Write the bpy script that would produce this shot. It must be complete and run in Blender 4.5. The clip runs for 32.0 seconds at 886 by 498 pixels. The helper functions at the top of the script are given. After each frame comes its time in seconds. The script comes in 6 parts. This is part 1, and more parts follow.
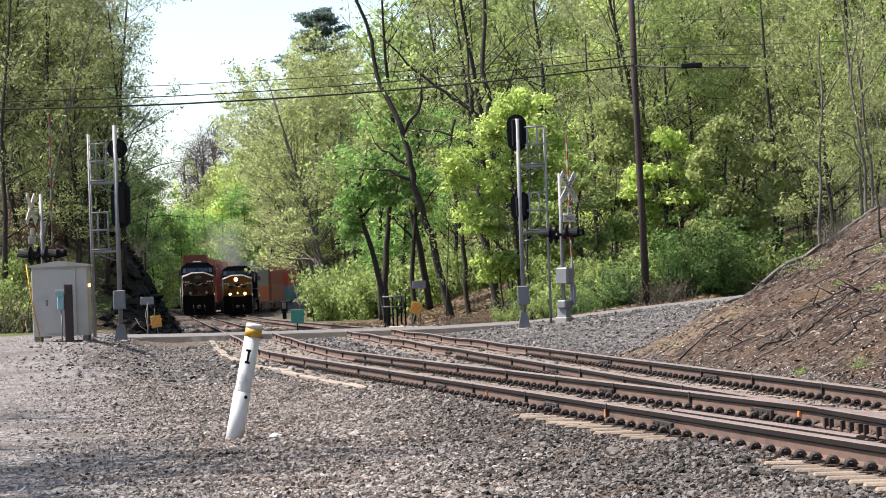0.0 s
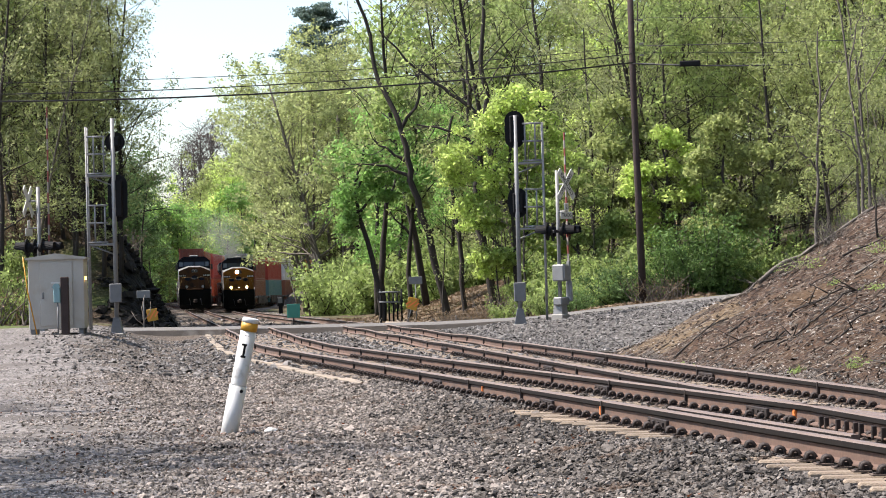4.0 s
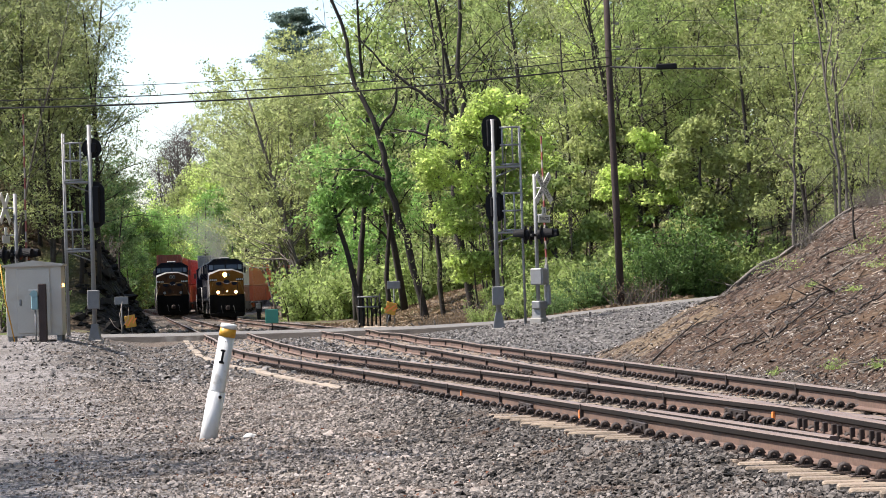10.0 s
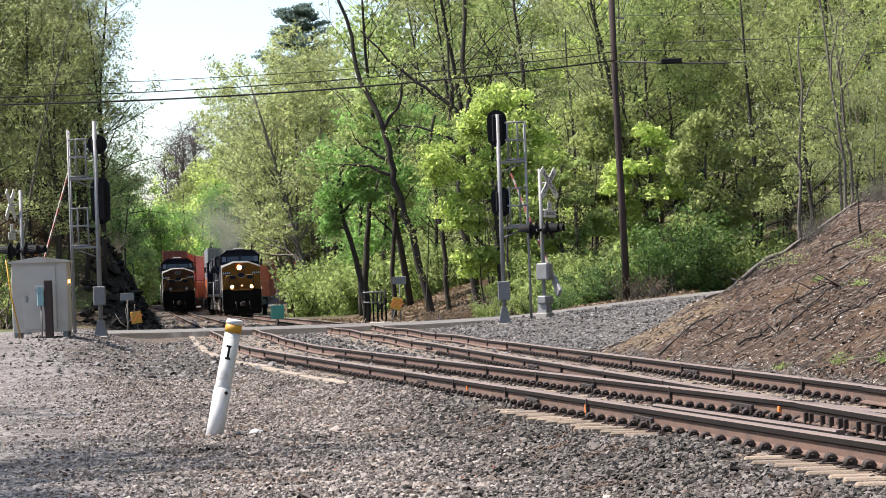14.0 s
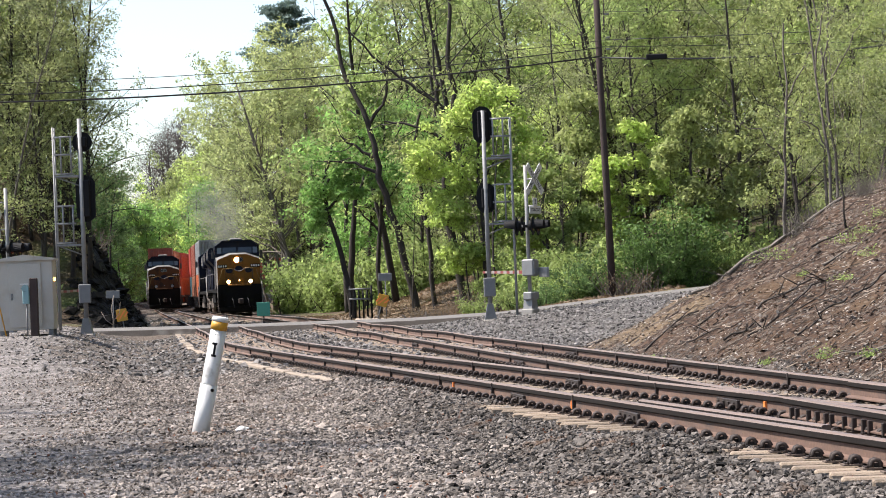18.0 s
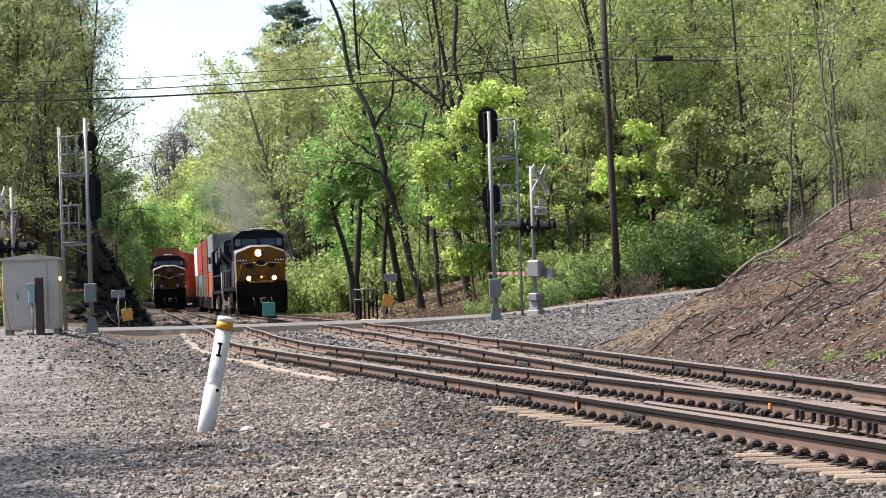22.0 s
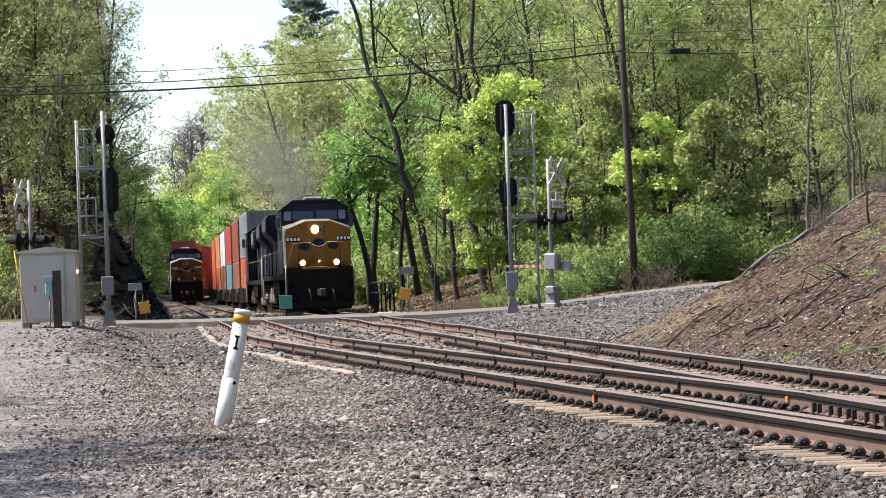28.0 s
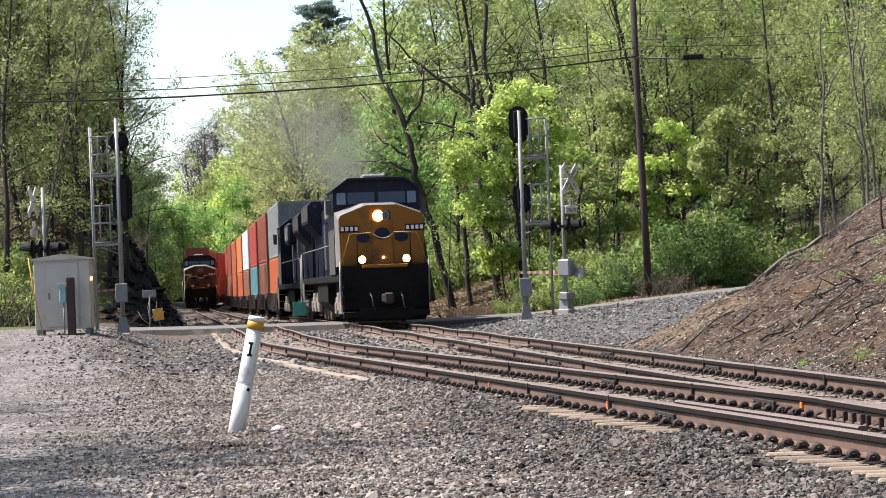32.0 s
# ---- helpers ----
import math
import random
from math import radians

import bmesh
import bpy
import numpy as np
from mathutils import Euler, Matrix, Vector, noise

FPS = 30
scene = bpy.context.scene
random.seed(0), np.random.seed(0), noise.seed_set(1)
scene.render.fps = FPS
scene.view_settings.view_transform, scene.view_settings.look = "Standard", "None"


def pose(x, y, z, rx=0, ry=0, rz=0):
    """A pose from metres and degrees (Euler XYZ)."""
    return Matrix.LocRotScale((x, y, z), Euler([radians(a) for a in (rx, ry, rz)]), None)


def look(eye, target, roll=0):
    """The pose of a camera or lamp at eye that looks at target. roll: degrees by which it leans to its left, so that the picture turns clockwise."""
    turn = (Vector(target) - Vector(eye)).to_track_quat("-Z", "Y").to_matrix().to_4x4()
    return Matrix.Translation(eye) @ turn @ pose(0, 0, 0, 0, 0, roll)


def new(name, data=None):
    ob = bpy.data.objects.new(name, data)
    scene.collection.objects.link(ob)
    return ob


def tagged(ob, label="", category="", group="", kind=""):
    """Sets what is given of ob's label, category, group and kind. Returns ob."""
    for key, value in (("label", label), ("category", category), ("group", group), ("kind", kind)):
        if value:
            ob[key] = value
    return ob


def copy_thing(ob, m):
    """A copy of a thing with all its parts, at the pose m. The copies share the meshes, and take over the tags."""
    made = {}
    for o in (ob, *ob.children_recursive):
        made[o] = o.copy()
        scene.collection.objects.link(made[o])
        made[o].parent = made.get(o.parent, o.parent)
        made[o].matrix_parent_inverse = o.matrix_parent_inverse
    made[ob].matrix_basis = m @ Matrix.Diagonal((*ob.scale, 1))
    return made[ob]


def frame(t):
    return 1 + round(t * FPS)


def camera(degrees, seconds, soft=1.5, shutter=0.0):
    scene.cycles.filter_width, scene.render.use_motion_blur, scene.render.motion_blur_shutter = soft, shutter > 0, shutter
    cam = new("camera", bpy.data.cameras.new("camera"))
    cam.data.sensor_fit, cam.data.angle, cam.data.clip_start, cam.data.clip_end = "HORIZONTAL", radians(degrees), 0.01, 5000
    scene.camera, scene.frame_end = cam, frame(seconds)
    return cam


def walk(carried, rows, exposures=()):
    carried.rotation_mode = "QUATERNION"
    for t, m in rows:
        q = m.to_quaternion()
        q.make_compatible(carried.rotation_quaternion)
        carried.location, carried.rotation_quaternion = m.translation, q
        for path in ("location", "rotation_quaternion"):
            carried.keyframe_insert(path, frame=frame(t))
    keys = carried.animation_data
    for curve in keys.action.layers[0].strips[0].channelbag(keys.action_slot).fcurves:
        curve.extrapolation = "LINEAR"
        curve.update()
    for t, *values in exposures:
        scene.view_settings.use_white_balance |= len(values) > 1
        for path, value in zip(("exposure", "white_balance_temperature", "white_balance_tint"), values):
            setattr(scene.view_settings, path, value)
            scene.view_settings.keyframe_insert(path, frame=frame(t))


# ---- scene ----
# The camera stands at the track side, eye 1.45 m over the tie tops, and is held by hand: it only turns.
EYE = 1.45
cam = camera(21.65, 32.0, soft=0.95)
ROWS = [
    (0, -0.051, 1.059, 2.030), (0.5, -0.150, 0.954, 1.933), (1, -0.247, 0.910, 1.897), (1.5, -0.011, 0.890, 1.915),
    (2, 0.144, 0.874, 1.819), (2.5, 0.226, 0.849, 1.737), (3, 0.284, 0.863, 1.631), (3.5, 0.147, 0.895, 1.476),
    (4, -0.140, 0.955, 1.548), (4.5, -0.439, 0.975, 1.656), (6.5, -0.713, 0.965, 1.933), (7, -0.722, 0.983, 1.981),
    (7.5, -0.687, 1.001, 2.049), (8, -0.616, 0.936, 2.027), (8.5, -0.612, 0.932, 1.999), (9, -0.617, 0.985, 1.895),
    (9.5, -0.665, 0.998, 1.876), (10, -0.678, 1.046, 1.932), (10.5, -0.604, 1.081, 2.005), (11, -0.545, 1.111, 1.964),
    (11.5, -0.519, 1.054, 1.923), (12, -0.540, 1.063, 1.964), (12.5, -0.532, 1.033, 1.955), (13, -0.547, 0.982, 2.026),
    (13.5, -0.577, 0.920, 2.148), (14, -0.537, 0.933, 2.095), (14.5, -0.536, 1.043, 2.112), (16.5, -0.640, 1.086, 2.169),
    (17, -0.666, 1.057, 2.315), (17.5, -0.727, 0.951, 2.353), (18, -0.888, 0.832, 2.306), (18.5, -0.959, 0.661, 2.337),
    (19, -0.969, 0.582, 2.229), (19.5, -0.815, 0.604, 2.218), (20, -0.705, 0.731, 2.099), (20.5, -0.744, 0.824, 2.001),
    (21, -0.734, 0.814, 2.017), (21.5, -0.738, 0.817, 2.029), (22, -0.755, 0.856, 2.084), (22.5, -0.685, 0.978, 2.162),
    (23, -0.645, 0.974, 2.131), (23.5, -0.557, 0.927, 2.209), (24, -0.500, 0.831, 2.313), (24.5, -0.452, 0.752, 2.261),
    (25, -0.473, 0.646, 2.281), (25.5, -0.553, 0.574, 2.175), (27.5, -0.334, 0.717, 2.040), (28, -0.337, 0.697, 2.079),
    (28.5, -0.365, 0.698, 2.149), (29, -0.314, 0.709, 2.272), (29.5, -0.313, 0.784, 2.250), (30, -0.257, 0.926, 2.186),
    (30.5, -0.202, 0.952, 2.117), (31, -0.181, 0.953, 2.103), (31.5, -0.125, 0.966, 2.212), (32, -0.000, 0.866, 2.200),
]
walk(cam, [(t, pose(0, 0, EYE, 90 + pitch, roll, yaw)) for t, yaw, pitch, roll in ROWS])

# ---- light ----
world = bpy.data.worlds.new("sky")
scene.world = world
world.use_nodes = True
sky = world.node_tree.nodes.new("ShaderNodeTexSky")
sky.sky_type = "NISHITA"
sky.sun_disc = False
SUN_FROM = Vector((-0.57, 0.06, 0.88)).normalized()
sky.sun_elevation = math.asin(SUN_FROM.z)
sky.sun_rotation = math.atan2(SUN_FROM.x, SUN_FROM.y)
sky.dust_density = 1.6
world.node_tree.links.new(sky.outputs[0], world.node_tree.nodes["Background"].inputs[0])
world.node_tree.nodes["Background"].inputs[1].default_value = 0.125
sun = new("sun", bpy.data.lights.new("sun", "SUN"))
sun.data.energy, sun.data.angle, sun.data.color = 5.0, radians(0.6), (1.0, 0.918, 0.845)
sun.matrix_world = look(SUN_FROM * 60, (0, 0, 0))
scene.view_settings.exposure = 1.2


# ---- materials ----
def shader(name, base, rough=0.8, metal=0.0, vary=0.25, scale=3.0, fine=40.0, bump=0.3, dirt=None, dirt_amount=0.0,
           dirt_scale=1.2, island=0.0, obrand=0.0, transmit=0.0, spec=0.5):
    """A surface with two scales of variation, stains and fine relief."""
    m = bpy.data.materials.new(name)
    m.use_nodes = True
    nt = m.node_tree
    n, l = nt.nodes, nt.links
    b = n["Principled BSDF"]
    b.inputs["Roughness"].default_value, b.inputs["Metallic"].default_value = rough, metal
    b.inputs["Specular IOR Level"].default_value = spec
    co = n.new("ShaderNodeTexCoord")
    big, small = n.new("ShaderNodeTexNoise"), n.new("ShaderNodeTexNoise")
    for tex, s in ((big, scale), (small, fine)):
        tex.inputs["Scale"].default_value, tex.inputs["Detail"].default_value = s, 5
        l.new(co.outputs["Object"], tex.inputs["Vector"])
    add = n.new("ShaderNodeMath")
    add.operation = "ADD"
    l.new(big.outputs["Fac"], add.inputs[0]), l.new(small.outputs["Fac"], add.inputs[1])
    fac = add.outputs[0]
    for kind, amount in (("island", island), ("object", obrand)):
        if amount:
            src = n.new("ShaderNodeNewGeometry") if kind == "island" else n.new("ShaderNodeObjectInfo")
            out = src.outputs["Random Per Island" if kind == "island" else "Random"]
            mad = n.new("ShaderNodeMath")
            mad.operation, mad.inputs[1].default_value = "MULTIPLY_ADD", amount * 2
            l.new(out, mad.inputs[0])
            sub = n.new("ShaderNodeMath")
            sub.operation, sub.inputs[1].default_value = "SUBTRACT", amount
            l.new(fac, mad.inputs[2]), l.new(mad.outputs[0], sub.inputs[0])
            fac = sub.outputs[0]
    ramp = n.new("ShaderNodeMapRange")
    ramp.inputs[1].default_value, ramp.inputs[2].default_value = 0.6, 1.4
    ramp.inputs[3].default_value, ramp.inputs[4].default_value = 1 - vary, 1 + vary
    ramp.clamp = False
    l.new(fac, ramp.inputs[0])
    tint = n.new("ShaderNodeVectorMath")
    tint.operation = "SCALE"
    tint.inputs[0].default_value = base[:3]
    l.new(ramp.outputs[0], tint.inputs["Scale"])
    colour = tint.outputs[0]
    if dirt:
        spots = n.new("ShaderNodeTexNoise")
        spots.inputs["Scale"].default_value, spots.inputs["Detail"].default_value = dirt_scale, 6
        l.new(co.outputs["Object"], spots.inputs["Vector"])
        cut = n.new("ShaderNodeMapRange")
        cut.inputs[1].default_value, cut.inputs[2].default_value = 0.62 - 0.3 * dirt_amount, 0.78 - 0.3 * dirt_amount
        l.new(spots.outputs["Fac"], cut.inputs[0])
        mix = n.new("ShaderNodeMix")
        mix.data_type = "RGBA"
        mix.inputs[7].default_value = (*dirt[:3], 1)
        l.new(cut.outputs[0], mix.inputs[0]), l.new(colour, mix.inputs[6])
        colour = mix.outputs[2]
    l.new(colour, b.inputs["Base Color"])
    if bump:
        rel = n.new("ShaderNodeBump")
        rel.inputs["Strength"].default_value, rel.inputs["Distance"].default_value = bump, 0.02
        l.new(small.outputs["Fac"], rel.inputs["Height"]), l.new(rel.outputs[0], b.inputs["Normal"])
    if transmit:
        back = n.new("ShaderNodeBsdfTranslucent")
        blend = n.new("ShaderNodeMixShader")
        blend.inputs[0].default_value = transmit
        l.new(colour, back.inputs["Color"])
        l.new(b.outputs[0], blend.inputs[1]), l.new(back.outputs[0], blend.inputs[2])
        l.new(blend.outputs[0], n["Material Output"].inputs[0])
    return m


def glow(name, colour, strength):
    m = bpy.data.materials.new(name)
    m.use_nodes = True
    b = m.node_tree.nodes["Principled BSDF"]
    b.inputs["Emission Color"].default_value = (*colour, 1)
    b.inputs["Emission Strength"].default_value = strength
    b.inputs["Base Color"].default_value = (*colour, 1)
    return m


M = {
    "rail": shader("rusty rail steel", (0.1, 0.059, 0.043), 0.85, 0.0, 0.3, 2.0, 30, 0.2, (0.07, 0.045, 0.035), 0.35, 3),
    # railside: near-black, the shade at the rail head is put into this colour
    "railside": shader("rail head side with painted shade", (0.009, 0.0065, 0.0055), 0.85, 0, 0.4, 2, 40, 0.1, spec=0.2),
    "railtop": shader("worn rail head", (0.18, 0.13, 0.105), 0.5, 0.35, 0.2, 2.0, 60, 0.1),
    "tie": shader("weathered tie wood", (0.19, 0.148, 0.11), 0.95, 0, 0.35, 4, 70, 0.6, (0.14, 0.10, 0.08), 0.3, 2, 0, 0.25),
    "clip": shader("dark oiled clip iron", (0.024, 0.0155, 0.0125), 0.7, 0.2, 0.4, 10, 80, 0.2, (0.05, 0.027, 0.017), 0.15, 8, 0, 0.2),
    "plate": shader("dusty rusted tie plate", (0.1, 0.072, 0.056), 0.9, 0.1, 0.35, 6, 60, 0.2, (0.05, 0.035, 0.028), 0.2, 6, 0, 0.2),
    "asphalt": shader("worn crossing asphalt", (0.112, 0.105, 0.099), 0.95, 0, 0.2, 1.2, 90, 0.4, (0.075, 0.07, 0.065), 0.25),
    "roadedge": shader("broken earthy road edge", (0.085, 0.072, 0.061), 0.95, 0, 0.35, 1.0, 50, 0.8, (0.16, 0.145, 0.13), 0.25, 1.5),
    "concrete": shader("concrete", (0.25, 0.24, 0.22), 0.9, 0, 0.2, 2, 60, 0.3, (0.22, 0.19, 0.16), 0.25),
    "alu": shader("galvanised steel", (0.18, 0.183, 0.186), 0.6, 0.2, 0.15, 5, 60, 0.1, (0.26, 0.25, 0.24), 0.2, 3),
    "aludark": shader("dull galvanised steel", (0.15, 0.152, 0.155), 0.7, 0.2, 0.2, 5, 60, 0.1),
    "black": shader("matt black paint", (0.008, 0.008, 0.009), 0.7, 0, 0.3, 4, 50, 0.1, spec=0.15),
    "box": shader("pale grey painted steel", (0.36, 0.34, 0.305), 0.6, 0, 0.1, 1.5, 50, 0.1, (0.30, 0.27, 0.22), 0.2, 1.5),
    "white": shader("white paint", (0.5, 0.495, 0.48), 0.5, 0, 0.08, 3, 60, 0.1, (0.5, 0.46, 0.4), 0.12, 4),
    "plastic": shader("white marker plastic", (0.55, 0.55, 0.545), 0.35, 0, 0.06, 3, 60, 0.05, (0.3, 0.27, 0.23), 0.15, 7),
    "yellow": shader("yellow paint", (0.45, 0.23, 0.015), 0.5, 0, 0.15, 3, 60, 0.1, (0.3, 0.2, 0.06), 0.1, 4),
    "orange": shader("orange paint", (0.75, 0.2, 0.04), 0.5, 0, 0.15, 3, 60, 0.1),
    "red": shader("red paint", (0.45, 0.03, 0.03), 0.5, 0, 0.15, 3, 60, 0.1),
    "green": shader("green paint", (0.02, 0.15, 0.105), 0.5, 0, 0.15, 3, 60, 0.1),
    "teal": shader("grey-blue paint", (0.16, 0.27, 0.29), 0.6, 0, 0.15, 3, 60, 0.1),
    "wood": shader("dark creosoted wood", (0.036, 0.024, 0.022), 0.95, 0, 0.35, 3, 50, 0.7),
    "bleached": shader("bleached dead wood", (0.25, 0.21, 0.17), 0.95, 0, 0.3, 3, 50, 0.6),
    "bark": shader("dark bark", (0.03, 0.024, 0.02), 0.95, 0, 0.4, 3, 25, 0.9),
    "barkgrey": shader("grey bark", (0.11, 0.095, 0.08), 0.95, 0, 0.35, 3, 25, 0.8),
    "barkfar": shader("grey-brown far bark", (0.07, 0.06, 0.06), 0.95, 0, 0.3, 3, 25, 0.5),
    "wire": shader("black cable sheath", (0.02, 0.02, 0.02), 0.6, 0, 0.1, 3, 30, 0),
    "locoyellow": shader("weathered yellow enamel", (0.17, 0.068, 0.004), 0.5, 0, 0.12, 1.2, 30, 0.05, (0.095, 0.04, 0.006), 0.25, 1.5, spec=0.25),
    "locoblue": shader("dark blue enamel", (0.005, 0.007, 0.019), 0.5, 0, 0.2, 1.2, 30, 0.05, (0.014, 0.013, 0.015), 0.2, 1.5, spec=0.2),
    "locorail": shader("dull yellow handrail", (0.2, 0.12, 0.03), 0.6, 0, 0.15, 3, 30, 0.1),
    "locogrey": shader("dusty grey enamel", (0.05, 0.046, 0.045), 0.6, 0, 0.2, 1.2, 30, 0.1, (0.085, 0.068, 0.06), 0.2, 1.5),
    # locowhite also covers the nose top, where its paleness imitates light from above
    "locowhite": shader("dusty pale enamel", (0.14, 0.137, 0.135), 0.6, 0, 0.12, 1.2, 30, 0.1, (0.3, 0.27, 0.23), 0.2, 2),
    "under": shader("grimy underframe", (0.006, 0.0055, 0.005), 0.9, 0, 0.4, 2, 30, 0.3, spec=0.15),
    "truck": shader("dusty truck casting", (0.19, 0.165, 0.145), 0.85, 0.1, 0.3, 2, 30, 0.3, (0.07, 0.055, 0.045), 0.3, 2),
    "wheel": shader("worn wheel steel", (0.16, 0.13, 0.11), 0.5, 0.6, 0.2, 4, 30, 0.1),
    "headlight": glow("lit headlight", (1.0, 0.80, 0.50), 60.0),
    "ditch": glow("lit ditch light", (1.0, 0.78, 0.50), 30.0),
    "amber": glow("small amber lamp", (1.0, 0.45, 0.1), 4.0),
}
glass = bpy.data.materials.new("cab glass")
glass.use_nodes = True
glass.node_tree.nodes["Principled BSDF"].inputs["Base Color"].default_value = (0.02, 0.025, 0.035, 1)
glass.node_tree.nodes["Principled BSDF"].inputs["Roughness"].default_value = 0.06
M["glass"] = glass


# ---- building helpers ----
def part(name, bm, material, parent=None, label=""):
    """Links a bmesh as one mesh object, under a thing or a part."""
    me = bpy.data.meshes.new(name)
    bm.to_mesh(me)
    bm.free()
    for m in (material if isinstance(material, (list, tuple)) else (material,)):
        me.materials.append(M[m] if isinstance(m, str) else m)
    ob = new(name, me)
    if parent:
        ob.parent = parent
    if label:
        ob["label"] = label
    return ob


def shared(name, me, parent, m=None):
    ob = new(name, me)
    ob.parent = parent
    if m is not None:
        ob.matrix_basis = m
    return ob


def thing(name, label, category, at=None, group="", kind=""):
    ob = new(name)
    ob.empty_display_size = 0.2
    if at is not None:
        ob.matrix_basis = at
    return tagged(ob, label, category, group, kind)


def box(bm, x0, x1, y0, y1, z0, z1, bevel=0.0, m=None, mat=0):
    g = bmesh.ops.create_cube(bm, size=1.0)
    t = Matrix.Translation(((x0 + x1) / 2, (y0 + y1) / 2, (z0 + z1) / 2)) @ Matrix.Diagonal((x1 - x0, y1 - y0, z1 - z0, 1))
    bmesh.ops.transform(bm, matrix=t, verts=g["verts"])
    faces = {f for v in g["verts"] for f in v.link_faces}
    vs = list(g["verts"])
    if bevel:
        r = bmesh.ops.bevel(bm, geom=list({e for f in faces for e in f.edges}), offset=bevel, segments=1, affect="EDGES")
        faces = set(r["faces"]) | {f for v in r["verts"] for f in v.link_faces}
        vs = list({v for f in faces for v in f.verts})
    for f in faces:
        f.material_index = mat
    if m is not None:
        bmesh.ops.transform(bm, matrix=m, verts=vs)
    return bm


def tube(bm, points, r0, r1=None, sides=8, mat=0, caps=True):
    """A tapered tube through the points."""
    r1 = r0 if r1 is None else r1
    pts = [Vector(p) for p in points]
    rings = []
    for i, p in enumerate(pts):
        d = (pts[min(i + 1, len(pts) - 1)] - pts[max(i - 1, 0)]).normalized()
        u = d.cross(Vector((0.3, 0.95, 0.1))).normalized() if abs(d.y) < 0.9 else d.cross(Vector((0, 0, 1))).normalized()
        w = d.cross(u)
        r = r0 + (r1 - r0) * i / max(1, len(pts) - 1)
        rings.append([bm.verts.new(p + (u * math.cos(a) + w * math.sin(a)) * r) for a in (2 * math.pi * k / sides for k in range(sides))])
    for a, b in zip(rings, rings[1:]):
        for k in range(sides):
            f = bm.faces.new((a[k], a[(k + 1) % sides], b[(k + 1) % sides], b[k]))
            f.smooth, f.material_index = True, mat
    if caps:
        for ring in (rings[0][::-1], rings[-1]):
            bm.faces.new(ring).material_index = mat
    return bm


def prism(bm, outline, y0, y1, mat=0, m=None):
    """An outline in x and z, pushed from y0 to y1."""
    a = [bm.verts.new((x, y0, z)) for x, z in outline]
    b = [bm.verts.new((x, y1, z)) for x, z in outline]
    n = len(a)
    faces = [bm.faces.new(a), bm.faces.new(b[::-1])]
    faces += [bm.faces.new((a[i], b[i], b[(i + 1) % n], a[(i + 1) % n])) for i in range(n)]
    for f in faces:
        f.material_index = mat
    if m is not None:
        bmesh.ops.transform(bm, matrix=m, verts=a + b)
    return bm


def fresh():
    return bmesh.new()


def boxpart(name, parent, material, dims, bevel=0.0, label="", m=None):
    return part(name, box(fresh(), *dims, bevel, m), material, parent, label)


def tubepart(name, parent, material, points, r0, r1=None, sides=8, label=""):
    return part(name, tube(fresh(), points, r0, r1, sides), material, parent, label)


def smooth(a, b, v):
    u = min(1.0, max(0.0, (v - a) / (b - a)))
    return u * u * (3 - 2 * u)


# ---- plan: two tracks that join in a turnout near the eye ----
SLOPE, B0, RAILTOP, GAUGE = -0.1187, 7.10, 0.205, 1.435
UNIT = math.hypot(1, SLOPE)
ALONG = Vector((SLOPE, 1, 0)) / UNIT
BEND_AT, BEND_R = 231.0, 360.0


def bx(y):
    """The right-hand track's centre."""
    if y < BEND_AT:
        return B0 + SLOPE * y
    return B0 + SLOPE * y + (y - BEND_AT) ** 2 / (2 * BEND_R)


def gap(y):
    """How far the left-hand track lies from it."""
    if y > 61.8:
        return 4.1
    if y > 48:
        return 4.1 - 0.0805 * (61.8 - y) ** 2 / 27.6
    return max(0.0, 1.45 + 0.0805 * (y - 22))


def ax(y):
    return bx(y) - gap(y)


def dip(y):
    """How far the right-hand track falls beyond the crossing."""
    return 0.37 * np.clip((np.asarray(y, float) - 80.0) / 98.0, 0, 1)


def station(s, side=0.0):
    """A place on the right-hand track, s metres along it; side: metres to the left of it."""
    s0 = BEND_AT * UNIT
    p, h = Vector((B0, 0, 0)) + ALONG * min(s, s0), math.atan(-SLOPE)
    if s > s0:
        a = (s - s0) / BEND_R
        f, r = ALONG, Vector((ALONG.y, -ALONG.x, 0))
        p += f * (BEND_R * math.sin(a)) + r * (BEND_R * (1 - math.cos(a)))
        h -= a
    p += Vector((-math.cos(h), -math.sin(h), 0)) * side
    p.z = RAILTOP - float(dip(p.y)) * (1 - 0.11 * side)
    return p


def np_smooth(a, b, v):
    u = np.clip((v - a) / (b - a), 0, 1)
    return u * u * (3 - 2 * u)


def rough_noise(x, y, f, seed=0.0):
    """A cheap smooth roughness of a few waves."""
    return (np.sin(x * f + 1.3 * np.sin(y * f * 0.7 + seed) + seed) * np.cos(y * f * 1.1 + 0.9 * np.sin(x * f * 0.6 - seed))
            + 0.5 * np.sin(x * f * 2.3 + y * f * 1.7 + seed * 2) * np.cos(y * f * 2.6 - x * f * 1.4)) / 1.5


ROAD = [(-120, 112, 1.4), (-60, 97, 0.7), (-30, 89.5, 0.42), (-19, 87, 0.34), (-9, 85.6, 0.2), (-5, 84.8, 0.19), (0, 83.6, 0.19),
        (3.5, 82.6, 0.3), (7, 82.6, 0.62), (12, 84.5, 0.98), (20, 89, 1.5), (45, 104, 3.2), (120, 140, 6.0)]


def road_at(x):
    xs, ys, zs = (np.array([r[i] for r in ROAD], float) for i in range(3))
    return np.interp(x, xs, ys), np.interp(x, xs, zs)


v_bx = np.vectorize(bx)
v_gap = np.vectorize(gap)


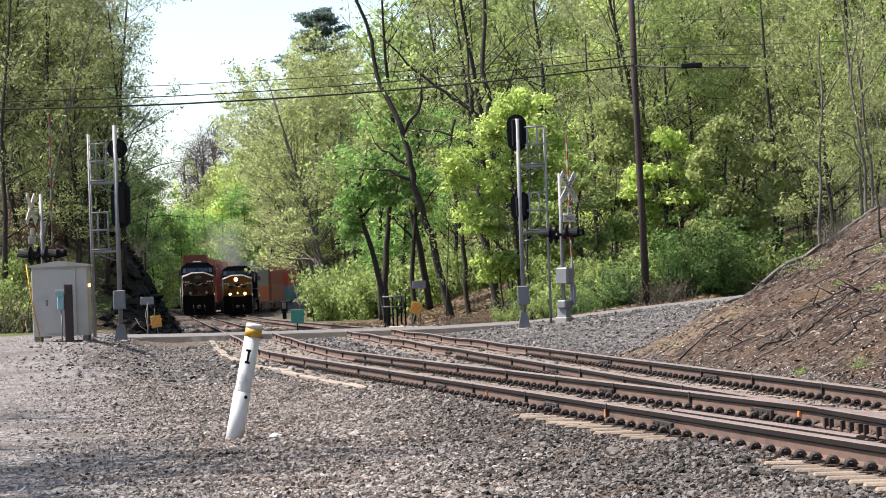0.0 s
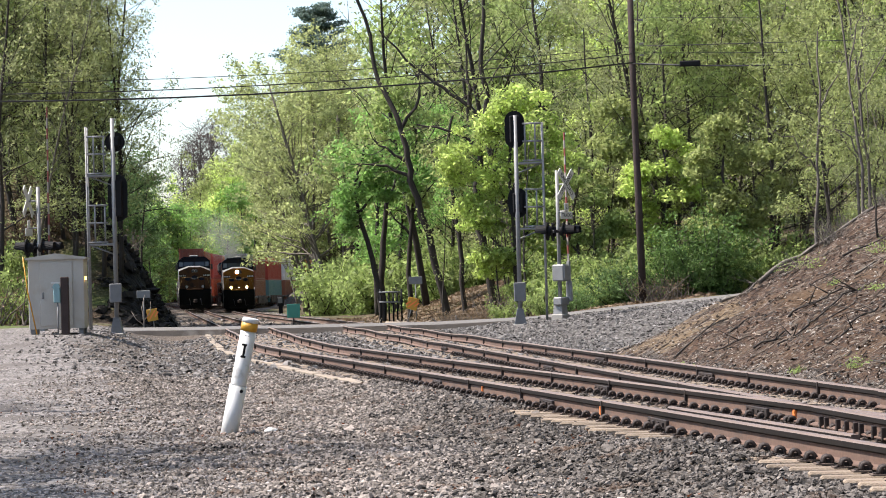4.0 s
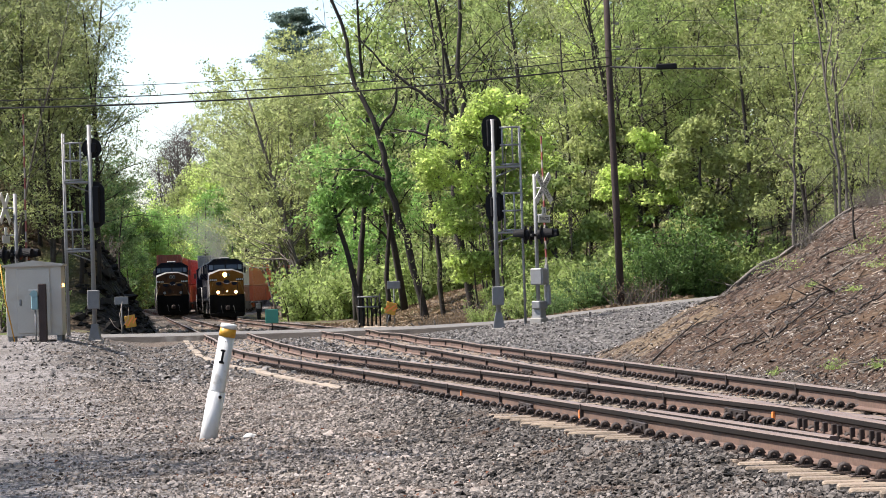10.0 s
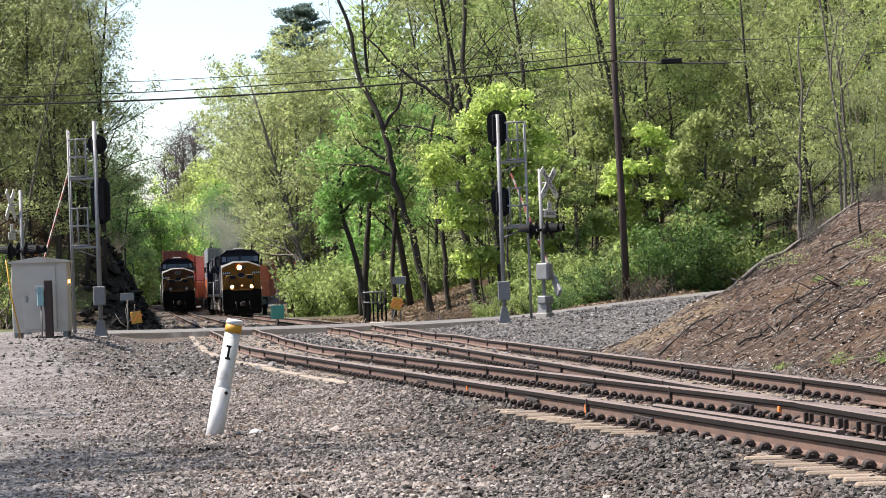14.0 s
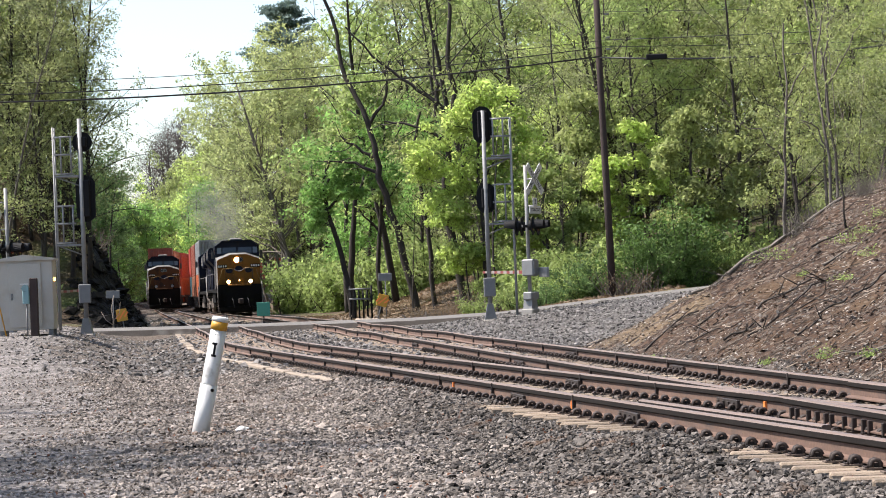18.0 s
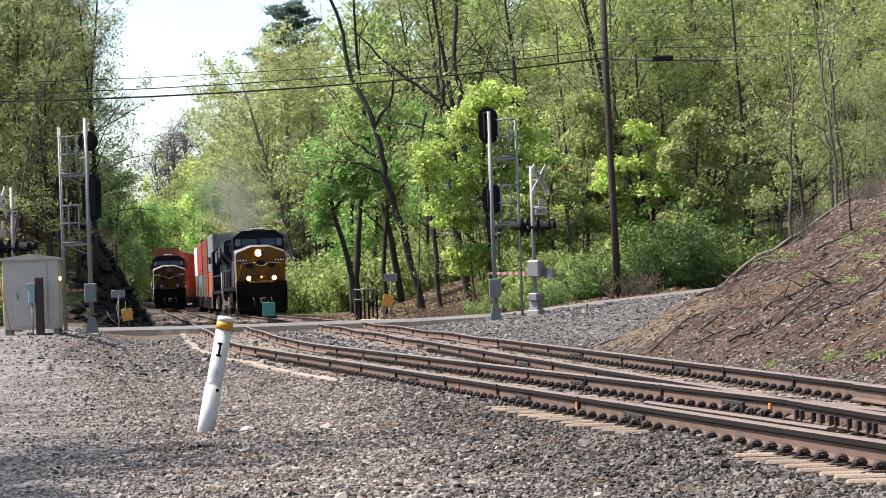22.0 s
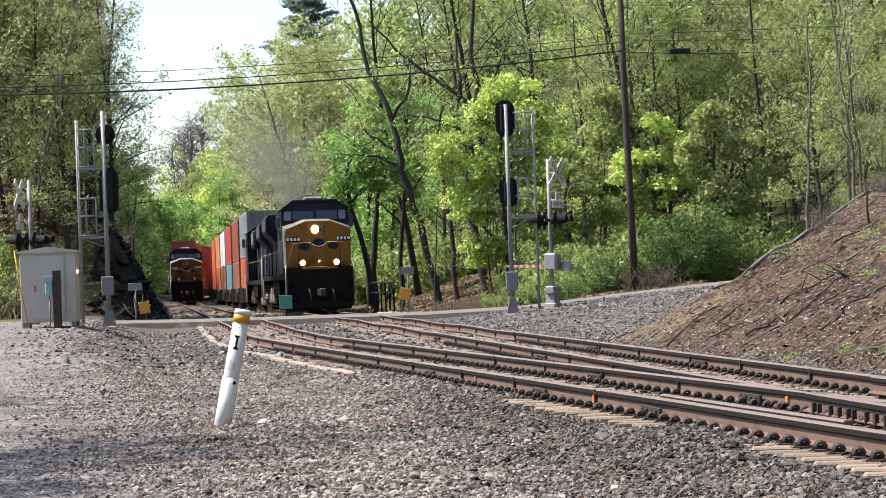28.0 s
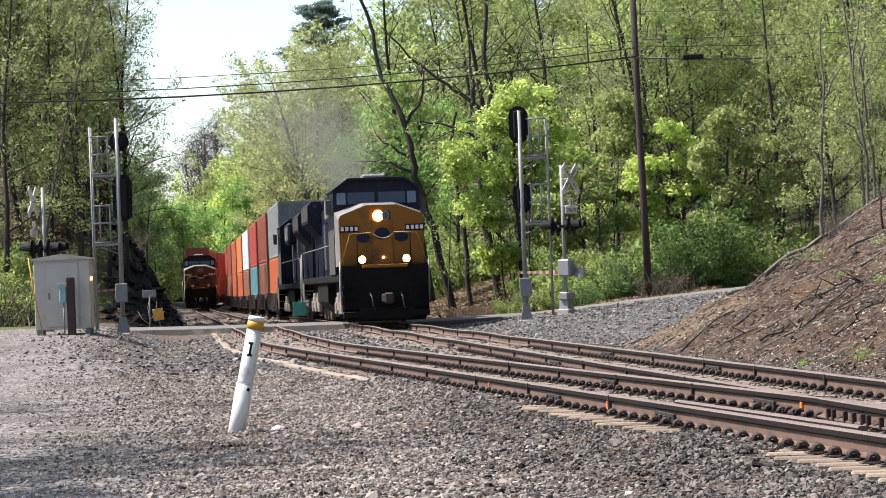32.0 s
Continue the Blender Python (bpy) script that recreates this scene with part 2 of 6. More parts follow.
def ground_z(x, y):
    """Height of the ground sheet."""
    x, y = np.asarray(x, float), np.asarray(y, float)
    b = v_bx(np.minimum(y, 420.0))
    a = b - v_gap(y)
    left, right = a - x, x - b
    z = np.full(np.broadcast(x, y).shape, -0.035)
    # ballast shoulder and the gravel yard on the left
    z = z - 0.16 * np_smooth(1.1, 2.9, left) + 0.05 * rough_noise(x, y, 0.8) * np_smooth(0.9, 2.0, left)
    z = z + 0.62 * np_smooth(30, 68, y) * np_smooth(2.6, 5.5, left) * (1 - np_smooth(92, 104, y))
    # cutting on the left beyond the road
    cut = np_smooth(95, 107, y) * (1 - 0.75 * np_smooth(190, 270, y)) * (1 - np_smooth(250, 330, y))
    z = z + cut * (4.8 * np_smooth(2.2, 5.5, left) + 3.0 * np_smooth(6, 11, left) + 3.0 * np_smooth(10, 40, left) + 0.5 * rough_noise(x, y, 0.7, 2) * np_smooth(3.5, 6, left))
    z = z + np_smooth(330, 600, y) * 14.0 + 11.0 * np_smooth(285, 370, y) * np_smooth(-44, -18, x) * (1 - np_smooth(500, 700, y))
    # bare bank on the right
    toe = 1.55 + 0.25 * rough_noise(x, y, 0.45, 5)
    up = np.maximum(0.0, right - toe)
    across = y - 0.7 * up
    gully = np.sin(4.0 * across + 1.8 * rough_noise(x, y, 0.5, 6)) * (0.6 + 0.4 * rough_noise(x, y, 0.8, 12))
    bank = 0.055 * gully * np_smooth(0.4, 1.6, up) + 0.41 * up + 0.006 * up ** 2 + 0.12 * rough_noise(x, y, 1.1, 3) * np_smooth(0.2, 1.5, up) + 0.05 * rough_noise(x, y, 3.1, 4) * np_smooth(0.2, 1.0, up)
    end = 43.0 + 0.9 * up + 0.5 * rough_noise(x, y, 0.9, 7)
    keep = 1 - np_smooth(0, 6.0, y - end)
    bank = bank + 0.14 * np_smooth(4.8, 6.8, up)
    bank = np.where(bank > 2.9, 2.9 + 0.4 * (bank - 2.9), bank) * keep
    z = z + bank
    # stone slope up to the road on the right
    ry, rz = road_at(x)
    z = z + np_smooth(46, 54, y) * (rz + 0.05) * np_smooth(2.0, 5.5, right) * (1 - np_smooth(0, 1, y - ry)) * np_smooth(56, 72, y + 1.2 * right)
    # wooded hill on the right
    hill = np.maximum(0.0, y - ry - 11.0)
    z = z + (rz * 0.9 + 0.06 * hill + 0.3 * rough_noise(x, y, 0.5, 8)) * (np_smooth(3.6, 10.0, right) * (1 - np_smooth(115, 140, y)) + np_smooth(6, 24, right) * np_smooth(115, 140, y)) * np_smooth(0, 4, y - ry) * (1 - np_smooth(200, 420, y))
    z = z + 0.14 * np.maximum(0, right - 16) * np_smooth(95, 120, y) * (1 - np_smooth(260, 500, y))
    # keep the road bed free
    near = 1 - np_smooth(2.6, 4.2, np.abs(y - ry))
    z = z * (1 - near) + (rz - 0.16) * near
    # track bed
    bed = (1 - np_smooth(1.2, 2.0, np.abs(x - b))) + (1 - np_smooth(1.2, 2.0, np.abs(x - a)))
    bed = np.clip(bed + ((x > a) & (x < b)), 0, 1)
    z = z * (1 - bed) + (-0.022 + 0.014 * rough_noise(x, y, 5.0)) * bed
    bare = np_smooth(0.78, 0.95, left) * (1 - np_smooth(1.5, 2.3, left)) * np.clip(np_smooth(21.3, 22.2, y) * (1 - np_smooth(26.6, 27.6, y)) + np_smooth(13, 14, y) * (1 - np_smooth(18.0, 19.0, y)), 0, 1)
    cover = np_smooth(0.78, 0.92, left) * (1 - np_smooth(1.7, 2.5, left)) * (1 - np_smooth(35, 38, y)) * (1 - np.clip(bare * 4, 0, 1))
    z = z - 0.03 * bare + cover * (0.03 + 0.012 * rough_noise(x, y, 2.2, 3))
    # the line falls away beyond the crossing, the right-hand track most
    return z - dip(y) * (0.55 + 0.45 * np.clip((x - a) / np.maximum(b - a, 0.1), 0, 1)) * np_smooth(2.8, 4.4, np.abs(y - ry))


def gz(x, y):
    return float(ground_z(x, y))


def stony(name, scale, colours, bump=0.8, dist=0.03, patch=None, patch_scale=0.5, patch_cut=0.55):
    """Loose stone: cells of several greys, with relief, and patches of another colour."""
    m = bpy.data.materials.new(name)
    m.use_nodes = True
    n, l = m.node_tree.nodes, m.node_tree.links
    b = n["Principled BSDF"]
    b.inputs["Roughness"].default_value = 0.95
    b.inputs["Specular IOR Level"].default_value = 0.2
    co = n.new("ShaderNodeTexCoord")
    vor = n.new("ShaderNodeTexVoronoi")
    vor.inputs["Scale"].default_value = scale
    l.new(co.outputs["Object"], vor.inputs["Vector"])
    sep = n.new("ShaderNodeSeparateColor")
    l.new(vor.outputs["Color"], sep.inputs[0])
    ramp = n.new("ShaderNodeValToRGB")
    e = ramp.color_ramp.elements
    e[0].color, e[1].color = (*colours[0], 1), (*colours[-1], 1)
    for i, c in enumerate(colours[1:-1]):
        e.new((i + 1) / (len(colours) - 1)).color = (*c, 1)
    l.new(sep.outputs[0], ramp.inputs[0])
    colour = ramp.outputs[0]
    big = n.new("ShaderNodeTexNoise")
    big.inputs["Scale"].default_value, big.inputs["Detail"].default_value = patch_scale, 6
    l.new(co.outputs["Object"], big.inputs["Vector"])
    if patch:
        cut = n.new("ShaderNodeMapRange")
        cut.inputs[1].default_value, cut.inputs[2].default_value = patch_cut - 0.07, patch_cut + 0.07
        l.new(big.outputs["Fac"], cut.inputs[0])
        mix = n.new("ShaderNodeMix")
        mix.data_type = "RGBA"
        mix.inputs[7].default_value = (*patch, 1)
        l.new(cut.outputs[0], mix.inputs[0]), l.new(colour, mix.inputs[6])
        colour = mix.outputs[2]
    l.new(colour, b.inputs["Base Color"])
    rel = n.new("ShaderNodeBump")
    rel.inputs["Strength"].default_value, rel.inputs["Distance"].default_value = bump, dist
    rel.invert = True
    l.new(vor.outputs["Distance"], rel.inputs["Height"]), l.new(rel.outputs[0], b.inputs["Normal"])
    return m


GREYS = [(0.032, 0.026, 0.023), (0.08, 0.067, 0.057), (0.125, 0.106, 0.09), (0.05, 0.041, 0.035), (0.19, 0.168, 0.148)]
M["gravel"] = stony("fine yard gravel", 15, [(0.045, 0.039, 0.037), (0.135, 0.122, 0.116), (0.23, 0.213, 0.205), (0.08, 0.071, 0.067)], 0.9, 0.04, (0.10, 0.089, 0.082), 0.7, 0.56)
M["ballast"] = stony("crushed stone ballast", 19, GREYS, 1.0, 0.05, (0.10, 0.078, 0.062), 0.5, 0.58)
M["dirt"] = stony("bare stony earth", 16, [(0.0095, 0.005, 0.0033), (0.038, 0.0222, 0.0138), (0.061, 0.0365, 0.0225), (0.019, 0.0113, 0.0076), (0.12, 0.098, 0.08)], 0.7, 0.03, (0.075, 0.048, 0.027), 0.35, 0.64)
M["litter"] = stony("leaf litter", 7, [(0.03, 0.022, 0.015), (0.07, 0.05, 0.034), (0.05, 0.035, 0.025), (0.11, 0.08, 0.052)], 0.8, 0.08, (0.07, 0.09, 0.03), 0.25, 0.56)
# the cutting slope's shade is painted in: earth taken down to near black
M["cut_earth"] = stony("dark cutting earth with painted shade", 3, [(0.005, 0.0045, 0.004), (0.013, 0.011, 0.010), (0.008, 0.007, 0.006), (0.016, 0.014, 0.012)], 1.0, 0.25, (0.025, 0.021, 0.015), 0.5, 0.66)
M["inner"] = stony("dark crushed stone between the rails", 19, [(0.010, 0.0085, 0.0075), (0.05, 0.041, 0.035), (0.10, 0.085, 0.072), (0.02, 0.016, 0.013), (0.17, 0.15, 0.132)], 1.0, 0.05, (0.07, 0.053, 0.042), 0.5, 0.6)
M["tan"] = stony("tan sandy earth", 18, [(0.04, 0.028, 0.018), (0.085, 0.059, 0.036), (0.13, 0.093, 0.056), (0.062, 0.043, 0.027), (0.15, 0.123, 0.09)], 0.7, 0.03, (0.05, 0.037, 0.028), 0.9, 0.56)
M["riprap"] = stony("coarse broken stone", 12, [(0.02, 0.018, 0.017), (0.08, 0.074, 0.07), (0.14, 0.13, 0.122), (0.045, 0.04, 0.037), (0.21, 0.197, 0.185)], 1.0, 0.1)
M["grass"] = stony("rough grass", 14, [(0.035, 0.06, 0.014), (0.07, 0.10, 0.025), (0.10, 0.085, 0.04), (0.055, 0.085, 0.02)], 0.8, 0.06, (0.16, 0.12, 0.07), 0.5, 0.55)


def spread(*bands):
    """Grid lines: bands of (start, end, step)."""
    out = []
    for a, b, step in bands:
        out += list(np.linspace(a, b, max(1, round((b - a) / step)), endpoint=False))
    return np.array(out + [bands[-1][1]])


def build_ground():
    xs = spread((-900, -300, 120), (-300, -80, 22), (-80, -30, 2.5), (-30, -20, 0.8), (-20, -14, 0.4), (-14, 16, 0.3), (16, 40, 0.9), (40, 90, 3), (90, 300, 22), (300, 900, 120))
    ys = spread((-300, -40, 40), (-40, 10, 3), (10, 60, 0.35), (60, 110, 0.6), (110, 240, 2), (240, 460, 10), (460, 1500, 90))
    gx, gy = np.meshgrid(xs, ys)
    z = ground_z(gx, gy)
    nx, ny = len(xs), len(ys)
    verts = np.stack([gx.ravel(), gy.ravel(), z.ravel()], 1)
    i = np.arange(ny - 1)[:, None] * nx + np.arange(nx - 1)[None, :]
    quads = np.stack([i, i + 1, i + nx + 1, i + nx], -1).reshape(-1, 4)
    me = bpy.data.meshes.new("ground")
    me.from_pydata(verts.tolist(), [], quads.tolist())
    mid = verts[quads].mean(1)
    x, y = mid[:, 0], mid[:, 1]
    b = v_bx(np.minimum(y, 420.0))
    a = b - v_gap(y)
    left, right = a - x, x - b
    wob = 0.35 * rough_noise(x, y, 1.7, 9)
    ry, _ = road_at(x)
    zone = np.ones(len(mid), int)                                   # ballast
    zone[(left < 2.9 + 1.5 * wob) & (right < 1.9) & (y < 60)] = 8
    zone[(left > 5.0 + 2 * wob) & (y < 104)] = 0                          # yard gravel
    zone[(right > 1.75 + wob) & (y < 44.3 + 1.4 * right + 2 * wob)] = 2     # bare bank
    zone[(right > 1.9 + wob) & (right < 6.5 + 2 * wob) & (y > 39.4 + 1.4 * right + 4 * wob) & (y < 44.3 + 1.4 * right + 2 * wob)] = 7
    zone[(y >= 44.3 + 1.4 * right + 2 * wob) & (right > 2.2 + wob)] = 6     # coarse stone slope
    zone[(y > ry + 3.4 + wob) & (right > 3.4 + wob)] = 3              # woods floor
    zone[(y > ry + 3.4 + wob) & (left > 2.3 + wob)] = 4               # cutting earth, its shade in the colour
    zone[(y > ry + 3.4) & (y < 190) & (left > 4.9 + 1.5 * wob)] = 3
    zone[(left > 15 + 3 * wob) & (y > 60)] = 5
    zone[(y > ry - 5) & (y < ry + 4.4 + wob) & (right > 6.5)] = 5
    zone[(np.abs(x) > 60) | ((y > 330) & (left < 2.3)) | (y < -20)] = 5
    me.polygons.foreach_set("material_index", zone.astype(np.int32))
    me.polygons.foreach_set("use_smooth", np.ones(len(zone), bool))
    for k in ("gravel", "ballast", "dirt", "litter", "cut_earth", "grass", "riprap", "tan", "inner"):
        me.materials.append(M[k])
    tagged(new("ground", me), "grey gravel yard, ballast and earth slopes beside the tracks", "ground", kind="structure")


build_ground()


def build_road():
    rows = []
    for x in spread((-120, -30, 10), (-30, -12, 2), (-12, 14, 0.5), (14, 120, 6)):
        y, z = (float(v) for v in road_at(x))
        rows.append((x, y, z))
    bm = fresh()
    rings = []
    for x, y, z in rows:
        rings.append([bm.verts.new(p) for p in ((x, y - 3.15, z - 0.28), (x, y - 3.1, z - 0.02), (x, y - 3.0, z), (x, y, z + 0.03),
                                               (x, y + 3.0, z), (x, y + 3.1, z - 0.28))])
    for a, b in zip(rings, rings[1:]):
        for k in range(5):
            bm.faces.new((a[k], b[k], b[k + 1], a[k + 1])).material_index = 1 if k == 0 else 0
    tagged(part("road", bm, ["asphalt", "roadedge"]), "narrow grey asphalt road over the level crossing", "road", kind="structure")


build_road()

# ---- tracks ----
RAIL = [(-0.072, 0.02), (0.072, 0.02), (0.072, 0.032), (0.014, 0.052), (0.010, 0.132), (0.038, 0.148), (0.038, 0.190), (0.028, 0.205),
        (-0.028, 0.205), (-0.038, 0.190), (-0.038, 0.148), (-0.010, 0.132), (-0.014, 0.052), (-0.072, 0.032)]


def rail(name, parent, centre, side, y0, y1, step, wave=0.0, label="", lift=0.0):
    """A rail swept along one of the tracks, with a top worn paler than its rusty sides and head sides painted dark for
    shade.
    """
    bm = fresh()
    rings = []
    n = max(1, round((y1 - y0) / step))
    for i in range(n + 1):
        y = y0 + (y1 - y0) * i / n
        x = centre(y) + side + wave * 0.004 * math.sin(y * 0.9)
        z = lift - float(dip(y)) * (0.55 if centre is ax else 1.0) + wave * 0.016 * math.sin(y * 0.55 + side) * smooth(45, 60, y)
        rings.append([bm.verts.new((x + u, y, z + w)) for u, w in RAIL])
    k = len(RAIL)
    for a, b in zip(rings, rings[1:]):
        for j in range(k):
            f = bm.faces.new((a[j], b[j], b[(j + 1) % k], a[(j + 1) % k]))
            # head sides and left underside get the painted shade colour
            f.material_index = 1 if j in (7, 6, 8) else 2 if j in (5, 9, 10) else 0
            f.smooth = False
    bm.faces.new(rings[0]), bm.faces.new(rings[-1][::-1])
    bmesh.ops.recalc_face_normals(bm, faces=bm.faces)
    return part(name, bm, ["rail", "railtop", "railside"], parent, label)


def clip_mesh():
    """A sprung rail clip on its plate: the bent bar stands up beside the rail foot."""
    bm = fresh()
    box(bm, -0.01, 0.13, -0.07, 0.07, 0.002, 0.014, mat=1)
    # the sprung bar bends over in two hoops beside the rail foot, its middle pressed on the shoulder
    for y in (-0.03, 0.03):
        tube(bm, [(-0.004, y, 0.012), (-0.006, y, 0.038), (0.01, y, 0.062), (0.032, y, 0.068), (0.054, y, 0.06), (0.064, y, 0.036), (0.06, y, 0.01)], 0.0175, sides=5)
    tube(bm, [(-0.006, -0.03, 0.03), (-0.014, 0.0, 0.034), (-0.006, 0.03, 0.03)], 0.0135, sides=5)
    box(bm, 0.0, 0.058, -0.02, 0.02, 0.004, 0.046)
    box(bm, 0.075, 0.11, -0.035, 0.035, 0.004, 0.024)
    tube(bm, [(0.1, 0.05, 0.01), (0.1, 0.05, 0.03)], 0.011, sides=5)
    me = bpy.data.meshes.new("rail_clip")
    bm.to_mesh(me)
    bm.free()
    me.materials.append(M["clip"])
    me.materials.append(M["plate"])
    return me


def tie_mesh(half):
    bm = box(fresh(), -half, half, -0.085, 0.085, -0.17, 0.0, 0.016)
    me = bpy.data.meshes.new("tie")
    bm.to_mesh(me)
    bm.free()
    me.materials.append(M["tie"])
    return me


TIE_STEP = 0.37
track = tagged(new("railroad_turnout"), "two rusty railroad tracks on weathered ties joining at a turnout", "railroad track", kind="structure")
rails = {}
G = GAUGE / 2 + 0.036
for nm, centre in (("a", ax), ("b", bx)):
    for side in (-G, G):
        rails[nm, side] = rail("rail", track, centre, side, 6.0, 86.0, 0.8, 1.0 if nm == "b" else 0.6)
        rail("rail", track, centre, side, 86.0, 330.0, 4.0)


def frog_parts():
    """Guard rail, frog and joint bars of the turnout."""
    rail("guard_rail", track, ax, -G + 0.17, 18.1, 22.9, 0.5, label="pale worn guard rail", lift=0.012)
    rail("guard_rail", track, bx, G - 0.13, 19.0, 25.0, 0.5, label="pale worn guard rail", lift=0.012)
    bm = box(fresh(), -0.022, 0.022, -0.018, 0.018, 0.02, 0.135, 0.005)
    bar = bpy.data.meshes.new("brace_bar")
    bm.to_mesh(bar)
    bm.free()
    bar.materials.append(M["clip"])
    for k in range(17):
        y = 17.6 + k * 0.27 + (0.1 if k % 4 == 3 else 0)
        shared("brace_bar", bar, track, pose(bx(y) - G - 0.15, y, 0.004, 0, 0, 6.8))
    rail("wing_rail", track, bx, -G - 0.085, 17.0, 22.3, 0.6, label="worn wing rail of the frog", lift=0.014)
    ob = boxpart("guard_end_block", track, "clip", (-0.06, 0.06, -0.14, 0.14, 0.0, 0.17), 0.03)
    ob.location = (ax(17.95) - G + 0.17, 17.95, 0.004)
    for centre, side, y in ((ax, -G, 33.4), (ax, G, 30.2), (ax, -G, 27.0), (bx, -G, 38.0), (bx, G, 41.5), (bx, G, 33.4), (ax, -G, 22.6), (bx, -G, 52.0), (ax, G, 24.2)):
        bm = fresh()
        for u in (-0.05, 0.05):
            box(bm, u - 0.018, u + 0.018, -0.4, 0.4, 0.03, 0.12, 0.006)
        for k in range(4):
            for u in (-0.075, 0.075):
                box(bm, u - 0.014, u + 0.014, -0.32 + k * 0.2, -0.27 + k * 0.2, 0.055, 0.095, 0.004)
        ob = part("joint_bar", bm, "clip", track)
        ob.location = (centre(y) + side, y, 0.0)
        ob.rotation_euler.z = 0.13
    band = fresh()
    box(band, -0.046, 0.046, -0.022, 0.022, 0.02, 0.198)
    me = bpy.data.meshes.new("rail_anchor")
    band.to_mesh(me)
    band.free()
    me.materials.append(M["clip"])
    rnd = random.Random(8)
    for centre, side in ((ax, -G), (ax, G), (bx, -G), (bx, G)):
        y = rnd.uniform(24, 27)
        while y < 80:
            shared("rail_anchor", me, track, pose(centre(y) + side, y, 0, 0, 0, 6.8))
            y += rnd.uniform(2.9, 3.7)
    for centre, side, y in ((ax, -G, 24.8), (ax, G, 23.2), (ax, -G, 30.6)):
        bm = box(fresh(), -0.013, 0.013, -0.05, 0.05, 0.035, 0.135, 0.004)
        ob = part("paint_mark", bm, "orange", track, "orange paint mark on the rail web")
        ob.location = (centre(y) + side - 0.014, y, 0.0)


frog_parts()


def lay_ties():
    """Ties, long ones under the turnout, and the clips that hold the rails to them."""
    clip = clip_mesh()
    short, by_width = tie_mesh(1.3), {}
    turn = math.atan(SLOPE)
    rnd = random.Random(4)
    y = 10.2
    while y < 86:
        d = gap(y)
        spots = []
        if d < 3.0:
            half = math.ceil((d / 2 + 1.32) * 4) / 4
            if half not in by_width:
                by_width[half] = tie_mesh(half)
            spots.append((by_width[half], ax(y) - 1.30 + half))
        else:
            spots += [(short, ax(y)), (short, bx(y))]
        for me, x in spots:
            ob = shared("tie", me, track)
            ob.location = (x + rnd.uniform(-0.05, 0.05), y, rnd.uniform(-0.012, 0.0))
            ob.rotation_euler = (0, rnd.uniform(-0.004, 0.004), -turn * -1 + rnd.uniform(-0.012, 0.012))
        if y < 50:
            for key in rails:
                centre = ax if key[0] == "a" else bx
                for out in (-1, 1):
                    if y > 40 and out > 0:
                        continue
                    ob = shared("rail_clip", clip, track)
                    ob.location = (centre(y) + key[1] + 0.075 * out, y + rnd.uniform(-0.02, 0.02), 0.0)
                    ob.rotation_euler.z = 0.0 if out > 0 else math.pi
        y += TIE_STEP * rnd.uniform(0.93, 1.07)
    y = 91.0
    while y < 150:
        for centre in (ax, bx):
            ob = shared("tie", short, track)
            ob.location = (centre(y) + rnd.uniform(-0.05, 0.05), y, rnd.uniform(0.0, 0.015) - float(dip(y)) * (0.55 if centre is ax else 1.0))
            ob.rotation_euler.z = turn + rnd.uniform(-0.012, 0.012)
        y += 0.56 * rnd.uniform(0.9, 1.1)


def scatter_stones():
    """Loose ballast: small broken stones lying on the sheet."""
    rng = np.random.default_rng(7)

    def lay(name, label, count, y0, y1, size, ok, materials, power=1.5):
        y = y0 + (y1 - y0) * rng.random(count) ** power
        x = (rng.random(count) * 2 - 1) * (0.205 * y + 0.4) + 0.1
        keep = ok(x, y)
        x, y = x[keep], y[keep]
        z = ground_z(x, y)
        n = len(x)
        base = np.array([(1, 0, -0.15), (0, 1, -0.15), (-1, 0, -0.15), (0, -1, -0.15), (0.72, 0.15, 0.6), (-0.4, 0.66, 0.6), (-0.45, -0.6, 0.6)], float)
        pts = base[None] * rng.uniform(0.75, 1.2, (n, 7, 1)) + rng.normal(0, 0.13, (n, 7, 3))
        ang = rng.random(n) * 6.283
        tilt = rng.normal(0, 0.35, n)
        c, s, ct, st = np.cos(ang), np.sin(ang), np.cos(tilt), np.sin(tilt)
        px, py, pz = pts[..., 0], pts[..., 1], pts[..., 2]
        py, pz = py * ct[:, None] - pz * st[:, None], py * st[:, None] + pz * ct[:, None]
        px, py = px * c[:, None] - py * s[:, None], px * s[:, None] + py * c[:, None]
        r = size * rng.lognormal(0, 0.35, n)
        v = np.stack([x[:, None] + px * r[:, None], y[:, None] + py * r[:, None], z[:, None] + (pz * 0.92 + 0.2) * r[:, None]], -1).reshape(-1, 3)
        tri = np.array([(4, 5, 6), (0, 1, 4), (1, 5, 4), (1, 2, 5), (2, 6, 5), (2, 3, 6), (3, 4, 6), (3, 0, 4)])
        f = (tri[None] + 7 * np.arange(n)[:, None, None]).reshape(-1, 3)
        me = bpy.data.meshes.new(name)
        me.vertices.add(len(v))
        me.vertices.foreach_set("co", v.ravel())
        me.loops.add(f.size)
        me.loops.foreach_set("vertex_index", f.ravel().astype(np.int32))
        me.polygons.add(len(f))
        me.polygons.foreach_set("loop_start", np.arange(0, f.size, 3, dtype=np.int32))
        me.update(calc_edges=True)
        me.shade_flat()
        me.materials.append(M[materials])
        tagged(new(name, me), label, "gravel", kind="stuff")

    def ballast_zone(x, y):
        b = v_bx(y)
        a = b - v_gap(y)
        return (a - x < 3.0 + 4.0 * rng.random(len(x)) ** 1.3) & (x - b < 1.9)

    def yard_zone(x, y):
        return (v_bx(y) - v_gap(y) - x) >= 2.8

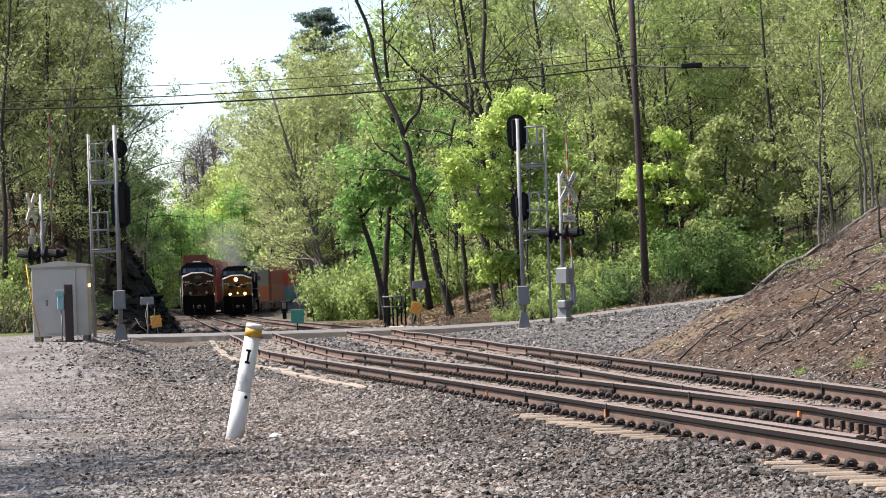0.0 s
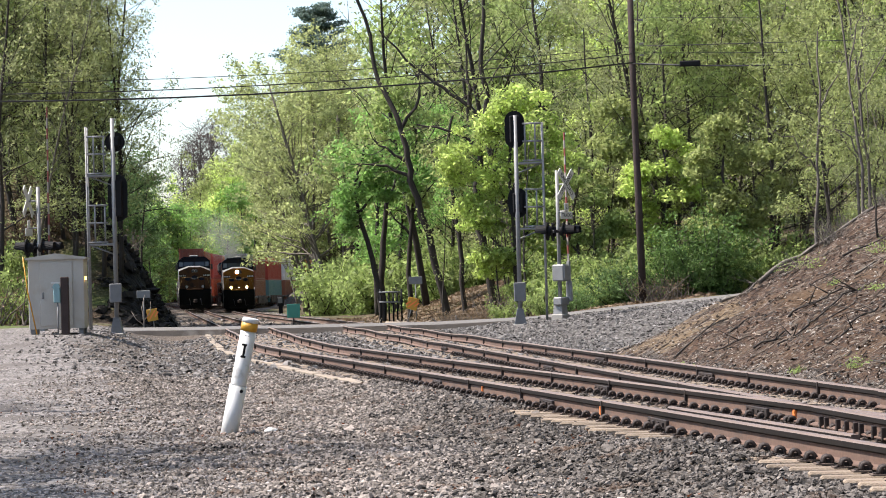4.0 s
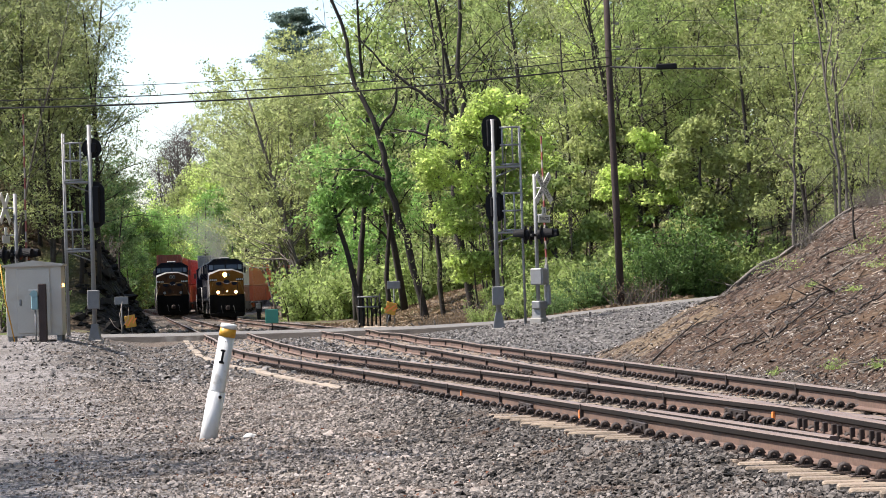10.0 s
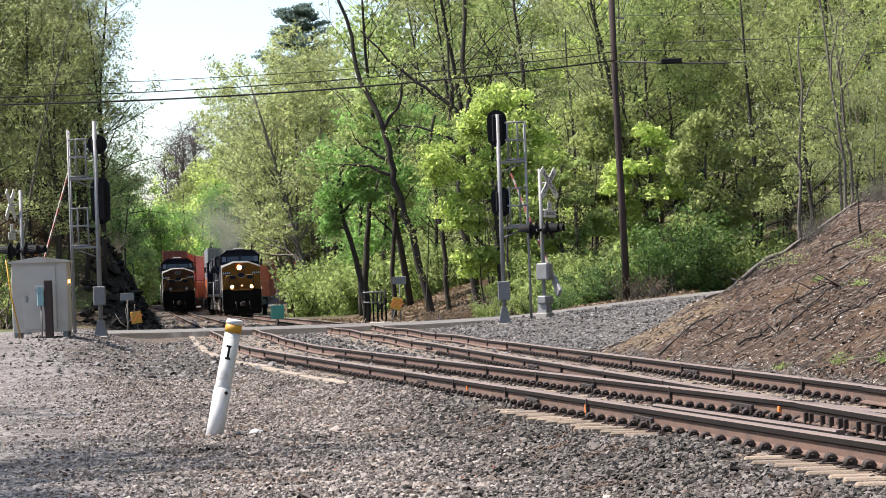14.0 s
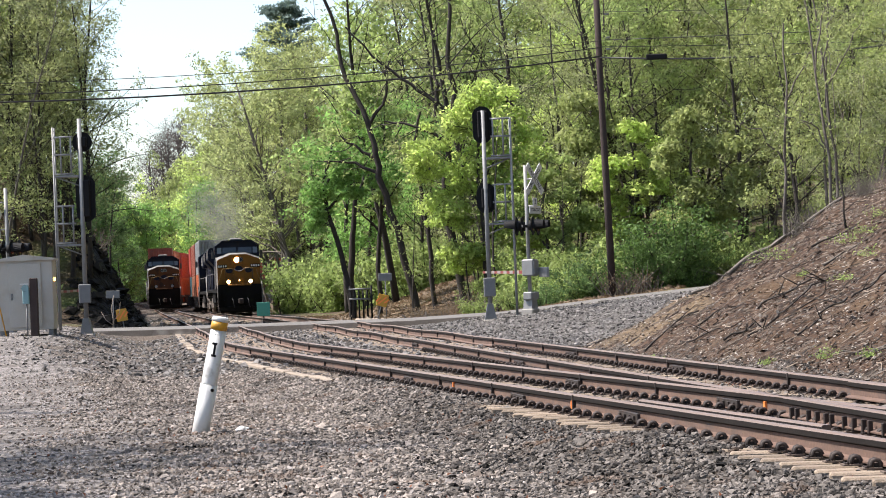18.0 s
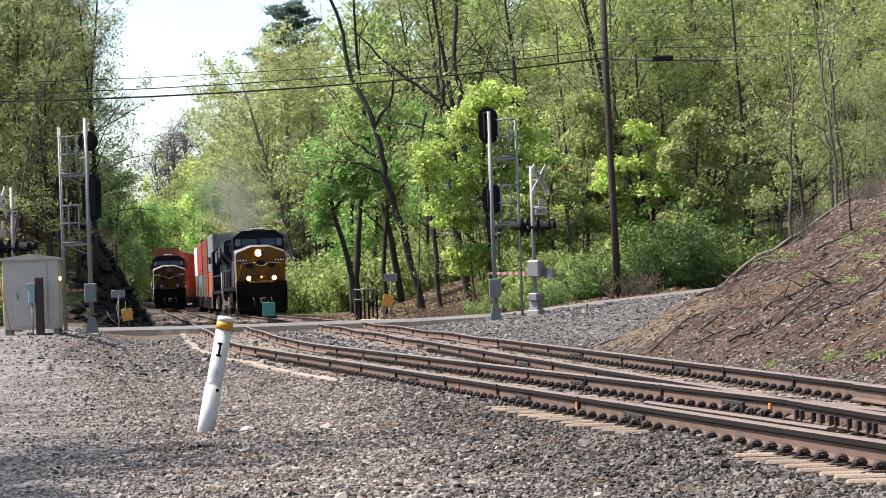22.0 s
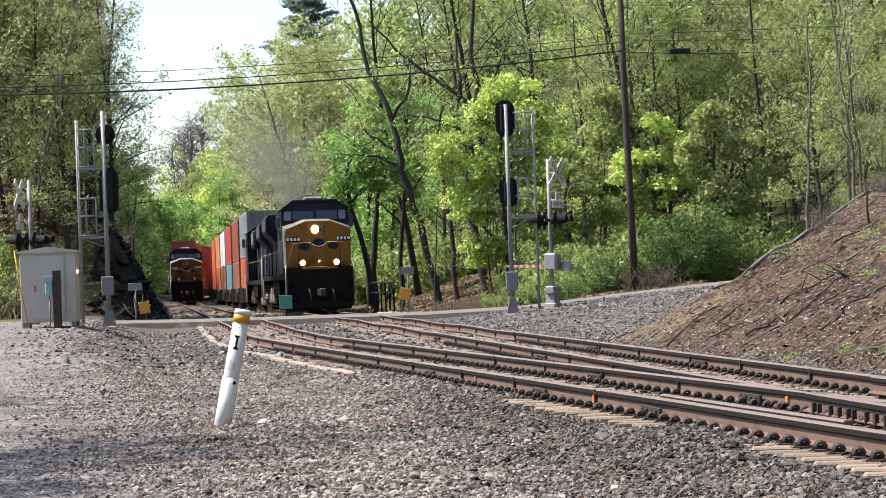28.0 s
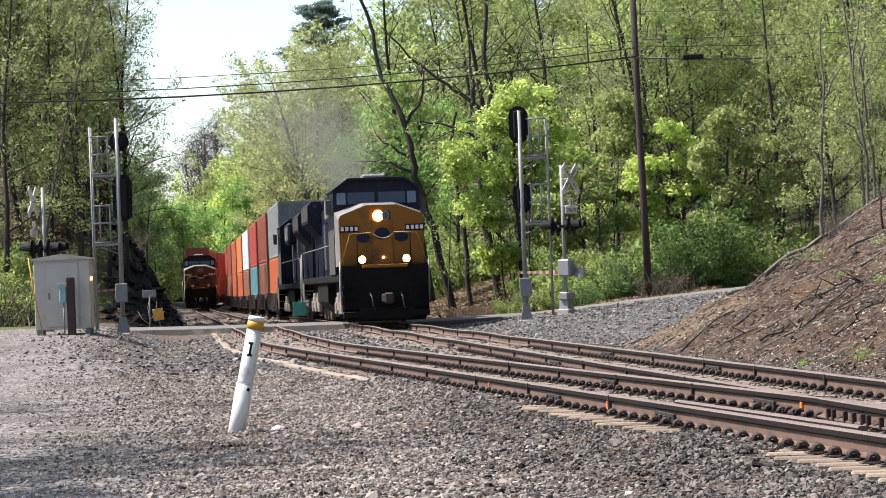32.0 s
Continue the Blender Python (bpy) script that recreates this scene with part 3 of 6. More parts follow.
    def slope_zone(x, y):
        right = x - v_bx(y)
        return (right > 2.0) & (y > 43.6 + 1.4 * right) & (y < road_at(x)[0] - 3.3)

    def bank_zone(x, y):
        right = x - v_bx(y)
        return (right > 1.5) & (y < 45 + 1.4 * right)

    def dark_reach(y):
        # near the eye dark stones spread left, partly painting in tree shade
        return 3.8 - 0.8 * np_smooth(18, 23, y) - 1.5 * np_smooth(25, 34, y)

    def inner_zone(x, y):
        return ballast_zone(x, y) & (v_bx(y) - v_gap(y) - x < dark_reach(y) + 0.8 * rng.normal(0, 0.5, len(x)))

    def outer_zone(x, y):
        return ballast_zone(x, y) & (v_bx(y) - v_gap(y) - x > dark_reach(y) - 0.4 + 0.8 * rng.normal(0, 0.5, len(x)))

    lay("ballast_stones", "loose dark grey crushed stones of the track ballast", 130000, 13.5, 44, 0.0175, inner_zone, "darkstone")
    lay("shoulder_stones", "loose brown-grey crushed stones beside the track", 240000, 13.5, 44, 0.017, outer_zone, "stone")
    lay("far_ballast_stones", "coarser loose stones between the tracks near the crossing", 24000, 44, 81, 0.033, ballast_zone, "greystone", 1.0)
    lay("slope_stones", "coarse broken grey stones on the slope below the road", 36000, 50, 80, 0.028, slope_zone, "greystone", 1.0)
    lay("distant_ballast_stones", "coarse stones beside the rails beyond the road", 6000, 88, 150, 0.07, lambda x, y: (v_bx(y) - 4.1 - x < 2.6) & (x - v_bx(y) < 2.6), "stone", 1.0)
    lay("slope_rocks", "broken rock on the steep cutting slope, blackened as in shade", 26000, 96, 215, 0.17, lambda x, y: (v_bx(y) - 4.1 - x > 2.5) & (v_bx(y) - 4.1 - x < 5.8) & (rng.random(len(x)) < 0.9), "blackrock", 1.0)
    lay("yard_stones", "small loose pale stones on the yard gravel", 42000, 13.5, 75, 0.013, yard_zone, "yardstone")
    lay("bank_stones", "loose stones and clods on the bare bank", 44000, 20, 58, 0.019, bank_zone, "clod")
    lay("bank_chips", "pale stone and wood chips scattered on the bank", 17000, 22, 56, 0.0145, bank_zone, "chip")


M["stone"] = shader("broken stone", (0.178, 0.155, 0.139), 0.95, 0, 0.65, 1.5, 60, 0.2, (0.11, 0.075, 0.055), 0.16, 1.3, island=0.45, spec=0.2)
M["darkstone"] = shader("dark broken stone", (0.09, 0.08, 0.073), 0.95, 0, 0.75, 1.5, 60, 0.2, (0.13, 0.085, 0.06), 0.1, 1.3, island=0.5, spec=0.2)
# rock blackened to carry the shade of the cutting slope
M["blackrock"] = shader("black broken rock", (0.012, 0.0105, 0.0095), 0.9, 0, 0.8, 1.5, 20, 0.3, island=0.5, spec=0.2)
M["chip"] = shader("pale chips", (0.29, 0.265, 0.24), 0.9, 0, 0.5, 1.5, 60, 0.1, island=0.4, spec=0.2)
M["yardstone"] = shader("pale broken stone", (0.22, 0.2, 0.19), 0.95, 0, 0.55, 1.5, 60, 0.2, island=0.45, spec=0.2)
M["greystone"] = shader("blue-grey broken stone", (0.128, 0.12, 0.115), 0.95, 0, 0.75, 1.5, 60, 0.2, island=0.45, spec=0.2)
M["clod"] = shader("earth clods and chips", (0.05, 0.0335, 0.024), 0.95, 0, 0.9, 1.5, 60, 0.2, (0.30, 0.27, 0.24), 0.3, 9.0, island=0.35, spec=0.2)


# ---- locomotives and container cars ----
def wheel_mesh():
    bm = fresh()
    for x in (-0.76, 0.76):
        s = 1 if x > 0 else -1
        tube(bm, [(x - 0.06 * s, 0, 0), (x + 0.07 * s, 0, 0)], 0.50, 0.50, 20)
        tube(bm, [(x - 0.09 * s, 0, 0), (x - 0.06 * s, 0, 0)], 0.525, 0.525, 20)
        tube(bm, [(x + 0.07 * s, 0, 0), (x + 0.10 * s, 0, 0)], 0.16, 0.14, 10)
        box(bm, x + 0.07 * s - 0.005, x + 0.07 * s + 0.01, -0.05, 0.05, 0.2, 0.42)
    tube(bm, [(-0.76, 0, 0), (0.76, 0, 0)], 0.09, 0.09, 10)
    me = bpy.data.meshes.new("wheelset")
    bm.to_mesh(me)
    bm.free()
    me.materials.append(M["wheel"])
    return me


WHEEL = wheel_mesh()
WHEEL_Y = (2.3, 4.05, 5.8, 14.35, 16.1, 17.85)


def build_loco(label, lit, paint="locoyellow"):
    """A wide-nosed six-axle road diesel; its front stands at y = 0 and it reaches back along +y."""
    t = thing("diesel_locomotive", label, "locomotive")
    # underframe and walkway
    bm = fresh()
    box(bm, -1.5, 1.5, 0.35, 22.0, 1.42, 1.68, 0.04)
    box(bm, -1.1, 1.1, 0.8, 21.6, 0.95, 1.42)
    part("underframe", bm, "under", t)
    bm = fresh()
    prism(bm, [(-1.35, 0.12), (1.35, 0.12), (1.48, 0.5), (1.48, 1.95), (-1.48, 1.95), (-1.48, 0.5)], 0.25, 0.42)
    for s in (-1, 1):
        box(bm, s * 1.1 - 0.38, s * 1.1 + 0.38, 0.06, 0.30, 0.25, 0.45, 0.02)
        for z in (0.55, 0.9, 1.25):
            box(bm, s * 1.22 - 0.22, s * 1.22 + 0.22, 0.10, 0.3, z, z + 0.04)
    box(bm, -0.9, 0.9, 0.08, 0.26, 0.16, 0.55, 0.05)
    part("pilot", bm, "under", t, "black pilot plate with steps")
    bm = fresh()
    box(bm, -0.16, 0.16, -0.35, 0.3, 0.72, 1.0, 0.04)
    box(bm, -0.11, 0.20, -0.5, -0.3, 0.68, 1.04, 0.05)
    part("coupler", bm, "clip", t)
    for x in (-0.55, 0.5):
        tubepart("brake_hose", t, "wire", [(x, 0.2, 1.05), (x + 0.05, -0.05, 0.9), (x + 0.1, -0.02, 0.55), (x + 0.16, 0.08, 0.45)], 0.028, sides=6)
    # nose
    front = [(-1.44, 1.95), (1.44, 1.95), (1.47, 3.50), (1.40, 3.62), (0.55, 3.93), (-0.55, 3.93), (-1.40, 3.62), (-1.47, 3.50)]
    bm = fresh()
    prism(bm, front, 0.75, 1.15)
    bmesh.ops.bevel(bm, geom=[e for e in bm.edges if abs(e.verts[0].co.y - 0.75) < 1e-4 and abs(e.verts[1].co.y - 0.75) < 1e-4], offset=0.06, segments=2, affect="EDGES")
    part("nose", bm, paint, t, "weathered yellow nose" if lit else "dark yellow nose")
    bm = fresh()
    a = [bm.verts.new((x, 1.14, z)) for x, z in front[2:]]
    b = [bm.verts.new((x * 1.03, 2.35, max(z, 3.62) + 0.16)) for x, z in front[2:]]
    for i in range(len(a) - 1):
        bm.faces.new((a[i], a[i + 1], b[i + 1], b[i]))
    low = [bm.verts.new((x * 1.03, 2.35, 1.95)) for x in (1.47, -1.47)]
    bot = [bm.verts.new((x, 1.14, 1.95)) for x in (1.44, -1.44)]
    bm.faces.new((a[0], b[0], low[0], bot[0])), bm.faces.new((a[-1], bot[1], low[1], b[-1]))
    bmesh.ops.recalc_face_normals(bm, faces=bm.faces)
    # light falling on the nose top is painted in by the pale enamel
    part("nose_top", bm, "locowhite", t, "sloping top of the nose, painted pale as if lit from above")
    boxpart("nose_door", t, paint, (-0.36, 0.36, 0.715, 0.76, 1.98, 3.45), 0.015)
    for x in (-0.95, 0.95):
        boxpart("number_board", t, "black", (x - 0.33 + (0.18 if x > 0 else -0.18), x + 0.33 + (0.18 if x > 0 else -0.18), 0.705, 0.755, 3.06, 3.27), 0.02, "black number board")
        for k in range(4):
            u = x + (0.18 if x > 0 else -0.18) - 0.24 + k * 0.16
            boxpart("number_bar", t, "white", (u - 0.05, u + 0.05, 0.698, 0.706, 3.10, 3.23))
    oval = [(math.cos(2 * math.pi * k / 16), math.sin(2 * math.pi * k / 16)) for k in range(16)]
    for x, z, w, h in ((-0.66, 2.86, 0.24, 0.16), (0.66, 2.86, 0.24, 0.16), (0.0, 2.98, 0.27, 0.2)):
        part("badge", prism(fresh(), [(x + u * w, z + v * h) for u, v in oval], 0.698, 0.752), "locoblue", t, "dark blue emblem shape on the nose")
    tubepart("safety_chain", t, "locowhite", [(-0.36, 0.34, 2.98), (-0.18, 0.34, 2.86), (0.0, 0.34, 2.82), (0.18, 0.34, 2.86), (0.36, 0.34, 2.98)], 0.016, sides=5)
    bm = fresh()
    box(bm, -0.3, 0.3, 0.70, 0.78, 3.42, 3.72, 0.05)
    part("headlight_housing", bm, "locoblue", t)
    for x in (-0.13, 0.13):
        on = lit and x < 0
        # on the lit lamp a wider glowing ring stands in for its glare
        tubepart("headlight_reflector", t, "halo" if on else "lens", [(x, 0.72, 3.57), (x, 0.685, 3.57)], 0.13 if not on else 0.17, 0.14 if not on else 0.19, 18)
        tubepart("headlight", t, "headlight" if on else "glass", [(x, 0.71, 3.57), (x, 0.675, 3.57)], 0.115, 0.12 if not on else 0.145, 16, "lit headlight" if on else "unlit headlight")
    for x in (-0.76, 0.76):
        bm = box(fresh(), x - 0.15, x + 0.15, 0.3, 0.6, 2.0, 2.28, 0.03)
        part("ditch_light_box", bm, "under", t)
        # glowing ring that imitates glare when lit, plain glass otherwise
        tubepart("ditch_reflector", t, "halo" if lit else "lens", [(x, 0.31, 2.14), (x, 0.275, 2.14)], 0.12, 0.13, 16)
        tubepart("ditch_light", t, "ditch" if lit else "lens", [(x, 0.31, 2.14), (x, 0.262, 2.14)], 0.085, 0.095, 14, "lit ditch light" if lit else "unlit ditch light")
    tubepart("marker_light", t, "ditch" if lit else "lens", [(0.02, 0.71, 2.2), (0.02, 0.69, 2.2)], 0.025, 0.025, 10)
    boxpart("anticlimber", t, paint, (-0.78, 0.78, 0.2, 0.34, 1.86, 1.97), 0.02, "yellow anticlimber")
    # handrails of the front platform
    for s in (-1, 1):
        tubepart("handrail", t, "locorail", [(s * 1.5, 0.42, 1.9), (s * 1.15, 0.34, 2.98), (s * 0.35, 0.34, 3.02)], 0.016, sides=6)
        tubepart("handrail_post", t, "under", [(s * 0.92, 0.34, 1.9), (s * 0.92, 0.34, 3.0)], 0.022, sides=6)
        tubepart("grab_iron", t, "locowhite", [(s * 1.5, 0.36, 0.7), (s * 1.53, 0.33, 1.2), (s * 1.53, 0.33, 2.1)], 0.03, sides=6)
        tubepart("grab_iron", t, "locowhite", [(s * 1.5, 21.7, 0.7), (s * 1.53, 21.75, 1.3), (s * 1.53, 21.75, 2.7)], 0.035, sides=6)
    # cab
    cab = [(-1.53, 1.68), (1.53, 1.68), (1.53, 4.52), (0.98, 4.86), (-0.98, 4.86), (-1.53, 4.52)]
    bm = fresh()
    prism(bm, cab, 2.34, 5.0)
    part("cab", bm, "locoblue", t, "dark blue cab")
    bm = fresh()
    prism(bm, [(-1.58, 4.50), (-1.53, 4.46), (-0.98, 4.83), (0.98, 4.83), (1.53, 4.46), (1.58, 4.50), (1.0, 4.90), (-1.0, 4.90)], 2.12, 5.05)
    part("cab_roof", bm, "locoblue", t)
    boxpart("roof_unit", t, "locowhite", (-0.42, 0.42, 2.9, 4.0, 4.88, 5.06), 0.06, "pale roof air conditioner")
    for x in (-0.9, 0.9):
        tubepart("horn", t, "aludark", [(x * 0.3, 4.4, 4.98), (x * 0.3, 4.1, 4.98)], 0.03, 0.07, 8)
    # the end panes are coloured pale, imitating daylight seen through the cab
    for x0, x1, k in ((-1.40, -1.08, "sidelight"), (-1.02, -0.06, "glass"), (0.06, 1.02, "glass"), (1.08, 1.40, "sidelight")):
        boxpart("windshield", t, k, (x0, x1, -0.015, 0.015, -0.21, 0.21), 0.008, "", pose(0, 2.325, 4.23, -9, 0, 0))
    for s in (-1, 1):
        for y0, y1 in ((2.75, 3.45), (3.6, 4.3)):
            boxpart("side_window", t, "glass", (s * 1.535 - 0.012, s * 1.535 + 0.012, y0, y1, 3.65, 4.35), 0.005)
        boxpart("cab_side_panel", t, "locogrey", (s * 1.533 - 0.01, s * 1.533 + 0.01, 2.36, 4.98, 1.7, 3.2), 0.004)
        bm = box(fresh(), s * 1.68 - 0.1, s * 1.68 + 0.1, 2.65, 2.70, 3.7, 4.2, 0.01)
        part("mirror", bm, "locogrey", t)
    # hood with doors, dynamic brake box, exhaust and flared radiator
    bm = fresh()
    prism(bm, [(-0.95, 1.68), (0.95, 1.68), (0.95, 4.25), (0.72, 4.48), (-0.72, 4.48), (-0.95, 4.25)], 5.0, 21.4)
    part("hood", bm, "locoblue", t, "dark blue engine hood")
    for s in (-1, 1):
        for k in range(13):
            y0 = 5.4 + k * 0.92
            boxpart("hood_door", t, "locoblue" if k % 5 else "locogrey", (s * 0.955 - 0.012, s * 0.955 + 0.012, y0, y0 + 0.84, 1.9, 3.7), 0.006)
    boxpart("brake_box", t, "locoblue", (-1.35, 1.35, 6.2, 9.3, 3.55, 4.58), 0.08)
    bm = fresh()
    prism(bm, [(-0.97, 3.3), (0.97, 3.3), (1.52, 3.85), (1.52, 4.55), (1.35, 4.70), (-1.35, 4.70), (-1.52, 4.55), (-1.52, 3.85)], 16.6, 20.9)
    part("radiator", bm, "locoblue", t, "flared radiator housing")
    for s in (-1, 1):
        for k in range(3):
            boxpart("radiator_screen", t, "locogrey", (s * 1.525 - 0.012, s * 1.525 + 0.012, 16.8 + k * 1.38, 18.0 + k * 1.38, 3.95, 4.5), 0.005)
        for y0 in (6.5, 8.0):
            boxpart("intake_screen", t, "locowhite", (s * 1.358 - 0.012, s * 1.358 + 0.012, y0, y0 + 1.0, 3.75, 4.4), 0.005)
        # side walkway rails and steps
        pts = [(s * 1.5, 5.2 + k * 1.6, 2.72) for k in range(11)]
        tubepart("handrail", t, "locowhite", pts, 0.02, sides=6)
        for k in range(0, 11, 2):
            tubepart("handrail_post", t, "under", [(s * 1.5, 5.2 + k * 1.6, 1.68), (s * 1.5, 5.2 + k * 1.6, 2.72)], 0.02, sides=6)
        # trucks
        for y0 in (1.6, 14.7):
            bm = fresh()
            box(bm, s * 1.12 - 0.08, s * 1.12 + 0.08, y0, y0 + 5.7, 0.62, 0.92, 0.04)
            for dy in (0.9, 2.8, 4.7):
                box(bm, s * 1.2 - 0.1, s * 1.2 + 0.1, y0 + dy - 0.22, y0 + dy + 0.22, 0.32, 0.75, 0.04)
            for dy in (1.8, 3.8):
                box(bm, s * 1.17 - 0.1, s * 1.17 + 0.1, y0 + dy - 0.3, y0 + dy + 0.3, 0.42, 1.1, 0.05)
            part("truck_frame", bm, "truck", t, "dusty truck side frame")
        for y0 in (0.5, 21.0):
            bm = fresh()
            for z in (0.45, 0.8, 1.15):
                box(bm, s * 1.3 - 0.22, s * 1.3 + 0.22, y0, y0 + 0.5, z, z + 0.04)
            box(bm, s * 1.5 - 0.02, s * 1.5 + 0.02, y0 - 0.05, y0 + 0.55, 0.4, 1.5)
            part("steps", bm, "truck", t)
    bm = fresh()
    prism(bm, [(-0.9, 0.35), (0.9, 0.35), (1.4, 0.75), (1.4, 1.4), (-1.4, 1.4), (-1.4, 0.75)], 8.2, 13.8)
    part("fuel_tank", bm, "under", t)
    tubepart("exhaust_stack", t, "under", [(0, 12.2, 4.4), (0, 12.2, 4.72)], 0.3, 0.28, 14)
    for ob in t.children:
        ob.data.transform(Matrix.Diagonal((0.955, 1, 1, 1)))
    wheels = [shared("wheelset", WHEEL, t, pose(0, y, 0.52)) for y in WHEEL_Y]
    return t, wheels


# orange glow for the rings that imitate glare round the lit lamps
M["halo"] = glow("painted lamp glow", (1.0, 0.42, 0.10), 5.0)
M["lens"] = shader("unlit lamp glass", (0.25, 0.25, 0.25), 0.15, 0, 0.1, 5, 30, 0)
# opaque pane; the daylight beyond it is only in the colour
M["sidelight"] = shader("pane painted pale for daylight behind", (0.11, 0.13, 0.17), 0.15, 0, 0.1, 5, 30, 0)

TINT = {
    "grey": (0.20, 0.21, 0.22), "orange": (0.42, 0.105, 0.042), "rust": (0.23, 0.06, 0.036), "red": (0.34, 0.048, 0.034),
    "white": (0.55, 0.56, 0.56), "teal": (0.10, 0.22, 0.25), "brown": (0.24, 0.10, 0.06), "amber": (0.5, 0.18, 0.065), "iron": (0.05, 0.038, 0.033),
}
for k, c in TINT.items():
    M["can_" + k] = shader("painted container " + k, c, 0.6, 0, 0.12, 0.7, 20, 0.1, tuple(v * 0.5 + 0.03 for v in c), 0.2, 0.8)


def to_mesh(name, bm, material):
    bmesh.ops.recalc_face_normals(bm, faces=bm.faces)
    me = bpy.data.meshes.new(name)
    bm.to_mesh(me)
    bm.free()
    me.materials.append(M[material])
    return me


def container_meshes(length, height, material):
    """The frame, a corrugated side wall and a corrugated end wall of a shipping container, front end at y = 0."""
    w = 1.2
    bm = fresh()
    low, top = [], []
    n = int(length / 0.30)
    st = (length - 0.32) / n
    for i in range(n):
        for f, d in ((0, 0), (0.35, 0), (0.5, 0.05), (0.85, 0.05)):
            y = 0.16 + (i + f) * st
            low.append(bm.verts.new((w - d, y, 0.16)))
            top.append(bm.verts.new((w - d, y, height - 0.12)))
    for i in range(len(low) - 1):
        bm.faces.new((low[i], low[i + 1], top[i + 1], top[i]))
    side = to_mesh("side_wall", bm, material)
    bm = fresh()
    low, top = [], []
    for i in range(9):
        for f, d in ((0, 0), (0.4, 0), (0.5, 0.045), (0.9, 0.045)):
            x = -1.1 + 2.2 * (i + f) / 9
            low.append(bm.verts.new((x, 0.03 + d, 0.16)))
            top.append(bm.verts.new((x, 0.03 + d, height - 0.12)))
    for i in range(len(low) - 1):
        bm.faces.new((low[i], low[i + 1], top[i + 1], top[i]))
    end = to_mesh("end_wall", bm, material)
    bm = fresh()
    box(bm, -w + 0.07, w - 0.07, 0.09, length - 0.09, 0.05, height - 0.03)
    rail_me = to_mesh("edge_rail", box(fresh(), -0.06, 0.06, 0.16, length - 0.16, 0.0, 0.16), material)
    header = to_mesh("header", box(fresh(), -w + 0.15, w - 0.15, -0.06, 0.06, 0.0, 0.16), material)
    post = to_mesh("corner_post", box(fresh(), -0.08, 0.08, -0.08, 0.08, 0.0, height, 0.015), material)
    return to_mesh("container", bm, material), side, end, post, rail_me, header


def well_car_mesh(length):
    bm = fresh()
    for s in (-1, 1):
        box(bm, s * 1.36 - 0.07, s * 1.36 + 0.07, 2.3, length - 2.3, 0.35, 1.25, 0.03)
        k = 2.6
        while k < length - 2.6:
            box(bm, s * 1.44 - 0.03, s * 1.44 + 0.03, k, k + 0.12, 0.4, 1.25)
            k += 1.4
    box(bm, -1.3, 1.3, 2.3, length - 2.3, 0.28, 0.40)
    for y in (0.3, length - 2.5):
        box(bm, -1.38, 1.38, y, y + 2.2, 0.95, 1.2, 0.04)
        box(bm, -0.4, 0.4, y, y + 2.2, 0.6, 0.95)
    box(bm, -0.1, 0.1, -0.1, 0.35, 0.7, 0.95)
    box(bm, -0.1, 0.1, length - 0.35, length + 0.1, 0.7, 0.95)
    me = bpy.data.meshes.new("well_body")
    bm.to_mesh(me)
    bm.free()
    me.materials.append(M["can_iron"])
    return me


def car_truck_mesh():
    bm = fresh()
    for s in (-1, 1):
        box(bm, s * 0.98 - 0.09, s * 0.98 + 0.09, -1.25, 1.25, 0.42, 0.72, 0.05)
        for y in (-0.9, 0.9):
            box(bm, s * 1.04 - 0.1, s * 1.04 + 0.1, y - 0.18, y + 0.18, 0.3, 0.62, 0.03)
    box(bm, -0.95, 0.95, -0.25, 0.25, 0.45, 0.75)
    me = bpy.data.meshes.new("car_truck")
    bm.to_mesh(me)
    bm.free()
    me.materials.append(M["truck"])
    return me


CAR = 15.2
WELL, CAR_TRUCK = well_car_mesh(CAR), car_truck_mesh()
CANS = {}


def build_car(low, top, label):
    """A well car with two containers stacked in it; the stack rides as parts of the loaded car."""
    t = thing("container_car", label, "freight car")
    shared("well_body", WELL, t)["label"] = "dark rusty iron well car body"
    for y in (1.4, CAR - 1.4):
        tr = shared("car_truck", CAR_TRUCK, t, pose(0, y, 0))
        for dy in (-0.9, 0.9):
            shared("wheelset", WHEEL, tr, pose(0, dy, 0.46) @ Matrix.Scale(0.88, 4))
    for tint, z, length, h in ((low, 0.42, 12.1, 2.75), (top, 3.20, 12.3, 2.86)):
        key = (tint, length)
        if key not in CANS:
            CANS[key] = container_meshes(length, h, "can_" + tint)
        body, side, end, post, rail_me, header = CANS[key]
        can = shared("container", body, t, pose(0, (CAR - length) / 2, z))
        can["label"] = tint + " corrugated steel container"
        for x in (-1.13, 1.13):
            for y in (0.08, length - 0.08):
                shared("corner_post", post, can, pose(x, y, 0))
            for zz in (0.02, h - 0.17):
                shared("edge_rail", rail_me, can, pose(x, 0, zz))
        for y in (0.08, length - 0.08):
            shared("header", header, can, pose(0, y, h - 0.17))
        shared("side_wall", side, can)
        shared("side_wall", side, can, pose(0, length, 0, 0, 0, 180))
        shared("end_wall", end, can)
        shared("end_wall", end, can, pose(0, length, 0, 0, 0, 180))
    return t


LOADS = [("orange", "grey"), ("brown", "rust"), ("teal", "red"), ("brown", "white"), ("orange", "amber"), ("orange", "orange"), ("brown", "rust"), ("rust", "red"),
         ("orange", "red"), ("red", "orange"), ("amber", "orange"), ("rust", "red"), ("orange", "orange"), ("red", "rust"), ("orange", "amber"), ("rust", "orange"), ("red", "red")]
LOCO_STEP, LOCO = 22.4, 22.0


def place(front, length, side=0.0):
    """The pose of a vehicle whose front and rear stand on the track."""
    a, b = station(front, side), station(front + length, side)
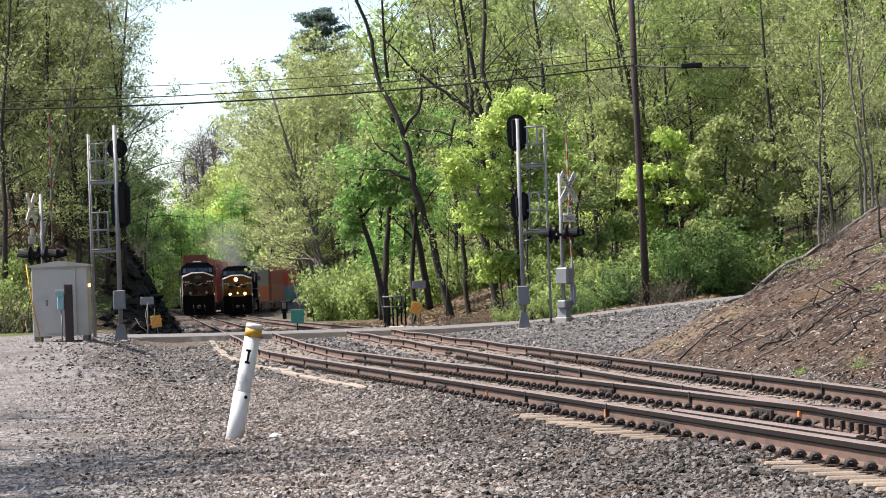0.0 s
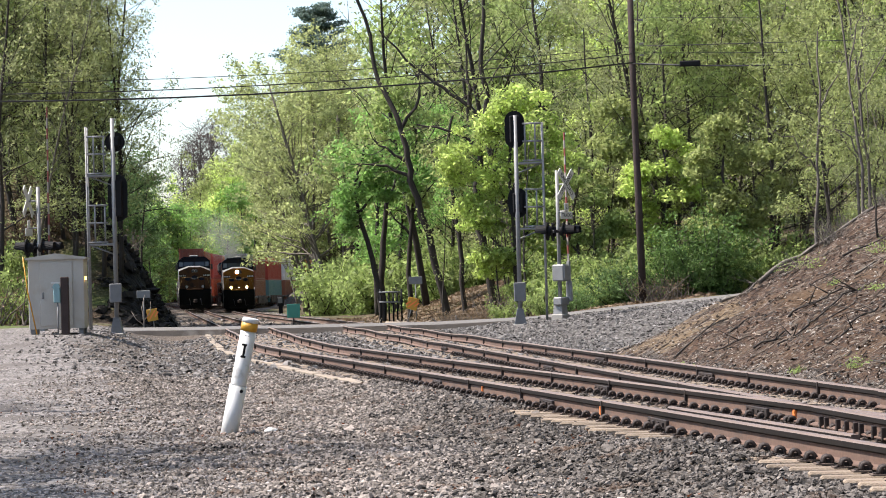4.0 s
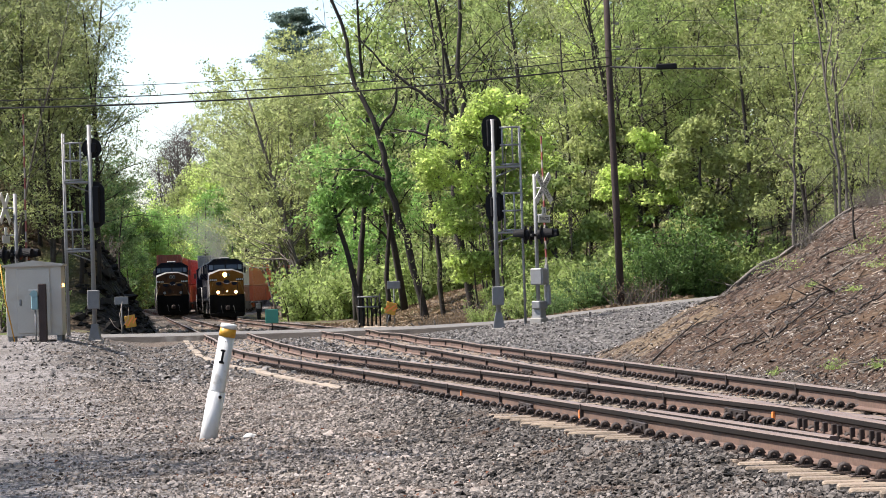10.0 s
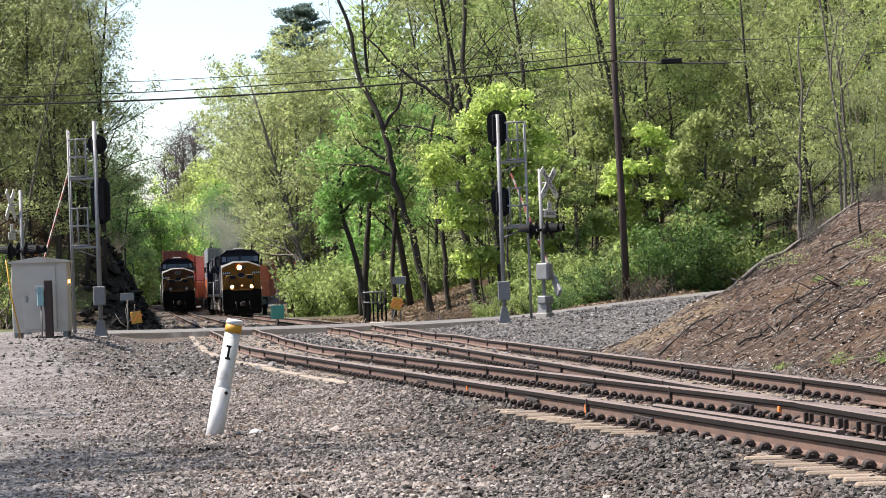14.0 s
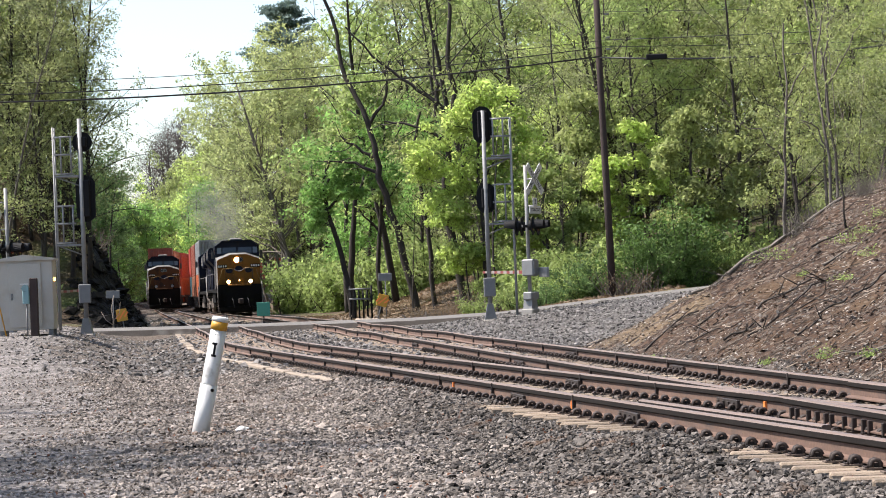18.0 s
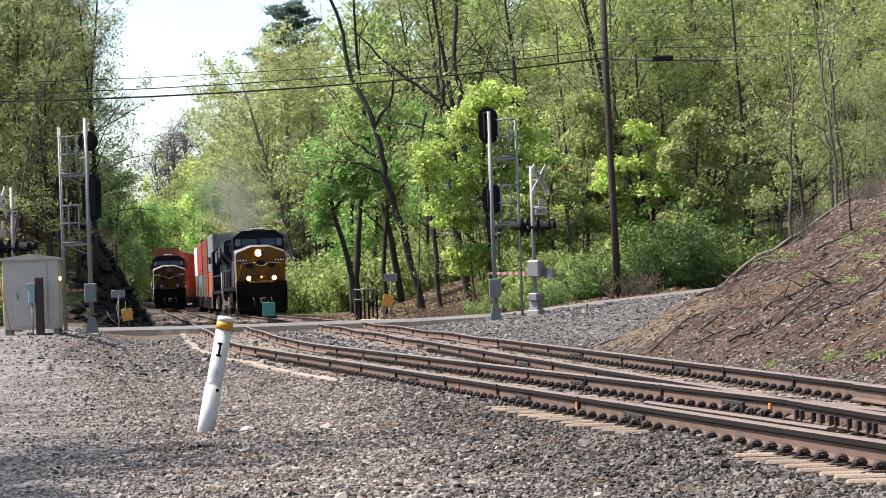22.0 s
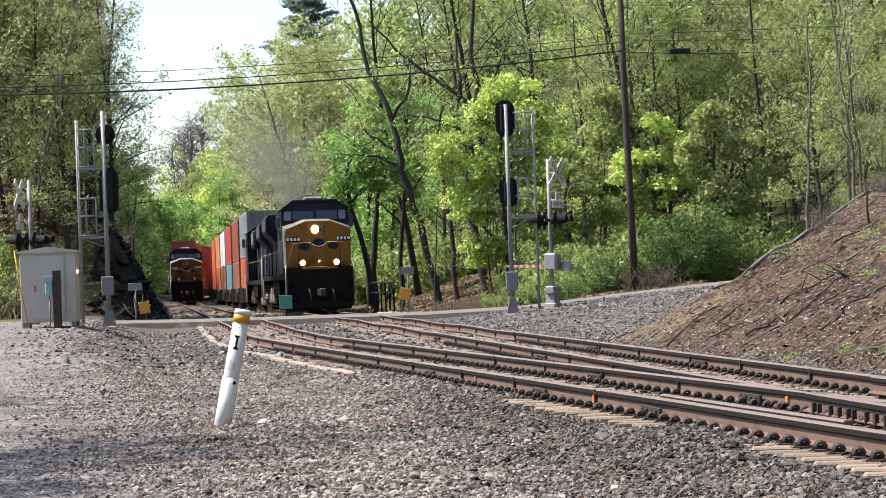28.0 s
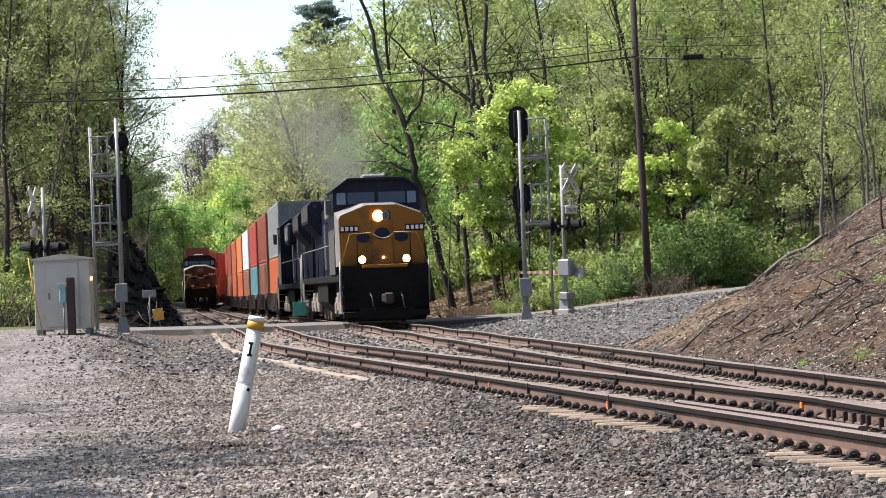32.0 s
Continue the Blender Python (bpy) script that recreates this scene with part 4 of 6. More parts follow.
    d = b - a
    return Matrix.Translation(a) @ Matrix.Rotation(math.atan2(-d.x, d.y), 4, "Z")


def train_front(t):
    return (229.0 - 3.6 * t - 0.0375 * t * t) * UNIT


MOVERS = []
LEAD_WHEELS = []
# darker copy of the yellow enamel: shade on the standing locomotive, painted in
M["locogrime"] = shader("stained yellow enamel darkened by painted shade", (0.075, 0.032, 0.012), 0.6, 0, 0.2, 1.2, 30, 0.05, (0.03, 0.017, 0.012), 0.3, 1.5, spec=0.2)
M["smoke"] = shader("thin exhaust haze", (0.28, 0.285, 0.26), 1.0, 0, 0.2, 1, 20, 0, transmit=0.4, spec=0.0)


def build_smoke():
    """Thin exhaust: drifting flecks of haze in three puffs above the hood."""
    rng = np.random.default_rng(3)
    t = thing("exhaust_smoke", "thin grey exhaust haze drifting over the locomotive", "smoke")
    for n, at, size in ((18000, (-0.2, 12.5, 5.5), (0.5, 1.0, 0.5)), (34000, (-0.6, 14.5, 6.7), (0.9, 1.5, 0.8)), (42000, (-1.3, 18.0, 8.0), (1.3, 2.0, 1.0))):
        c = (rng.normal(0, 1, (n, 3)) * np.array(size) + np.array(at))[:, None, :]
        v = (c + rng.normal(0, 0.0115, (n, 3, 3))).reshape(-1, 3)
        me = bpy.data.meshes.new("puff")
        me.from_pydata(v.tolist(), [], np.arange(3 * n).reshape(-1, 3).tolist())
        me.materials.append(M["smoke"])
        shared("puff", me, t)
    MOVERS.append((t, 0.0, LOCO))


def build_trains():
    lead, wheels = build_loco("yellow-nosed dark blue diesel locomotive with lit headlights, rolling on the track", True)
    LEAD_WHEELS.extend(wheels)
    build_smoke()
    MOVERS.append((lead, 0.0, LOCO))
    idle, _ = build_loco("yellow and dark blue diesel locomotive with unlit lamps on the track", False)
    # the second unit runs with its long hood ahead
    MOVERS.append((idle, LOCO_STEP + LOCO, -LOCO))
    still, _ = build_loco("standing dark locomotive with shade painted into its yellow nose and unlit lamps", False, "locogrime")
    still.matrix_basis = place(212.0, LOCO, 4.1)
    for k, (low, top) in enumerate(LOADS):
        car = build_car(low, top, f"well car with a {top} container stacked on a {low} one")
        tagged(car, group="cars of the moving train")
        MOVERS.append((car, LOCO_STEP * 2 + k * (CAR + 0.3), CAR))
    for k, (low, top) in enumerate([("rust", "rust"), ("red", "orange"), ("orange", "red"), ("rust", "orange"), ("red", "red"), ("orange", "rust")]):
        car = build_car(low, top, f"standing well car with a {top} container stacked on a {low} one")
        tagged(car, group="cars of the standing train")
        car.matrix_basis = place(212.0 + LOCO_STEP + k * (CAR + 0.3), CAR, 4.1)


build_trains()


# ---- signals and crossing ----
def ladder(parent, x, y0, z0, z1, label=""):
    tubepart("ladder_rail", parent, "alu", [(x, y0, z0), (x, y0, z1)], 0.035, sides=6)
    k = z0 + 0.4
    while k < z1:
        tubepart("ladder_rung", parent, "aludark", [(x, y0, k), (x, y0 + 0.34, k)], 0.014, sides=5)
        k += 0.36
    tubepart("ladder_rail", parent, "alu", [(x, y0 + 0.34, z0), (x, y0 + 0.34, z1)], 0.035, sides=6)


def signal_head(parent, x, y, z, tall, lights, name="signal_head"):
    """A black oblong background with hooded lamps, seen from behind or ahead."""
    h = tall / 2
    z -= parent.matrix_basis.translation.z
    bm = fresh()
    ring = []
    for k in range(24):
        a = 2 * math.pi * k / 24
        ring.append((0.315 * math.cos(a), (h - 0.315 + 0.0 if h > 0.315 else 0) * (1 if math.sin(a) >= 0 else -1) + 0.315 * math.sin(a)))
    prism(bm, ring, -0.03, 0.03)
    head = part(name, bm, "black", parent, "black oblong signal background")
    head.location = (x, y, z)
    bm = box(fresh(), -0.16, 0.16, -0.2, -0.03, -h + 0.16, h - 0.16, 0.03)
    part("lamp_case", bm, "black", head)
    for k in range(lights):
        zz = (k - (lights - 1) / 2) * 0.30
        bm = tube(fresh(), [(0, 0.03, zz), (0, 0.26, zz + 0.0)], 0.125, 0.135, 12)
        part("hood", bm, "black", head)
    return head


def build_mast(label, x, y, z0, top, heads, box_z, side):
    """A high signal mast with ladder, cages and two heads."""
    t = thing("signal_mast", label, "railroad signal", pose(x, y, z0), group="block signals at the crossing")
    H = top - z0
    tubepart("mast", t, "alu", [(0, 0, 0.35), (0, 0, H)], 0.075, 0.068, 12, "galvanised steel mast")
    bm = fresh()
    prism(bm, [(-0.2, 0.0), (0.2, 0.0), (0.09, 0.52), (-0.09, 0.52)], -0.18, 0.18)
    part("base", bm, "aludark", t)
    boxpart("foundation", t, "concrete", (-0.25, 0.25, -0.25, 0.25, -0.35, 0.02), 0.03)
    boxpart("junction_box", t, "aludark", (-0.19, 0.19, -0.2, -0.07, box_z, box_z + 0.6), 0.02)
    lx = side * 0.86
    ladder(t, lx, 0.0, 0.0, H - 0.25)
    for z, hh in heads:
        # the cage round the platform
        for zz in (z - 0.62, z + 0.0, z + 0.56):
            tubepart("cage_bar", t, "alu", [(lx, 0, zz), (side * 0.22, 0, zz)], 0.03, sides=6)
        for u in (0.30, 0.62):
            tubepart("cage_post", t, "alu", [(side * u, 0, z - 0.62), (side * u, 0, z + 0.56)], 0.03, sides=6)
        boxpart("platform", t, "alu", (min(lx, side * 0.08), max(lx, side * 0.08), -0.02, 0.5, z - 0.72, z - 0.66), 0.01)
        tubepart("brace", t, "alu", [(lx, 0.1, z - 0.68), (side * 0.07, 0.1, z - 1.0)], 0.022, sides=6)
    return t


def text_part(name, words, size, parent, m, material, label=""):
    c = bpy.data.curves.new(name, "FONT")
    c.body, c.size, c.align_x, c.align_y, c.extrude = words, size, "CENTER", "CENTER", 0.002
    tmp = bpy.data.objects.new(name, c)
    me = bpy.data.meshes.new_from_object(tmp)
    bpy.data.objects.remove(tmp)
    bpy.data.curves.remove(c)
    me.materials.append(M[material])
    ob = new(name, me)
    ob.parent = parent
    ob.matrix_basis = m
    if label:
        ob["label"] = label
    return ob


PIVOT = 1.16


def build_crossing_signal(label, x, y, z0, turn, aim=0.0, length=5.9):
    """A flashing-light crossing signal with crossbuck, gate and mechanism; it faces along local -y."""
    t = thing("crossing_signal", label, "crossing signal", pose(x, y, z0, 0, 0, turn), group="crossing signals")
    boxpart("foundation", t, "concrete", (-0.22, 0.22, -0.22, 0.22, -0.5, 0.02), 0.03)
    bm = fresh()
    prism(bm, [(-0.18, 0.0), (0.18, 0.0), (0.13, 0.36), (-0.13, 0.36)], -0.16, 0.16)
    part("base", bm, "alu", t)
    tubepart("mast", t, "alu", [(0, 0, 0.3), (0, 0, 4.55)], 0.064, 0.058, 12)
    off = -0.32
    tubepart("bracket", t, "alu", [(0, 0, 4.1), (0, off, 4.1)], 0.03, sides=6)
    tubepart("bracket", t, "alu", [(0, 0, 3.25), (0, off, 3.25)], 0.03, sides=6)
    for a in (45, -45):
        yy = off if a > 0 else off - 0.026
        b = box(fresh(), -0.11, 0.11, yy - 0.012, yy + 0.012, -0.61, 0.61, 0.004)
        bmesh.ops.transform(b, matrix=pose(0, 0, 4.1, 0, a, 0), verts=b.verts)
        board = part("crossbuck_board", b, "white", t, "white crossbuck board")
        text_part("lettering", "RAILROAD" if a < 0 else "CROSSING", 0.19, board, pose(0, yy - 0.013, 4.1, 0, a, 0) @ pose(0, 0, 0, 90, 0, 0) @ pose(0, 0, 0, 0, 0, 90 if a > 0 else -90), "black")
    plate = boxpart("track_plate", t, "white", (-0.34, 0.34, off - 0.012, off + 0.012, 3.0, 3.24), 0.01, "white sign plate")
    text_part("lettering", "TRACKS", 0.15, plate, pose(0, off - 0.014, 3.12, 90, 0, 0), "black")
    upper = boxpart("count_plate", t, "white", (-0.12, 0.12, off - 0.012, off + 0.012, 3.25, 3.5), 0.01, "white sign plate")
    text_part("lettering", "2", 0.2, upper, pose(0, off - 0.014, 3.375, 90, 0, 0), "black")
    tubepart("crossarm", t, "black", [(-0.55, 0, 2.62), (0.55, 0, 2.62)], 0.045, sides=8)
    for face in (-1, 1):
        tubepart("lamp_arm", t, "alu", [(0, 0, 2.62), (0, face * 0.22, 2.62)], 0.04, sides=6)
        for x0 in (-0.40, 0.40):
            ring = [(0.29 * math.cos(2 * math.pi * k / 20), 0.29 * math.sin(2 * math.pi * k / 20)) for k in range(20)]
            bm = prism(fresh(), [(x0 + u, 2.62 + w) for u, w in ring], face * 0.26 - 0.012, face * 0.26 + 0.012)
            lamp = part("lamp_disc", bm, "black", t, "black flashing-light disc")
            bm = tube(fresh(), [(x0, face * 0.12, 2.62), (x0, face * 0.26, 2.62)], 0.13, 0.18, 14)
            part("lamp_back", bm, "black", lamp)
            bm = fresh()
            ringa = [bm.verts.new((x0 + 0.2 * math.cos(q), face * 0.27, 2.62 + 0.2 * math.sin(q))) for q in np.linspace(-0.5, math.pi + 0.5, 13)]
            ringb = [bm.verts.new((x0 + 0.21 * math.cos(q), face * 0.62, 2.59 + 0.21 * math.sin(q))) for q in np.linspace(0.0, math.pi, 13)]
            for i in range(12):
                bm.faces.new((ringa[i], ringa[i + 1], ringb[i + 1], ringb[i]))
            part("lamp_visor", bm, "black", lamp)
            bm = tube(fresh(), [(x0, face * 0.27, 2.62), (x0, face * 0.29, 2.62)], 0.17, 0.17, 14)
            part("lens", bm, "redlens", lamp, "dark red lens")
    for ob in t.children:
        if ob.name.split(".")[0] in ("crossarm", "lamp_arm", "lamp_disc"):
            ob.matrix_basis = pose(0, 0, 0, 0, 0, aim)
    mech = boxpart("gate_mechanism", t, "alu", (-0.17, 0.17, -0.26, 0.18, 1.05, 1.58), 0.04, "silver gate mechanism box")
    boxpart("mechanism_door", mech, "alu", (-0.14, 0.14, -0.28, -0.26, 1.1, 1.53), 0.015)
    boxpart("terminal_box", t, "alu", (-0.24, 0.24, -0.2, 0.12, 0.30, 0.55), 0.03)
    # the arm turns on the side of the mechanism; at rest along +z
    gate = new("gate_arm")
    gate.location = (0, 0, PIVOT)
    gate.parent = t
    gate["label"] = "red and white striped crossing gate arm"
    gate.empty_display_size = 0.1
    n = 16
    for k in range(n):
        z0a, z1a = 0.5 + (length - 0.5) * k / n, 0.5 + (length - 0.5) * (k + 1) / n
        w = 0.06 - 0.025 * k / n
        boxpart("stripe", gate, "armred" if k % 2 else "armwhite", (-0.015, 0.015, -w, w, z0a, z1a))
    bm = fresh()
    box(bm, -0.035, 0.035, -0.09, 0.09, -0.15, 0.52, 0.01)
    box(bm, -0.05, 0.05, -0.16, 0.16, -0.75, -0.12, 0.02)
    part("counterweight", bm, "alu", gate)
    return t, gate


# stripe colours, darker than the plain red and white paints
M["armred"] = shader("dull red stripe", (0.17, 0.038, 0.032), 0.6, 0, 0.2, 3, 60, 0.1)
M["armwhite"] = shader("dull white stripe", (0.22, 0.2, 0.185), 0.6, 0, 0.2, 3, 60, 0.1)
M["redlens"] = shader("dark red lens glass", (0.10, 0.008, 0.008), 0.15, 0, 0.1, 5, 30, 0)


def build_bungalow():
    """The pale metal case for the crossing's relays."""
    z0 = 0.44
    t = thing("relay_bungalow", "pale grey steel relay case with pitched roof on short legs", "equipment box", pose(-10.79, 66.0, z0, 0, 0, 4))
    w, d = 0.78, 0.62
    bm = box(fresh(), -w, w, -d, d, 0.14, 2.12, 0.015)
    part("body", bm, "box", t)
    bm = fresh()
    prism(bm, [(-w - 0.07, 2.10), (w + 0.07, 2.10), (w + 0.07, 2.15), (0, 2.27), (-w - 0.07, 2.15)], -d - 0.08, d + 0.05)
    part("roof", bm, "box", t)
    door = boxpart("door", t, "box", (-0.46, 0.46, -d - 0.03, -d, 0.22, 2.02), 0.01)
    boxpart("handle", door, "aludark", (-0.40, -0.34, -d - 0.07, -d - 0.03, 1.0, 1.18), 0.01)
    boxpart("notice", door, "white", (-0.14, 0.14, -d - 0.036, -d - 0.03, 1.42, 1.46))
    boxpart("notice", door, "teal", (-0.12, 0.10, -d - 0.036, -d - 0.03, 1.30, 1.33))
    for x in (-w + 0.1, w - 0.1):
        for y in (-d + 0.1, d - 0.1):
            boxpart("leg", t, "aludark", (x - 0.07, x + 0.07, y - 0.07, y + 0.07, -0.1, 0.15), 0.01)
    tubepart("guy_guard", t, "yellow", [(-0.9, -0.75, 2.2), (-0.78, -0.78, 1.2), (-0.55, -0.8, 0.0)], 0.02, sides=6, label="yellow guy wire guard")
    tubepart("lamp", t, "amber", [(w + 0.01, -0.4, 1.55), (w + 0.06, -0.4, 1.55)], 0.05, sides=10, label="small amber lamp")
    # the wooden post with its meter box
    p = thing("meter_post", "short dark wooden post with a grey-blue meter box", "post", pose(-10.43, 64.9, 0.42))
    bm = box(fresh(), -0.11, 0.11, -0.09, 0.09, -0.2, 1.62, 0.02)
    part("post", bm, "wood", p)
    boxpart("meter_box", p, "teal", (-0.30, -0.11, -0.13, 0.06, 0.9, 1.28), 0.02)
    tubepart("meter", p, "teal", [(-0.22, -0.13, 1.34), (-0.22, -0.02, 1.34)], 0.10, sides=14)
    tubepart("conduit", p, "aludark", [(-0.20, -0.05, -0.1), (-0.20, -0.05, 0.92)], 0.025, sides=6)


def build_marker():
    """The white plastic marker post that leans by the track."""
    x, y = -2.46, 26.9
    z = gz(x, y)
    t = thing("marker_post", "leaning white plastic marker post with a yellow cap in the ballast", "marker post", pose(x, y, z, 2, 12.3, 0))
    k = 1.15
    tubepart("sleeve", t, "plastic", [(0, 0, -0.2), (0, 0, 0.50 * k)], 0.088 * k, 0.088 * k, 24, "lower white sleeve")
    tubepart("tube", t, "plastic", [(0, 0, 0.50 * k), (0, 0, 0.50 * k + 0.02), (0, 0, 1.06 * k)], 0.080 * k, 0.080 * k, 24)
    cap = tubepart("cap", t, "yellow", [(0, 0, 1.06 * k), (0, 0, 1.145 * k)], 0.084 * k, 0.084 * k, 24, "weathered yellow band")
    tubepart("cap_top", cap, "plastic", [(0, 0, 1.145 * k), (0, 0, 1.175 * k), (0, 0, 1.19 * k)], 0.086 * k, 0.078 * k, 24)
    fig = boxpart("figure", t, "black", (-0.013, 0.013, -0.084 * k, -0.081 * k, 0.80 * k, 0.92 * k), 0, "black barred stroke on the post")
    for u, z in ((0.0, 0.80), (-0.008, 0.92)):
        boxpart("serif", fig, "black", (u - 0.03, u + 0.03, -0.0845 * k, -0.079 * k, z * k - 0.013, z * k + 0.013))
    for u in (-0.02, 0.0, 0.02):
        boxpart("dot", t, "aludark", (u - 0.004, u + 0.004, -0.083 * k, -0.0795 * k, 1.01 * k, 1.018 * k))
    tubepart("bolt", t, "black", [(0.045 * k, -0.068 * k, 0.455 * k), (0.05 * k, -0.095 * k, 0.455 * k)], 0.018 * k, sides=8)


def build_small():
    """Signs, fence and boxes round the crossing."""
    t = thing("target_sign", "small square green track sign on a thin stake", "sign", pose(-5.52, 88.6, 0.0))
    boxpart("plate", t, "green", (-0.25, 0.25, -0.02, 0.02, 0.45, 0.98), 0.01)
    tubepart("stake", t, "black", [(0, 0.04, -0.15), (0, 0.04, 1.06)], 0.025, sides=6)
    for x, y, z, h in ((-11.3, 92.0, 0.40, 0.16), (-1.12, 92.0, 0.42, 0.32)):
        m = thing("hazard_marker", "square yellow marker with slanted dark orange stripes on a stake", "sign", pose(x, y, z, 0, 16 if x > -5 else -8, 0), group="hazard markers")
        boxpart("plate", m, "yellow", (-0.21, 0.21, -0.015, 0.015, h - 0.12, h + 0.36), 0.01)
        for k in (-0.17, 0.0, 0.17):
            boxpart("stripe", m, "orange", (-0.028, 0.028, -0.022, -0.016, -0.22 + abs(k) * 0.6, 0.22 - abs(k) * 0.6), 0, "", pose(k, 0, h + 0.12, 0, 40, 0))
        tubepart("stake", m, "aludark", [(0, 0.04, -0.3), (0, 0.04, h + 0.3)], 0.025, sides=6)
    for x, y, z0, zt in ((-11.67, 92.0, 0.35, 1.52), (-0.87, 93.0, 0.5, 1.78)):
        m = thing("crossing_plate", "dull grey sign plate on a thin stake behind the road", "sign", pose(x, y, z0), group="grey sign plates")
        boxpart("plate", m, "aludark", (-0.27, 0.27, -0.01, 0.015, zt - z0 - 0.16, zt - z0 + 0.14), 0.01)
        tubepart("stake", m, "aludark", [(0, 0.04, -0.3), (0, 0.04, zt - z0 + 0.1)], 0.025, sides=6)
    f = thing("pipe_fence", "low black pipe barrier with pale top rail beside the crossing", "fence", pose(-2.02, 100.0, 0.21, 0, 0, -6) @ Matrix.Scale(1.11, 4))
    for k in range(6):
        tubepart("post", f, "black", [(-0.40 + k * 0.16, 0.03 * k, -0.3), (-0.40 + k * 0.16, 0.03 * k, 0.96 if k % 5 else 1.12)], 0.038, sides=6)
    tubepart("rail", f, "aludark", [(-0.46, -0.04, 1.0), (0.36, 0.08, 1.0)], 0.03, sides=6)
    tubepart("rail", f, "aludark", [(-0.46, -0.04, 0.62), (0.36, 0.08, 0.6)], 0.03, sides=6)
    d = thing("dwarf_signal", "small dark dwarf signal box beside the track", "railroad signal", pose(-12.2, 180.0, -0.1) @ Matrix.Scale(1.25, 4))
    boxpart("case", d, "black", (-0.2, 0.2, -0.2, 0.2, 0.35, 1.0), 0.03)
    boxpart("stand", d, "black", (-0.12, 0.12, -0.12, 0.12, -0.1, 0.36), 0.02)
    boxpart("face", d, "aludark", (-0.13, 0.13, -0.22, -0.2, 0.55, 0.9), 0.01)


def build_pole():
    x, y = 7.9, 89.0
    z = gz(x, y)
    t = thing("utility_pole", "tall dark brown wooden utility pole behind the road", "utility pole", pose(x, y, z))
    tubepart("pole", t, "wood", [(0, 0, -0.5), (-0.08, 0, 4), (-0.15, 0, 8), (-0.2, 0, 14.5)], 0.15, 0.115, 12)
    for zz, s in ((10.0, 1), (9.55, 1), (10.9, 1)):
        tubepart("insulator", t, "locowhite", [(0.1, -0.1, zz), (0.28, -0.12, zz)], 0.035, 0.05, 8)
    return x, y


def build_wires():
    """Cables: fixed at the pole, sagging away to both sides."""
    px, py = 7.75, 88.9
    left = ((9.90, -4.05, 2.75, 0.034), (10.24, -4.1, 2.65, 0.02), (10.50, -3.6, 2.2, 0.013))
    right = ((9.86, -2.21, 4.51, 0.034), (10.53, -0.44, 0.48, 0.016), (10.27, -0.98, 0.48, 0.013), (11.62, -0.96, 0.48, 0.010))
    for run, (vx, vy) in ((left, (-33.75, -10.9)), (right, (24.0, -3.0))):
        for k, (z, slope, curve, r) in enumerate(run):
            t = thing("overhead_wire", "black overhead cable slung from the utility pole", "cable", group="overhead wires")
            us = np.linspace(0, 1.25, 16)
            tubepart("span", t, "wire", [(px + vx * u, py + vy * u, z + slope * u + curve * u * u) for u in us], r, sides=5)
            if run is right and k == 0:
                bm = box(fresh(), -0.40, 0.40, -0.09, 0.09, -0.11, 0.11, 0.04)
                ob = part("splice_case", bm, "black", t, "black cable splice case")
                ob.location = (px + vx * 0.09, py + vy * 0.09, z - 0.06 - 0.02)
                ob.rotation_euler.z = math.atan2(vy, vx)


build_mast("tall silver signal mast with two black signal heads seen from behind", 2.62, 73.8, gz(2.62, 73.8), 6.88, ((5.85, 1), (3.75, 1)), 0.75, 1)
R_MAST = [o for o in scene.objects if o.name.startswith("signal_mast")][0]
signal_head(R_MAST, -0.02, 0.16, 6.44, 1.19, 3)
signal_head(R_MAST, 0.02, 0.16, 4.085, 0.96, 2)
L_Z = gz(-10.25, 74.0)
L_MAST = build_mast("tall silver signal mast with cages, ladder and two black signal heads", -10.25, 74.0, L_Z, 7.14, ((5.75, 1), (3.55, 1)), 1.0, -1)
signal_head(L_MAST, 0.05, 0.16, 6.40, 0.64, 1)
signal_head(L_MAST, 0.1, 0.16, 4.59, 1.5, 3)
RIGHT_SIGNAL, RIGHT_GATE = build_crossing_signal("silver crossing signal with white crossbuck, black lamps and gate", 3.86, 73.0, 0.5, 55, 20, 4.6)
LEFT_SIGNAL, LEFT_GATE = build_crossing_signal("silver crossing signal with white crossbuck and black lamps, facing away", -12.5, 73.0, 0.42, -98)


def build_edge_boards():
    """Pale boards laid end to end, added to stand for the pale sandy strip along the tie ends."""
    t = thing("edge_board_row", "pale strip along the tie ends, built from boards", "boards", kind="structure")
    bm = box(fresh(), -0.09, 0.09, -1.15, 1.15, -0.05, 0.02, 0.01)
    me = bpy.data.meshes.new("board")
    bm.to_mesh(me)
    bm.free()
    me.materials.append(M["paleboard"])
    y = 37.0
    while y < 83:
        x = ax(y) - 1.46
        d = Vector((ax(y + 1.2) - ax(y - 1.2), 2.4, 0))
        shared("board", me, t, pose(x + random.uniform(-0.05, 0.05), y, random.uniform(-0.03, 0.0), 0, random.uniform(-2, 2), math.degrees(math.atan2(-d.x, d.y)) + random.uniform(-1, 1)))
        y += 2.4


M["paleboard"] = shader("pale dry board", (0.22, 0.18, 0.14), 0.95, 0, 0.25, 2, 40, 0.5, (0.12, 0.10, 0.08), 0.25, 3, 0, 0.2)
build_edge_boards()
build_bungalow()
build_marker()
build_small()
build_pole()
build_wires()


# ---- trees ----
def leaf_material(name, base, vary, transmit=0.62):
    return shader(name, base, 0.6, 0, vary, 0.35, 3.0, 0.0, island=0.34, obrand=0.09, transmit=transmit, spec=0.3)


M["leaf_bright"] = leaf_material("bright spring leaves", (0.263, 0.337, 0.115), 0.4)
